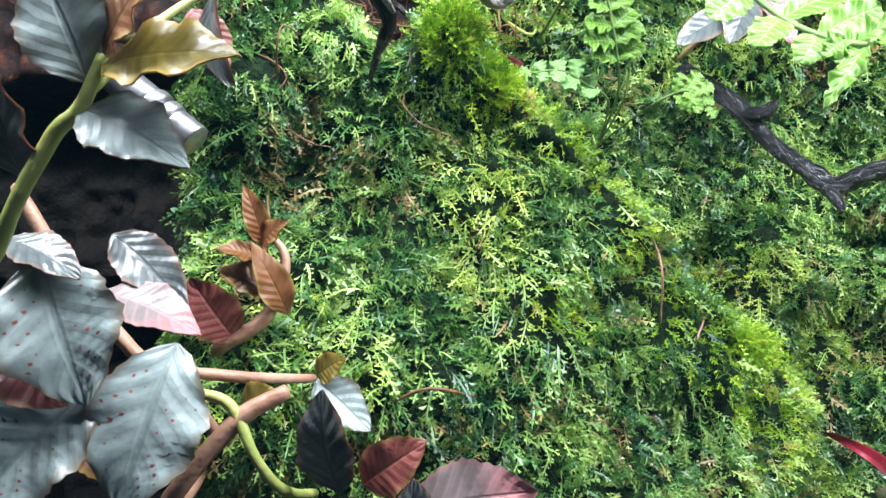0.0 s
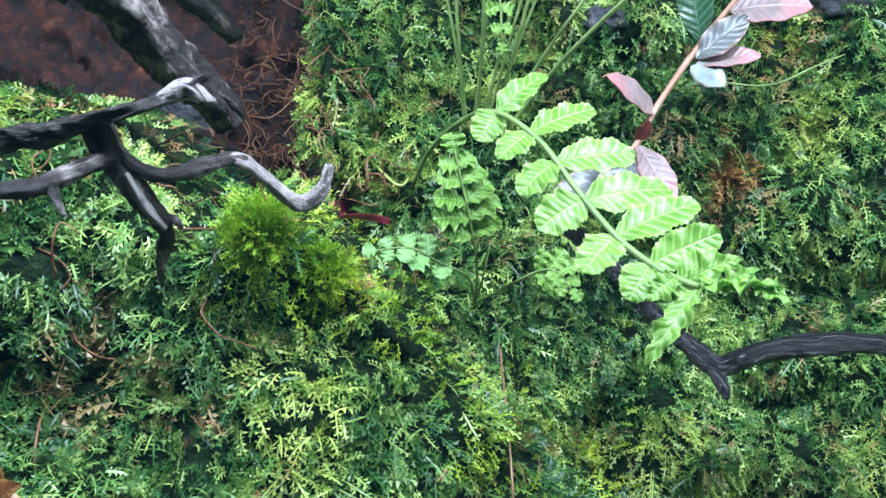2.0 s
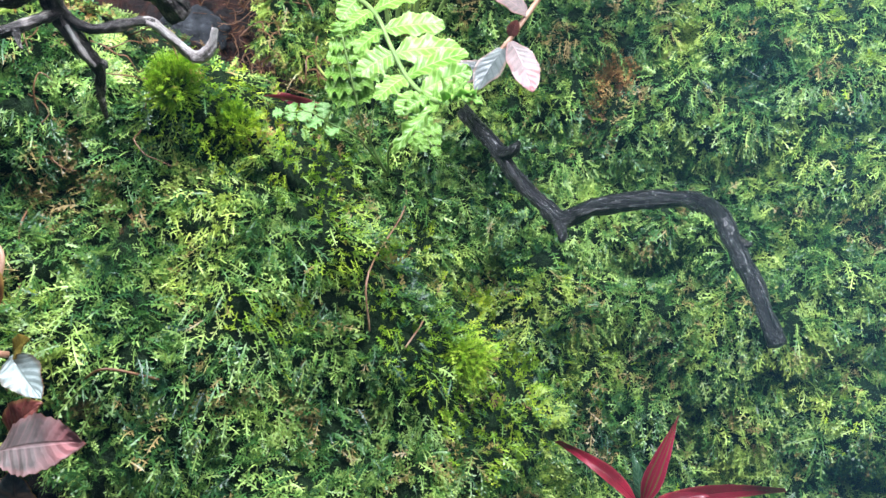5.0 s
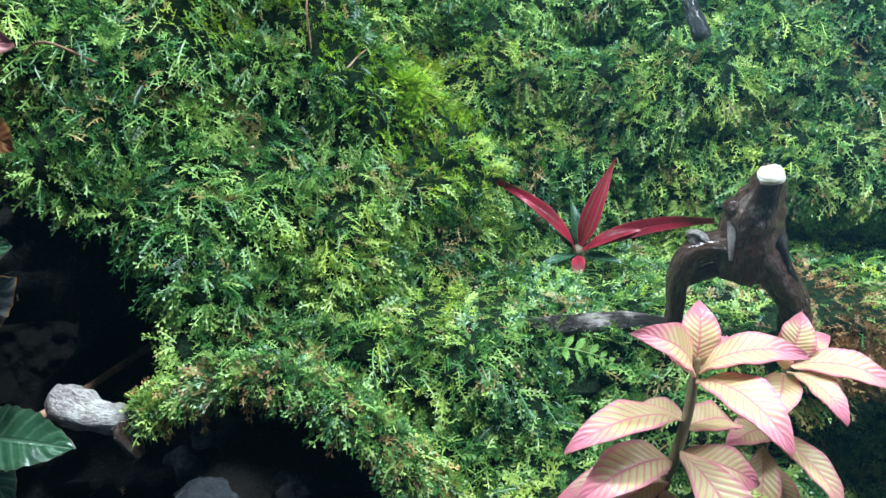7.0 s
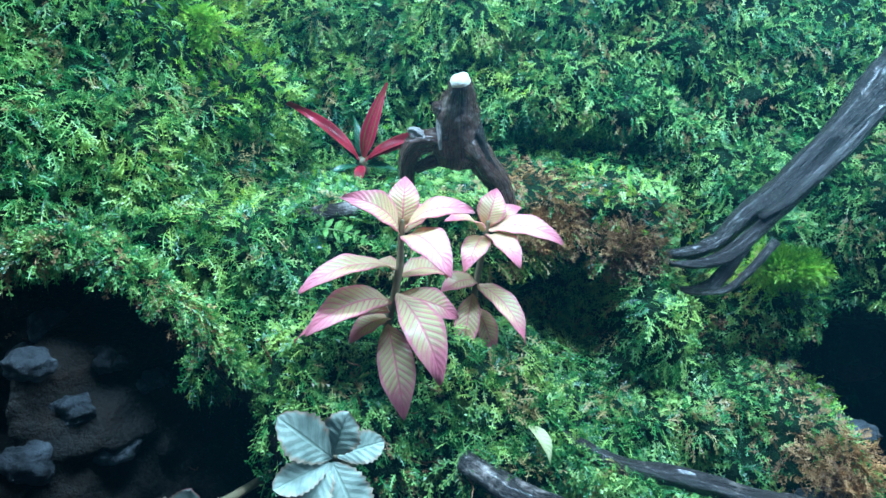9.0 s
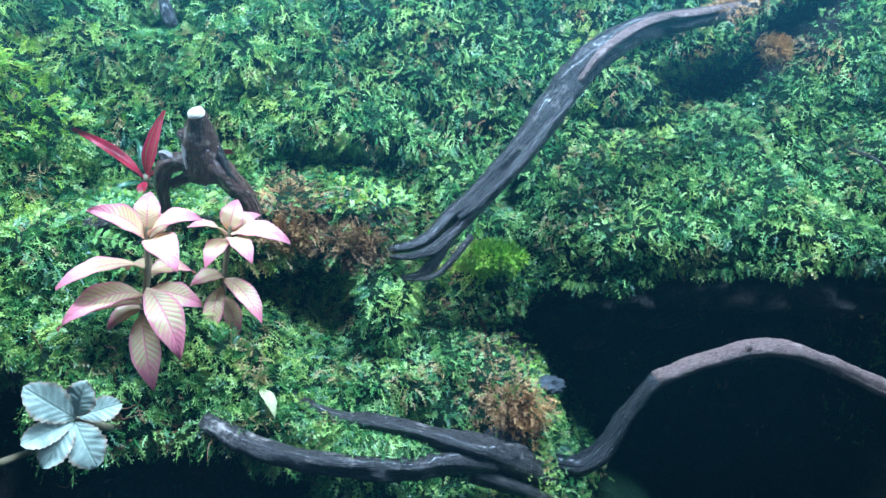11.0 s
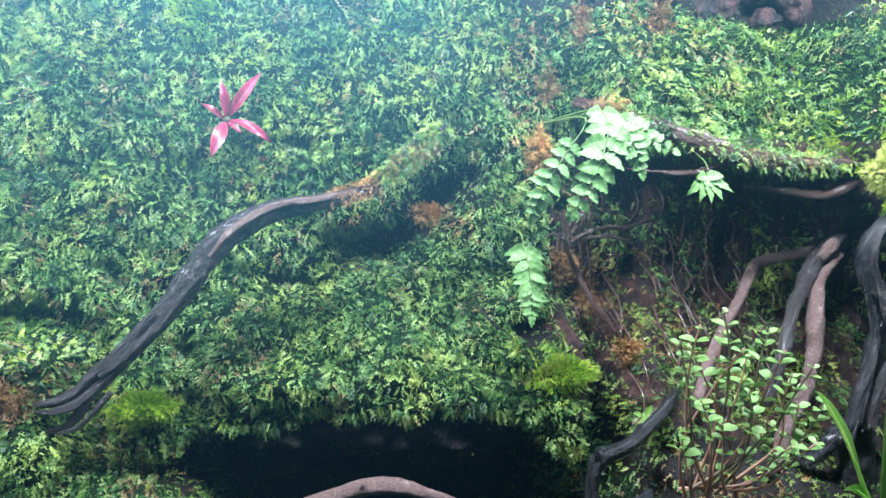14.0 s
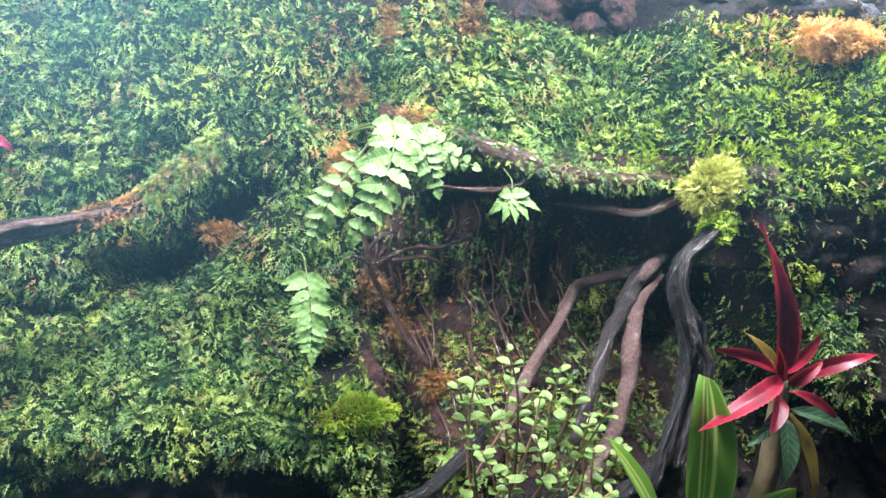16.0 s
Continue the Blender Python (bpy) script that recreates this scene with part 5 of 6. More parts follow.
for b, t, w, m, u in [
    ((-0.065, 0.145, 0.322), (-0.050, 0.140, 0.339), 0.014, (RUST, WINE), (-0.6, -0.8, 0.3)),
    ((-0.065, 0.144, 0.320), (-0.037, 0.138, 0.321), 0.0145, (OLIVE, RUST), (0, -0.75, 0.6)),
    ((-0.070, 0.145, 0.312), (-0.047, 0.138, 0.3005), 0.012, (SILVER, WINE), (0.1, -0.7, 0.8)),
    ((-0.084, 0.150, 0.298), (-0.085, 0.142, 0.325), 0.013, (SILVER_DARK, WINE), (-0.5, -1, 0)),
    ((-0.069, 0.147, 0.317), (-0.075, 0.140, 0.340), 0.013, (SILVER, WINE), (0.5, -1, 0.1)),
    ((-0.066, 0.150, 0.320), (-0.078, 0.146, 0.330), 0.011, (SILVER, WINE), (0, -1, 0.3)),
]:
    leaf("leaf", b, t, w * 1.25, list(m), sp, up=u, bow=0.12, fold=0.15, teeth=0.03, wave=0.12, quilt=0.02, nu=20, nv=5, seed=w * 900)
leaf("leaf", (-0.050, 0.168, 0.340), (-0.045, 0.160, 0.318), 0.009, [SILVER_DARK, WINE], sp, up=(-0.8, -0.6, 0), bow=0.2, nu=16)
leaf("leaf", (-0.056, 0.170, 0.336), (-0.047, 0.166, 0.322), 0.009, [WINE, WINE], sp, up=(0.4, -1, 0.3), bow=0.1, nu=16)
stem(sp, [(-0.068, 0.147, 0.316, 0.001), (-0.060, 0.158, 0.330, 0.001), (-0.053, 0.168, 0.339, 0.0008)], GREEN_STEM, "leaf_stalk")

sp = thing("silver_leaf_plant", (-0.075, 0.190, 0.225), "sprawling plant with quilted silver leaves and wine undersides", "plant", "silver-leaved plants")
stem(sp, [on_bank(-0.07, 0.215, 0.0) + (0.0024,), (-0.069, 0.190, 0.214, 0.0024), (-0.066, 0.172, 0.221, 0.0024), (-0.049, 0.170, 0.241, 0.0023), (-0.037, 0.172, 0.248, 0.0018)], PINK_STEM)
stem(sp, [(-0.100, 0.175, 0.296, 0.0016), (-0.097, 0.172, 0.293, 0.0016), (-0.085, 0.170, 0.274, 0.0017), (-0.073, 0.171, 0.258, 0.0018), (-0.061, 0.172, 0.246, 0.0018), (-0.055, 0.18, 0.232, 0.0016)], PINK_STEM)
stem(sp, [(-0.062, 0.174, 0.252, 0.0014), (-0.047, 0.183, 0.2480, 0.0014), (-0.0357, 0.200, 0.2430, 0.0012)], PINK_STEM)
stem(sp, [(-0.060, 0.172, 0.248, 0.0012), (-0.050, 0.170, 0.245, 0.0013), (-0.044, 0.168, 0.233, 0.0013), (-0.039, 0.175, 0.222, 0.0013), (-0.036, 0.20, 0.21, 0.0012)], GREEN_STEM)
for b, t, w, m, u in [
    ((-0.091, 0.166, 0.281), (-0.078, 0.158, 0.249), 0.026, (SILVER, WINE), (0.1, -1, 0.5)),
    ((-0.080, 0.168, 0.251), (-0.103, 0.158, 0.226), 0.026, (SILVER, WINE), (-0.2, -1, 0.5)),
    ((-0.062, 0.170, 0.260), (-0.072, 0.158, 0.225), 0.027, (SILVER, WINE), (0.1, -1, 0.4)),
    ((-0.099, 0.166, 0.285), (-0.079, 0.160, 0.277), 0.011, (SILVER_DARK, WINE), (0, -0.6, 1)),
    ((-0.0896, 0.1926, 0.2686), (-0.0616, 0.1848, 0.2586), 0.014, (BLUSH, WINE), (0.1, -0.7, 0.8)),
    ((-0.0918, 0.2052, 0.2827), (-0.0680, 0.1944, 0.2633), 0.014, (SILVER_DARK, WINE), (0.3, -0.8, 0.6)),
    ((-0.0583, 0.2046, 0.2527), (-0.0682, 0.1980, 0.2714), 0.014, (WINE, WINE), (0.2, -1, 0)),
    ((-0.100, 0.166, 0.263), (-0.084, 0.160, 0.248), 0.016, (WINE, WINE), (0.1, -1, 0.4)),
    ((-0.0356, 0.2012, 0.2425), (-0.0196, 0.1932, 0.2304), 0.012, (SILVER, WINE), (0.2, -1, 0.5)),
    ((-0.0356, 0.2024, 0.2425), (-0.0264, 0.1978, 0.2494), 0.008, (OLIVE, OLIVE), (0, -0.8, 0.6)),
    ((-0.020, 0.178, 0.222), (-0.004, 0.170, 0.236), 0.013, (WINE, RUST), (-0.3, -1, 0.3)),
    ((-0.026, 0.178, 0.220), (-0.029, 0.172, 0.248), 0.014, (SILVER_DARK, WINE), (-0.4, -1, 0.2)),
    ((-0.050, 0.178, 0.242), (-0.040, 0.174, 0.247), 0.009, (OLIVE, RUST), (0, -0.9, 0.5)),
    ((-0.094, 0.185, 0.235), (-0.075, 0.176, 0.225), 0.014, (RUST, WINE), (0, -0.9, 0.5)),
]:
    leaf("leaf", b, t, w, list(m), sp, up=u, bow=0.16, fold=0.2, teeth=0.025, wave=0.1, quilt=0.035, belly=0.45, blunt=0.8, nu=22, nv=6, seed=t[0] * 300)

sp = thing("brown_shoot", (-0.0655, 0.2203, 0.2435), "small shiny brown-leaved shoot on a salmon stem", "plant", "silver-leaved plants")
stem(sp, [on_bank(-0.068, 0.235, 0.0) + (0.002,), (-0.0723, 0.2147, 0.2412, 0.002), (-0.0633, 0.2057, 0.2503, 0.0022), (-0.0520, 0.2057, 0.2571, 0.0021), (-0.0463, 0.2079, 0.2661, 0.0018), (-0.0452, 0.2102, 0.2763, 0.0013), (-0.0508, 0.2124, 0.2830, 0.0008)], PINK_STEM)
for b, t, w, m, u in [
    ((-0.0441, 0.2079, 0.2593), (-0.0531, 0.2034, 0.2808), 0.0095, (RUST, RUST), (0.4, -1, 0.3)),
    ((-0.0508, 0.2113, 0.2785), (-0.0554, 0.2068, 0.2966), 0.007, (RUST, WINE), (0.3, -1, 0.2)),
    ((-0.0520, 0.2102, 0.2774), (-0.0429, 0.2045, 0.2864), 0.008, (RUST, OLIVE), (-0.2, -0.8, 0.8)),
    ((-0.0520, 0.2102, 0.2751), (-0.0633, 0.2034, 0.2785), 0.008, (RUST, WINE), (0, -0.7, 0.8)),
    ((-0.0497, 0.2102, 0.2661), (-0.0633, 0.2057, 0.2729), 0.009, (RUST, WINE), (0.2, -0.9, 0.6)),
]:
    leaf("leaf", b, t, w, list(m), sp, up=u, bow=0.2, fold=0.25, wave=0.15, nu=16, nv=4, seed=t[2] * 100)

sp = thing("silver_leaf_plant", (-0.010, 0.170, 0.150), "hanging plant with grey-green, olive and rust leaves", "plant", "silver-leaved plants")
stem(sp, [on_bank(-0.01, 0.10, 0.0) + (0.0016,), (0.0, 0.18, 0.105, 0.0016), (0.004, 0.147, 0.125, 0.0016), (0.006, 0.142, 0.155, 0.0017), (0.003, 0.143, 0.180, 0.0017), (-0.004, 0.148, 0.205, 0.0016), (-0.009, 0.152, 0.226, 0.0012)], PINK_STEM)
for b, t, w, m, u in [
    ((-0.008, 0.156, 0.226), (0.020, 0.152, 0.232), 0.016, (BLUSH, WINE), (0, -0.9, 0.5)),
    ((-0.002, 0.156, 0.206), (0.001, 0.150, 0.223), 0.013, (SILVER_DARK, RUST), (0.3, -1, 0.1)),
    ((0.004, 0.156, 0.208), (0.019, 0.152, 0.202), 0.012, (RUST, RUST), (0.1, -1, 0.4)),
    ((-0.017, 0.154, 0.208), (-0.002, 0.150, 0.203), 0.010, (SILVER, WINE), (0, -0.7, 0.8)),
    ((-0.004, 0.152, 0.190), (0.015, 0.148, 0.195), 0.010, (SILVER, SILVER_DARK), (0, -0.7, 0.9)),
    ((-0.010, 0.144, 0.198), (0.018, 0.138, 0.202), 0.013, (SILVER_DARK, WINE), (0, -0.9, 0.6)),
    ((0.004, 0.143, 0.168), (0.026, 0.138, 0.176), 0.014, (DARK_LEAF, SILVER_DARK), (0.1, -0.9, 0.5)),
    ((0.008, 0.143, 0.152), (0.027, 0.137, 0.167), 0.016, (SILVER_DARK, RUST), (0.3, -1, 0.2)),
    ((-0.008, 0.150, 0.222), (-0.006, 0.144, 0.238), 0.010, (SILVER_DARK, WINE), (0.2, -1, 0)),
    ((0.007, 0.138, 0.176), (0.014, 0.130, 0.197), 0.017, (OLIVE, OLIVE), (0.2, -1, 0.1)),
    ((0.006, 0.140, 0.180), (0.015, 0.132, 0.152), 0.013, (RUST, WINE), (0.3, -1, 0.3)),
    ((0.004, 0.145, 0.116), (0.042, 0.138, 0.1175), 0.018, (DARK_LEAF, SILVER_DARK), (0, -0.85, 0.65)),
    ((0.004, 0.148, 0.118), (-0.012, 0.140, 0.095), 0.016, (SILVER_DARK, WINE), (0, -1, 0.4)),
    ((0.004, 0.148, 0.116), (0.020, 0.142, 0.096), 0.015, (DARK_LEAF, SILVER_DARK), (0, -1, 0.4)),
]:
    leaf("leaf", b, t, w, list(m), sp, up=u, bow=0.14, fold=0.2, teeth=0.04, wave=0.08, quilt=0.03, belly=0.48, blunt=0.8, nu=22, nv=5, seed=t[2] * 200)

# mist nozzle
nozzle = thing("mist_nozzle", (-0.078, 0.190, 0.320), "grey metal mist nozzle behind the leaves", "nozzle")
N0, N1 = np.array([-0.090, 0.195, 0.329]), np.array([-0.062, 0.188, 0.3075])
steel = Nodes("brushed_grey_metal")
steel.shader.inputs["Metallic"].default_value = 0.9
STEEL = steel.done(steel.ramp(steel.noise(300, 3), (0.3, (0.22, 0.22, 0.23)), (0.7, (0.42, 0.42, 0.43))), 0.38)
for name, a, b, r in [("body", 0.0, 0.55, 0.0045), ("collar", 0.57, 0.66, 0.0050), ("ring", 0.70, 0.78, 0.0047), ("tip", 0.80, 1.0, 0.0042)]:
    tube(name, [(*(N0 + (N1 - N0) * s), r * k) for s, k in ((a, 0.95), (a + 0.02, 1), (b - 0.02, 1), (b, 0.95))], STEEL, nozzle, steps=3, ring=20)
stem(nozzle, [(-0.089, 0.195, 0.328, 0.0025), (-0.115, 0.25, 0.345, 0.0025), (-0.13, 0.37, 0.36, 0.0025)], DARK_STEM, "hose")

# ferns above the black branch
fern = thing("fern", (0.055, 0.345, 0.365), "bright green fern frond with wavy lobed leaflets and a crested tip", "fern", "ferns")
UPF = np.array([-0.25, -0.75, 0.62])
frond(fern, [on_bank(0.045, 0.362, 0.0) + (0.0008,), (0.052, 0.315, 0.374, 0.0009), (0.062, 0.285, 0.381, 0.0009), (0.071, 0.262, 0.381, 0.0009), (0.082, 0.246, 0.371, 0.0009), (0.090, 0.233, 0.357, 0.0009), (0.098, 0.220, 0.344, 0.0009), (0.106, 0.208, 0.336, 0.0009), (0.112, 0.200, 0.333, 0.0008)],
      7, 0.0205, 0.0122, [FERN, FERN_PALE], UPF, first=0.36, shape=0.70, end=False, lean=0.22, uneven=0.24, wave=0.15, teeth=0.06, fold=0.10, belly=0.35, blunt=0.42, nu=26, nv=4, bow=0.12)
for b, t, w, u in [((0.112, 0.200, 0.333), (0.124, 0.186, 0.3345), 0.009, (0, -0.5, 0.9)), ((0.112, 0.200, 0.333), (0.098, 0.194, 0.316), 0.0075, (-0.5, -0.8, 0.3)), ((0.110, 0.203, 0.334), (0.120, 0.196, 0.340), 0.008, (0, -0.7, 0.7)),
                   ((0.120, 0.190, 0.334), (0.126, 0.185, 0.331), 0.006, (0.2, -0.8, 0.5)), ((0.108, 0.204, 0.335), (0.100, 0.200, 0.330), 0.008, (0, -0.8, 0.6)), ((0.115, 0.196, 0.333), (0.121, 0.190, 0.338), 0.006, (0, -0.7, 0.7))]:
    leaf("leaflet", b, t, w, [FERN, FERN_PALE], fern, up=u, wave=0.5, teeth=0.05, lobes=4, lobe=0.45, nu=28, nv=3, bow=0.1, seed=t[0] * 500)

fern = thing("fern", (0.068, 0.315, 0.322), "small clump of young ferns with round-lobed leaflets", "fern", "ferns")
YOUNG = dict(wave=0.35, lobes=3, lobe=0.28, belly=0.6, blunt=0.4, nu=18, nv=3, bow=0.1, teeth=0.05)
root = on_bank(0.072, 0.312, 0.0)
frond(fern, [root + (0.0005,), (0.069, 0.298, 0.330, 0.0005), (0.066, 0.288, 0.345, 0.0005), (0.063, 0.286, 0.358, 0.0005), (0.060, 0.285, 0.371, 0.0004)], 5, 0.0130, 0.0125, [FERN, FERN], (0.1, -0.8, 0.6), first=0.42, shape=0.6, **YOUNG)
frond(fern, [root + (0.0005,), (0.066, 0.300, 0.327, 0.0005), (0.055, 0.290, 0.333, 0.0005), (0.045, 0.288, 0.338, 0.0005), (0.033, 0.287, 0.337, 0.0004)], 4, 0.0085, 0.0085, [FERN_PALE, FERN], (0, -0.7, 0.7), first=0.4, shape=0.6, **YOUNG)
frond(fern, [root + (0.0005,), (0.080, 0.300, 0.324, 0.0005), (0.090, 0.292, 0.330, 0.0005), (0.096, 0.290, 0.330, 0.0005), (0.101, 0.288, 0.324, 0.0004)], 4, 0.010, 0.007, [FERN, FERN], (0.2, -0.9, 0.3), first=0.45, shape=0.7, **YOUNG)
stem(fern, [root + (0.0004,), (0.071, 0.300, 0.326, 0.0004), (0.073, 0.294, 0.340, 0.0004)], FERN_STEM, "stalk")

tuft = thing("grass_tuft", (0.075, 0.335, 0.385), "tuft of thin green fern stalks with a few leaflets", "grass")
for i in range(11):
    a = -0.15 + 0.09 * i + rng.normal() * 0.08
    L = rng.uniform(0.09, 0.14)
    p = np.array(on_bank(0.068 + 0.0018 * i, 0.386, 0.0))
    q = p + np.array([math.sin(a) * L, -0.03 - 0.02 * rng.random(), math.cos(a) * L])
    stem(tuft, [(*p, 0.0007), (*(p * 0.65 + q * 0.35 + np.array([0, -0.008, 0.006])), 0.0008), (*q, 0.0005)], FERN_STEM, "stalk")
frond(tuft, [(0.074, 0.325, 0.47, 0.0005), (0.075, 0.318, 0.448, 0.0005), (0.078, 0.316, 0.430, 0.0005), (0.079, 0.318, 0.415, 0.0004)], 5, 0.008, 0.007, [FERN, FERN_PALE], (0.3, -1, 0.1), first=0.1, shape=0.5, **YOUNG)
for b, t in [((0.07, 0.32, 0.452), (0.064, 0.314, 0.436)), ((0.095, 0.315, 0.455), (0.098, 0.31, 0.438)), ((0.100, 0.312, 0.452), (0.106, 0.31, 0.442))]:
    leaf("leaflet", b, t, 0.008, [FERN, FERN_PALE], tuft, up=(0.2, -1, 0.2), **YOUNG)

vine = thing("grey_pink_plant", (0.120, 0.34, 0.362), "upright shoot with grey leaves blushed pink", "plant")
stem(vine, [on_bank(0.112, 0.352, 0.0) + (0.0012,), (0.122, 0.330, 0.366, 0.0012), (0.132, 0.322, 0.377, 0.0012), (0.142, 0.328, 0.393, 0.0013), (0.155, 0.330, 0.412, 0.0013), (0.171, 0.330, 0.433, 0.0013), (0.188, 0.320, 0.456, 0.0012), (0.20, 0.32, 0.48, 0.001)], PINK_STEM)
for b, t, w, m, u in [
    ((0.142, 0.328, 0.391), (0.117, 0.312, 0.402), 0.0145, (BLUSH, WINE), (0.3, -0.9, 0.5)),
    ((0.133, 0.322, 0.378), (0.145, 0.315, 0.353), 0.015, (BLUSH, BLUSH), (0.3, -1, 0.2)),
    ((0.171, 0.328, 0.432), (0.199, 0.318, 0.431), 0.018, (BLUSH, WINE), (0.1, -0.9, 0.6)),
    ((0.160, 0.330, 0.420), (0.151, 0.322, 0.448), 0.015, (DARK_LEAF, SILVER_DARK), (0, -1, 0)),
    ((0.158, 0.329, 0.413), (0.176, 0.322, 0.428), 0.013, (SILVER_DARK, BLUSH), (-0.3, -1, 0.3)),
    ((0.158, 0.329, 0.411), (0.181, 0.322, 0.413), 0.009, (BLUSH, WINE), (0, -0.8, 0.7)),
    ((0.156, 0.329, 0.410), (0.167, 0.322, 0.401), 0.011, (SILVER, BLUSH), (0.2, -1, 0.2)),
    ((0.131, 0.322, 0.375), (0.118, 0.312, 0.352), 0.014, (SILVER_DARK, SILVER_DARK), (-0.3, -1, 0.2)),
    ((0.124, 0.326, 0.367), (0.096, 0.312, 0.352), 0.012, (SILVER_DARK, SILVER_DARK), (0, -0.9, 0.6)),
    ((0.133, 0.322, 0.379), (0.136, 0.316, 0.386), 0.006, (WINE, WINE), (0, -1, 0)),
]:
    leaf("leaf", b, t, w, list(m), vine, up=u, bow=0.08, fold=0.15, wave=0.06, belly=0.5, blunt=0.7, nu=18, nv=4, seed=t[0] * 400)
stem(vine, [(0.160, 0.330, 0.405, 0.0004), (0.185, 0.325, 0.402, 0.0004), (0.205, 0.327, 0.410, 0.0004), (0.222, 0.335, 0.417, 0.0003)], FERN_STEM, "runner")

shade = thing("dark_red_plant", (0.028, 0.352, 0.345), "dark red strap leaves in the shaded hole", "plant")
for b, t, w in [((0.012, 0.350, 0.348), (0.036, 0.340, 0.347), 0.0030), ((0.022, 0.352, 0.347), (0.010, 0.350, 0.352), 0.0022)]:
    leaf("leaf", (b[0], float(bank(b[0], b[2])[0]), b[2]), t, w, [MAGENTA, MAGENTA], shade, up=(0, -0.3, 1), bow=0.08, nu=12)

# small red rosette beside the stump
red = thing("red_bromeliad", (0.205, 0.325, 0.150), "small crimson rosette with green-striped pointed leaves", "bromeliad", "red rosettes")
stem(red, [on_bank(0.205, 0.150, -0.002) + (0.004,), (0.2045, 0.320, 0.152, 0.0045), (0.204, 0.312, 0.158, 0.003)], DARK_STEM, "base")
for b, t, w, m in [
    ((0.204, 0.312, 0.157), (0.164, 0.300, 0.1915), 0.0105, CRIMSON), ((0.205, 0.313, 0.158), (0.218, 0.308, 0.2030), 0.0115, RED_STRIPE), ((0.206, 0.311, 0.158), (0.262, 0.292, 0.1790), 0.0085, CRIMSON),
    ((0.206, 0.310, 0.157), (0.236, 0.297, 0.1735), 0.0100, CRIMSON), ((0.204, 0.314, 0.157), (0.188, 0.312, 0.1720), 0.0100, DARK_LEAF), ((0.204, 0.309, 0.155), (0.203, 0.296, 0.1430), 0.0085, CRIMSON),
    ((0.203, 0.311, 0.155), (0.181, 0.300, 0.1480), 0.0075, DARK_LEAF), ((0.207, 0.311, 0.155), (0.229, 0.300, 0.1520), 0.0075, DARK_LEAF), ((0.205, 0.314, 0.158), (0.199, 0.318, 0.1850), 0.0085, DARK_LEAF),
]:
    leaf("leaf", b, t, w * 0.74, [m, CRIMSON if m is not DARK_LEAF else m], red, up=(0, -0.75, 0.7), bow=0.16, fold=0.35, belly=0.35, blunt=1.3, curl=0.06, nu=16, nv=3, seed=t[0] * 300)

# magenta rosette on the moss wall
red = thing("magenta_bromeliad", (0.489, 0.285, 0.329), "small magenta star-shaped rosette on the moss wall", "bromeliad", "red rosettes")
stem(red, [on_bank(0.489, 0.326, -0.002) + (0.003,), (0.489, 0.282, 0.328, 0.0032), (0.490, 0.276, 0.329, 0.002)], DARK_STEM, "base")
for b, t, w in [((0.489, 0.277, 0.330), (0.485, 0.270, 0.358), 0.0075), ((0.491, 0.277, 0.331), (0.514, 0.268, 0.366), 0.0085), ((0.492, 0.276, 0.329), (0.523, 0.262, 0.3135), 0.0075), ((0.488, 0.276, 0.327), (0.478, 0.262, 0.2995), 0.0105),
                ((0.487, 0.277, 0.329), (0.470, 0.270, 0.340), 0.006), ((0.490, 0.276, 0.327), (0.500, 0.266, 0.318), 0.006)]:
    leaf("leaf", b, t, w, [MAGENTA, MAGENTA], red, up=(0.1, -0.9, 0.4), bow=0.2, fold=0.35, belly=0.5, blunt=1.1, curl=0.08, nu=14, nv=3, seed=t[0] * 100)

# pink-veined plants
UP = (0, -0.45, 0.9)
pink = thing("pink_leaf_plant", (0.222, 0.187, 0.085), "upright shoot of cream leaves veined and edged pink", "plant", "pink-leaved plants")
stem(pink, [on_bank(0.222, 0.074, -0.002) + (0.0020,), (0.222, 0.186, 0.092, 0.0020), (0.225, 0.184, 0.108, 0.0019), (0.227, 0.182, 0.122, 0.0018), (0.2275, 0.180, 0.137, 0.0015), (0.228, 0.179, 0.143, 0.0008)], DARK_STEM)
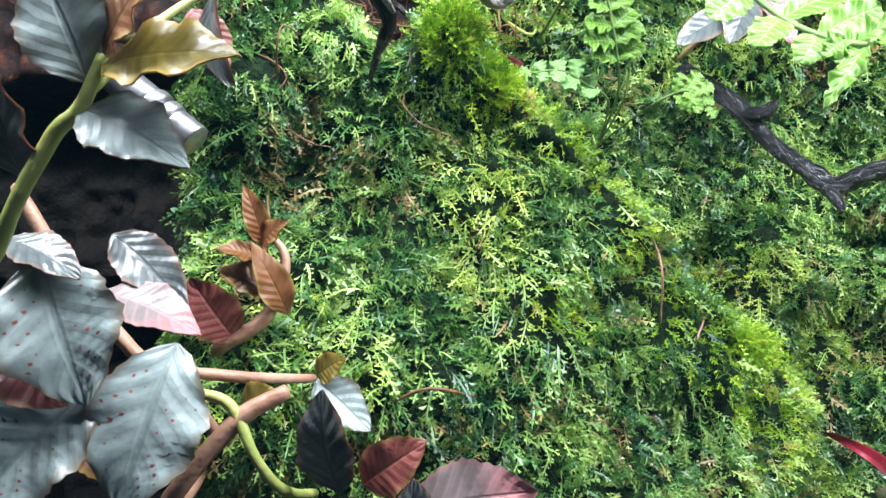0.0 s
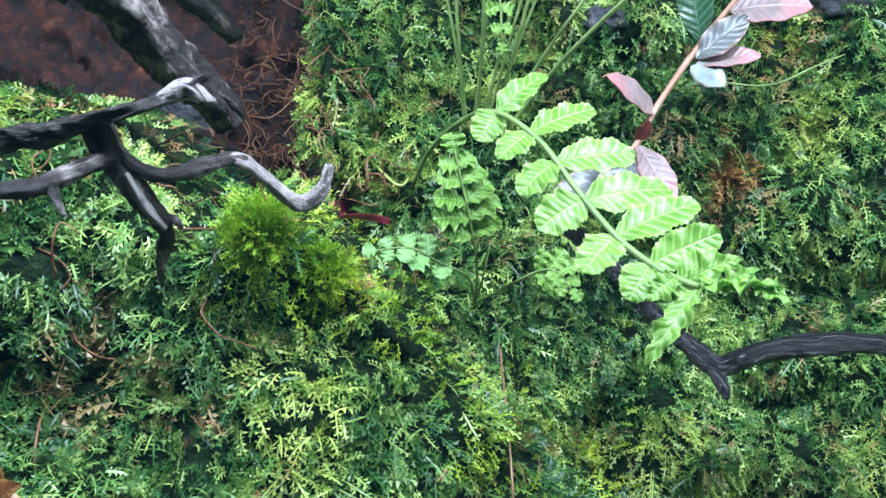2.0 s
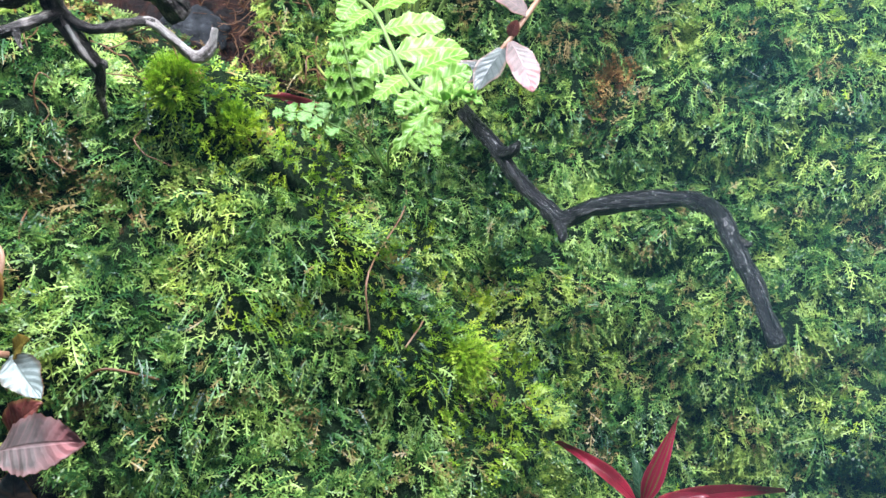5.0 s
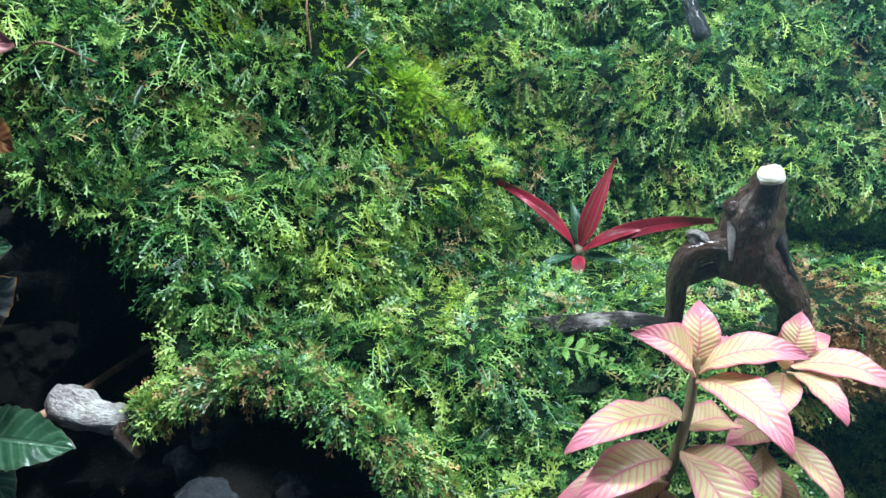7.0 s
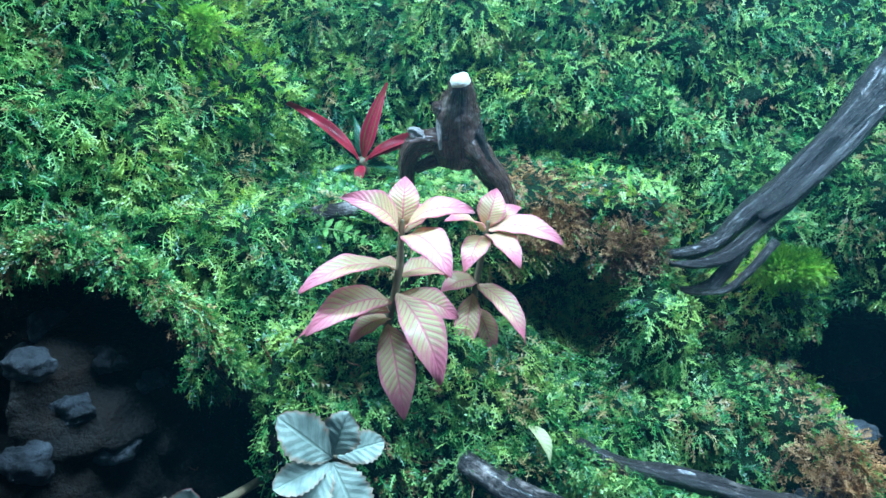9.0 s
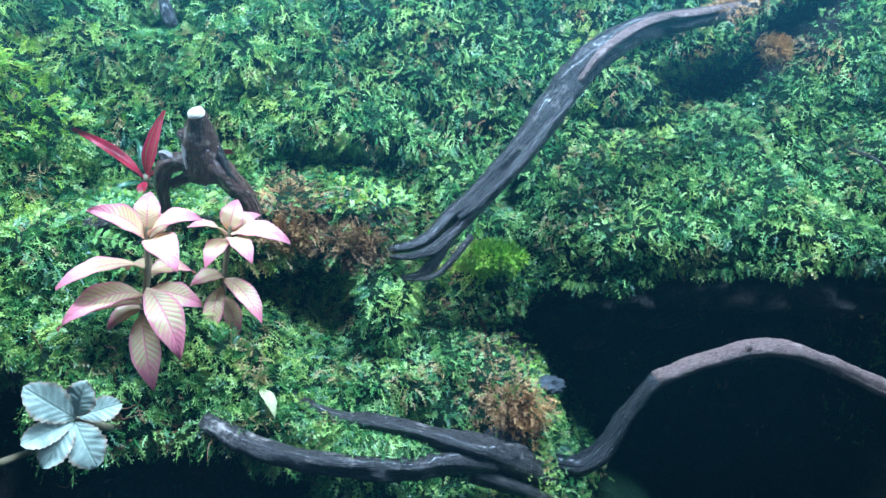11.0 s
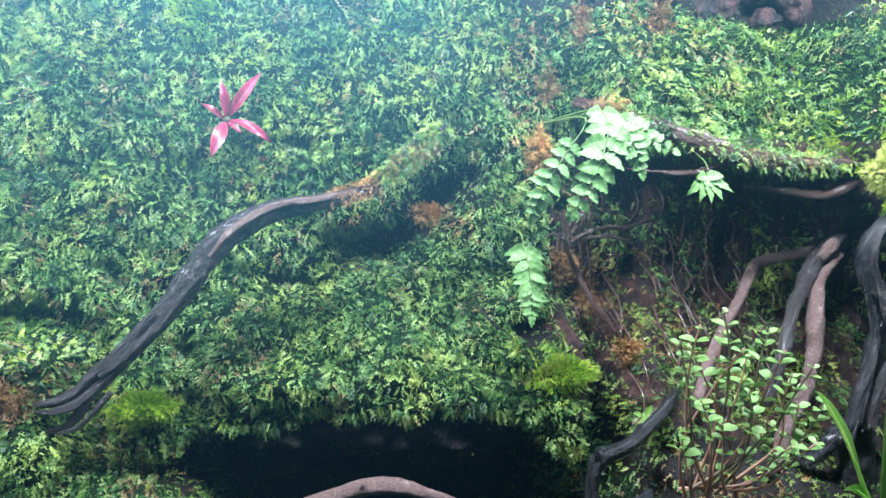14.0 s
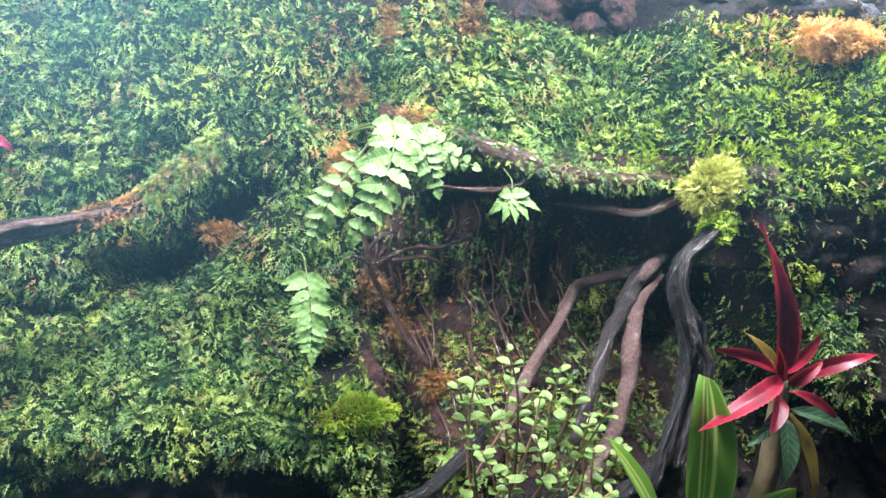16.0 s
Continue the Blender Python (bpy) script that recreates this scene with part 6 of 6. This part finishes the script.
for b, t, w, u in [
    ((0.227, 0.180, 0.137), (0.206, 0.163, 0.1560), 0.0150, (0.3, -0.6, 0.7)), ((0.2275, 0.181, 0.139), (0.229, 0.186, 0.1610), 0.0155, (0, -1, 0.3)), ((0.228, 0.180, 0.138), (0.255, 0.166, 0.1520), 0.0150, (-0.1, -0.4, 0.9)),
    ((0.228, 0.179, 0.136), (0.247, 0.146, 0.1300), 0.0175, (0, -0.35, 1)), ((0.2275, 0.182, 0.137), (0.218, 0.196, 0.1500), 0.0130, (0, -0.6, 0.8)), ((0.228, 0.182, 0.137), (0.242, 0.196, 0.1480), 0.0130, (0, -0.6, 0.8)),
    ((0.226, 0.183, 0.121), (0.186, 0.164, 0.1180), 0.0165, UP), ((0.224, 0.184, 0.106), (0.189, 0.160, 0.1010), 0.0165, UP), ((0.2245, 0.185, 0.102), (0.182, 0.172, 0.0940), 0.0110, UP),
    ((0.226, 0.182, 0.110), (0.246, 0.156, 0.0800), 0.0190, (0.4, -0.9, 0.3)), ((0.222, 0.184, 0.095), (0.230, 0.160, 0.0610), 0.0180, (0.1, -1, 0.2)),
    ((0.227, 0.183, 0.118), (0.250, 0.196, 0.1160), 0.0150, UP), ((0.226, 0.184, 0.108), (0.254, 0.182, 0.1000), 0.0150, (0.3, -0.8, 0.6)), ((0.227, 0.184, 0.120), (0.212, 0.200, 0.1180), 0.0130, UP),
    ((0.224, 0.186, 0.098), (0.205, 0.178, 0.0900), 0.0120, UP),
]:
    leaf("leaf", b, t, w * 0.88, [PINK, PINK_LOW], pink, up=u, bow=0.26, fold=0.22, curl=0.10, wave=0.05, belly=0.5, blunt=0.95, nu=20, nv=5, seed=t[0] * 700)
pink = thing("pink_leaf_plant", (0.262, 0.205, 0.080), "shorter shoot of cream leaves blushed pink at the rims", "plant", "pink-leaved plants")
stem(pink, [on_bank(0.262, 0.068, -0.002) + (0.0020,), (0.262, 0.205, 0.092, 0.0018), (0.264, 0.206, 0.112, 0.0017), (0.267, 0.206, 0.130, 0.0015), (0.268, 0.205, 0.139, 0.0008)], DARK_STEM)
for b, t, w, u in [
    ((0.266, 0.205, 0.134), (0.248, 0.190, 0.1430), 0.0130, UP), ((0.267, 0.206, 0.136), (0.272, 0.208, 0.1540), 0.0150, (0, -1, 0.3)), ((0.268, 0.205, 0.135), (0.301, 0.193, 0.1340), 0.0135, UP),
    ((0.267, 0.204, 0.133), (0.281, 0.184, 0.1240), 0.0135, (0.2, -0.6, 0.8)), ((0.268, 0.206, 0.135), (0.284, 0.212, 0.1460), 0.0115, UP), ((0.266, 0.205, 0.132), (0.256, 0.184, 0.1210), 0.0135, (0, -0.6, 0.8)),
    ((0.264, 0.205, 0.109), (0.286, 0.185, 0.0880), 0.0150, (0.5, -0.8, 0.5)), ((0.262, 0.205, 0.104), (0.256, 0.188, 0.0780), 0.0130, (-0.2, -1, 0.2)), ((0.264, 0.206, 0.110), (0.246, 0.196, 0.1080), 0.0140, UP),
    ((0.263, 0.206, 0.098), (0.272, 0.194, 0.0780), 0.0120, (0.3, -1, 0.3)),
]:
    leaf("leaf", b, t, w * 0.88, [PINK, PINK_LOW], pink, up=u, bow=0.26, fold=0.22, curl=0.10, wave=0.05, belly=0.5, blunt=0.95, nu=20, nv=5, seed=t[0] * 700)

# silver rosette and fallen leaf below
ros = thing("silver_rosette", (0.203, 0.130, 0.050), "pale silver-green rosette with scalloped leaves", "plant", "silver rosettes")
stem(ros, [on_bank(0.21, 0.036, -0.002) + (0.002,), (0.207, 0.150, 0.046, 0.002), (0.203, 0.124, 0.062, 0.0016)], DARK_STEM)
for b, t, w in [((0.203, 0.122, 0.062), (0.184, 0.116, 0.0810), 0.016), ((0.203, 0.123, 0.063), (0.209, 0.122, 0.0800), 0.015), ((0.202, 0.121, 0.061), (0.183, 0.110, 0.0560), 0.012), ((0.203, 0.121, 0.061), (0.214, 0.110, 0.0430), 0.017), ((0.202, 0.121, 0.061), (0.192, 0.108, 0.0450), 0.013), ((0.204, 0.124, 0.062), (0.222, 0.128, 0.0660), 0.012)]:
    leaf("leaf", b, t, w, [PALE_SILVER, BLUSH], ros, up=(0, -0.9, 0.5), bow=0.14, fold=0.2, teeth=0.06, wave=0.08, belly=0.6, blunt=0.6, quilt=0.02, nu=20, nv=4, seed=t[0] * 600)
ros = thing("silver_rosette", (0.152, 0.130, 0.036), "silver-green leaf tips of a low rosette", "plant", "silver rosettes")
stem(ros, [on_bank(0.17, 0.02, -0.002) + (0.002,), (0.158, 0.150, 0.030, 0.002), (0.151, 0.122, 0.040, 0.0016)], DARK_STEM)
for b, t, w in [((0.151, 0.121, 0.041), (0.153, 0.116, 0.0530), 0.013), ((0.150, 0.121, 0.040), (0.136, 0.114, 0.0440), 0.012), ((0.152, 0.121, 0.040), (0.168, 0.116, 0.0420), 0.012)]:
    leaf("leaf", b, t, w, [PALE_SILVER, BLUSH], ros, up=(0, -0.9, 0.5), bow=0.14, teeth=0.06, belly=0.6, blunt=0.6, nu=18, nv=4)
b = on_bank(0.284, 0.056, 0.006)
fallen = thing("fallen_leaf", b, "pale yellow fallen leaf on moss", "leaf")
leaf("blade", b, (0.2925, b[1] - 0.012, 0.0445), 0.0075, [YELLOW, YELLOW], fallen, up=(0.5, -0.8, 0.5), bow=0.3, fold=0.3, curl=0.1, nu=14)

# ferns before the rock face
UPR = np.array([-0.1, -0.9, 0.35])
PINNATE = dict(wave=0.10, lobes=5, lobe=0.16, belly=0.25, blunt=0.95, nu=26, nv=3, bow=0.08, fold=0.15, teeth=0.07)
fern = thing("fern", (0.752, 0.19, 0.335), "pale green fern with toothed hanging fronds", "fern", "ferns")
crown = on_bank(0.750, 0.338, 0.0)
frond(fern, [crown + (0.0007,), (0.750, 0.165, 0.342, 0.0008), (0.747, 0.135, 0.330, 0.0007), (0.740, 0.126, 0.308, 0.0007), (0.732, 0.125, 0.288, 0.0006), (0.722, 0.130, 0.268, 0.0005)], 9, 0.020, 0.0125, [FERN_PALE, FERN], UPR, first=0.25, shape=0.55, **PINNATE)
frond(fern, [crown + (0.0007,), (0.758, 0.165, 0.340, 0.0007), (0.766, 0.142, 0.326, 0.0007), (0.772, 0.137, 0.312, 0.0006), (0.778, 0.138, 0.297, 0.0005)], 7, 0.015, 0.0095, [FERN_PALE, FERN], UPR, first=0.35, shape=0.5, **PINNATE)
frond(fern, [(0.764, 0.150, 0.338, 0.0007), (0.772, 0.143, 0.331, 0.0006), (0.786, 0.139, 0.321, 0.0006), (0.804, 0.138, 0.313, 0.0005)], 6, 0.013, 0.0085, [FERN_PALE, FERN], UPR, first=0.1, shape=0.4, **PINNATE)
frond(fern, [crown + (0.0007,), (0.742, 0.160, 0.335, 0.0007), (0.722, 0.148, 0.308, 0.0007), (0.708, 0.150, 0.284, 0.0006), (0.702, 0.156, 0.262, 0.0005)], 8, 0.014, 0.0085, [FERN_PALE, FERN], UPR, first=0.42, shape=0.75, **PINNATE)
fern = thing("fern", (0.700, 0.19, 0.250), "single pale hanging fern frond, triangular", "fern", "ferns")
frond(fern, [on_bank(0.702, 0.252, 0.0) + (0.0006,), (0.700, 0.180, 0.250, 0.0006), (0.699, 0.163, 0.240, 0.0006), (0.699, 0.151, 0.222, 0.0006), (0.699, 0.146, 0.206, 0.0005), (0.699, 0.144, 0.192, 0.0004)], 11, 0.0185, 0.0080, [FERN_PALE, FERN], (0.05, -0.95, 0.3), first=0.4, shape=0.42, lean=0.55, **PINNATE)
fern = thing("fern", (0.836, 0.16, 0.305), "small fan-shaped fern frond on a thin stalk", "fern", "ferns")
stem(fern, [(0.836, 0.158, 0.314, 0.0004), (0.835, 0.142, 0.305, 0.0004), (0.834, 0.139, 0.296, 0.0004)], FERN_STEM, "stalk")
for t in [(0.814, 0.134, 0.281), (0.824, 0.132, 0.276), (0.834, 0.131, 0.275), (0.845, 0.132, 0.277), (0.856, 0.135, 0.284), (0.846, 0.135, 0.296), (0.822, 0.135, 0.294)]:
    leaf("leaflet", (0.834, 0.139, 0.296), t, 0.009, [FERN_PALE, FERN], fern, up=UPR, **PINNATE)
fern = thing("fern", (0.795, 0.145, 0.118), "tiny yellow-green fern frond beside the dark root", "fern", "ferns")
frond(fern, [(0.792, 0.150, 0.104, 0.0005), (0.792, 0.138, 0.116, 0.0004), (0.796, 0.132, 0.108, 0.0004), (0.798, 0.130, 0.090, 0.0003)], 6, 0.009, 0.005, [FERN, FERN], UPR, first=0.2, shape=0.4, **PINNATE)
fern = thing("fern", (0.205, 0.24, 0.128), "small fern frond lying over the dark log", "fern", "ferns")
frond(fern, [(0.180, 0.236, 0.126, 0.0005), (0.190, 0.228, 0.130, 0.0005), (0.204, 0.226, 0.128, 0.0004), (0.216, 0.228, 0.122, 0.0003)], 8, 0.007, 0.0028, [FERN, DARK_LEAF], (0, -0.7, 0.7), first=0.1, shape=0.4, nu=6, nv=2)

# leafy shrub
shrub = thing("leafy_shrub", (0.805, 0.075, 0.080), "small bushy shrub with light green paired leaves", "shrub")
base = np.array([0.806, 0.078, 0.078])
tops = [(0.758, 0.050, 0.192), (0.768, 0.045, 0.203), (0.772, 0.060, 0.186), (0.786, 0.048, 0.212), (0.796, 0.058, 0.196), (0.806, 0.050, 0.186), (0.822, 0.048, 0.198), (0.818, 0.062, 0.178), (0.836, 0.048, 0.184),
        (0.858, 0.046, 0.174), (0.850, 0.056, 0.166), (0.842, 0.040, 0.150), (0.862, 0.040, 0.152), (0.770, 0.042, 0.156), (0.785, 0.040, 0.142), (0.820, 0.036, 0.140), (0.836, 0.034, 0.126), (0.762, 0.048, 0.130), (0.80, 0.036, 0.162), (0.85, 0.03, 0.128)]
for i, top in enumerate(tops):
    top = np.array(top)
    start = base + np.array([rng.uniform(-0.02, 0.02), rng.uniform(-0.008, 0.006), rng.uniform(-0.006, 0.006)])
    mid = start * 0.5 + top * 0.5 + np.array([rng.normal() * 0.008, -0.004, -0.010])
    rows = [(*start, 0.0012), (*mid, 0.0009), (*(mid * 0.4 + top * 0.6 + np.array([rng.normal() * 0.003, 0, 0])), 0.0007), (*top, 0.0005)]
    stem(shrub, rows, PINK_STEM if i % 3 else DARK_STEM, "twig")
    line = spline(rows, 10)[:, :3]
    for s, reach in ((0.42, 0.007), (0.58, 0.0085), (0.74, 0.0095), (0.87, 0.0085), (0.99, 0.0065)):
        if s < 0.5 and i % 2:
            continue
        k = int(s * (len(line) - 1))
        turn = rng.uniform(0, np.pi)
        for sign in (-1, 1):
            d = np.array([math.cos(turn) * sign, math.sin(turn) * sign * 0.8 - 0.2, rng.uniform(0.05, 0.5)])
            L = reach * rng.uniform(0.75, 1.25)
            leaf("leaf", line[k], line[k] + unit(d) * L, L * 0.62, [SHRUB, FERN_PALE], shrub, up=(rng.normal() * 0.25, -0.35, 1), bow=0.12, fold=0.2, belly=0.52, blunt=0.7, nu=8, nv=2, seed=i)

# crimson bromeliad and striped strap leaves
red = thing("crimson_bromeliad", (1.000, 0.055, 0.120), "crimson spiny-edged rosette with greenish lower leaves", "bromeliad", "red rosettes")
stem(red, [(1.004, 0.072, 0.066, 0.008), (1.003, 0.060, 0.110, 0.008), (0.998, 0.052, 0.150, 0.007), (0.995, 0.048, 0.178, 0.005)], DARK_STEM, "base")
for b, t, w, m, c in [
    ((0.993, 0.046, 0.178), (0.9575, 0.038, 0.2815), 0.0220, CRIMSON, 0.0), ((0.992, 0.044, 0.182), (0.910, 0.018, 0.1640), 0.0170, CRIMSON, 0.10), ((0.995, 0.046, 0.182), (1.036, 0.050, 0.2090), 0.0135, CRIMSON, 0.04),
    ((0.997, 0.043, 0.180), (1.056, 0.024, 0.1985), 0.0150, CRIMSON, 0.07), ((0.990, 0.046, 0.183), (0.938, 0.044, 0.2035), 0.0120, CRIMSON, 0.04), ((0.998, 0.043, 0.172), (1.028, 0.028, 0.1560), 0.0110, CRIMSON, 0.08),
    ((0.990, 0.044, 0.170), (0.968, 0.026, 0.1520), 0.0150, CRIMSON, 0.05), ((0.994, 0.048, 0.182), (0.966, 0.056, 0.2120), 0.0130, OLIVE, 0.03), ((0.993, 0.044, 0.178), (0.976, 0.034, 0.2040), 0.0130, CRIMSON, 0.02),
    ((0.996, 0.042, 0.176), (1.006, 0.026, 0.1940), 0.0120, CRIMSON, 0.02),
    ((0.996, 0.046, 0.160), (0.956, 0.030, 0.1440), 0.0160, DARK_LEAF, 0.1), ((1.004, 0.046, 0.158), (1.064, 0.034, 0.1340), 0.0180, DARK_LEAF, 0.1), ((1.002, 0.044, 0.156), (1.010, 0.026, 0.0900), 0.0240, OLIVE, 0.05), ((0.996, 0.044, 0.154), (0.984, 0.028, 0.1150), 0.0190, DARK_LEAF, 0.06),
]:
    leaf("leaf", b, t, w * 0.68, [m, m], red, up=(0, -0.85, 0.5), bow=0.14, fold=0.4, belly=0.4, blunt=0.85, curl=c, teeth=0.07 if m is CRIMSON else 0.0, nu=34, nv=4, seed=t[0] * 100, thick=0.0008)
straps = thing("striped_strap_plant", (0.915, 0.055, 0.062), "broad strap leaves striped green and yellow", "plant")
for b, t, w, c, u in [
    ((0.930, 0.050, 0.056), (0.9135, 0.030, 0.1900), 0.0310, 0.0, (0.05, -1, 0.1)), ((0.915, 0.048, 0.056), (0.8335, 0.012, 0.1660), 0.0250, 0.02, (0.3, -0.9, 0.3)), ((0.925, 0.045, 0.054), (0.860, 0.005, 0.1080), 0.0230, 0.06, (0.2, -0.7, 0.7)),
    ((0.935, 0.052, 0.056), (0.985, 0.020, 0.1150), 0.0230, 0.05, (-0.2, -0.8, 0.6)),
]:
    leaf("leaf", b, t, w, [STRAP, STRAP], straps, up=u, bow=0.08, fold=0.28, belly=0.55, blunt=0.75, curl=c, nu=26, nv=5, thick=0.0008, seed=w * 400)


# thin runners and dead stalks over the moss
def runner(label, places, radius, material, out=0.009):
    rows = [on_bank(x, z, out if 0 < i < len(places) - 1 else 0.002) + (radius,) for i, (x, z) in enumerate(places)]
    ob = thing("runner", rows[0][:3], label, "stem", "runners")
    stem(ob, rows, material, "thread")


runner("thin tan thread hanging down the moss hill", [(0.080, 0.315), (0.082, 0.295), (0.078, 0.270), (0.079, 0.245)], 0.0004, PINK_STEM)
runner("thin brown thread across the moss hill", [(-0.062, 0.300), (-0.055, 0.285), (-0.050, 0.262), (-0.056, 0.245)], 0.0004, ROOT_FIBRE)
runner("pale thread over the hill's edge", [(0.104, 0.262), (0.100, 0.248), (0.094, 0.238)], 0.0004, PINK_STEM)
runner("reddish dead stalk on the moss", [(0.010, 0.232), (-0.004, 0.238), (-0.016, 0.232)], 0.0005, ROOT_FIBRE)
runner("green runner before the dark hole", [(0.028, 0.372), (0.040, 0.362), (0.046, 0.372)], 0.0006, GREEN_STEM)
runner("straw thread hanging from the moss wall", [(0.405, 0.232), (0.403, 0.215), (0.404, 0.200)], 0.0006, GREEN_STEM)


# ---- dried orange-brown moss in patches ----
def dry_moss(label, x, z, radii, count, length=0.005, material=DRY, out=0.003):
    n = unit(rng.normal(size=(count, 3)) + np.array([0, -0.6, 0.3]))
    r = np.asarray(radii, float)
    wob = 1 + 0.45 * noise2(n[:, 0] + x * 9, n[:, 2], 0.4, 57)
    at = np.asarray(on_bank(x, z, out), float) + n * r * wob[:, None] * rng.uniform(0.1, 1.0, count)[:, None] ** 0.5
    moss_object("dry_moss", label, material, at, unit(n / r), length * 1.15, 0.00032, 0.9, 0.0, 0.1, 3, 0.3, 0.7)


dry_moss("dry orange-brown moss on the shelf beside the stump", 0.300, 0.130, (0.020, 0.008, 0.011), 900)
dry_moss("dry rust-brown moss hanging over the shelf's edge", 0.342, 0.120, (0.024, 0.008, 0.014), 1000)
dry_moss("dry brown moss clump on the low mound", 0.430, 0.030, (0.020, 0.010, 0.018), 1000)
dry_moss("rust-brown dry moss strand beside the fern", 0.754, 0.366, (0.008, 0.006, 0.024), 900)
dry_moss("straw-brown dry moss hanging behind the fern", 0.742, 0.312, (0.009, 0.006, 0.024), 800, material=STRAW)
dry_moss("straw-coloured dry moss beside the big root", 0.658, 0.256, (0.014, 0.007, 0.010), 800, material=STRAW)
dry_moss("rust-brown dry moss strand on the dark bank", 0.768, 0.215, (0.012, 0.007, 0.020), 900)
dry_moss("dry brown moss patch above the shrub", 0.790, 0.180, (0.014, 0.008, 0.022), 1300)
dry_moss("rust-brown dry moss below the twigs", 0.806, 0.150, (0.014, 0.008, 0.014), 700)
dry_moss("straw-orange dry moss cap on the upper bank", 1.080, 0.417, (0.048, 0.016, 0.012), 4200, 0.006, STRAW, 0.012)
dry_moss("rust-brown dry moss patch high on the bank", 0.785, 0.425, (0.020, 0.008, 0.018), 800)
dry_moss("rust-brown dry moss streak under the stones", 0.836, 0.420, (0.012, 0.008, 0.024), 900)
dry_moss("dry brown moss strand under the fern", 0.790, 0.345, (0.024, 0.006, 0.012), 600)
dry_moss("orange-brown dry moss beside the hollow", 0.800, 0.045, (0.024, 0.014, 0.020), 1800, 0.006)
dry_moss("straw-tan dry moss on the green wall", 0.190, 0.366, (0.020, 0.008, 0.024), 800, material=STRAW)
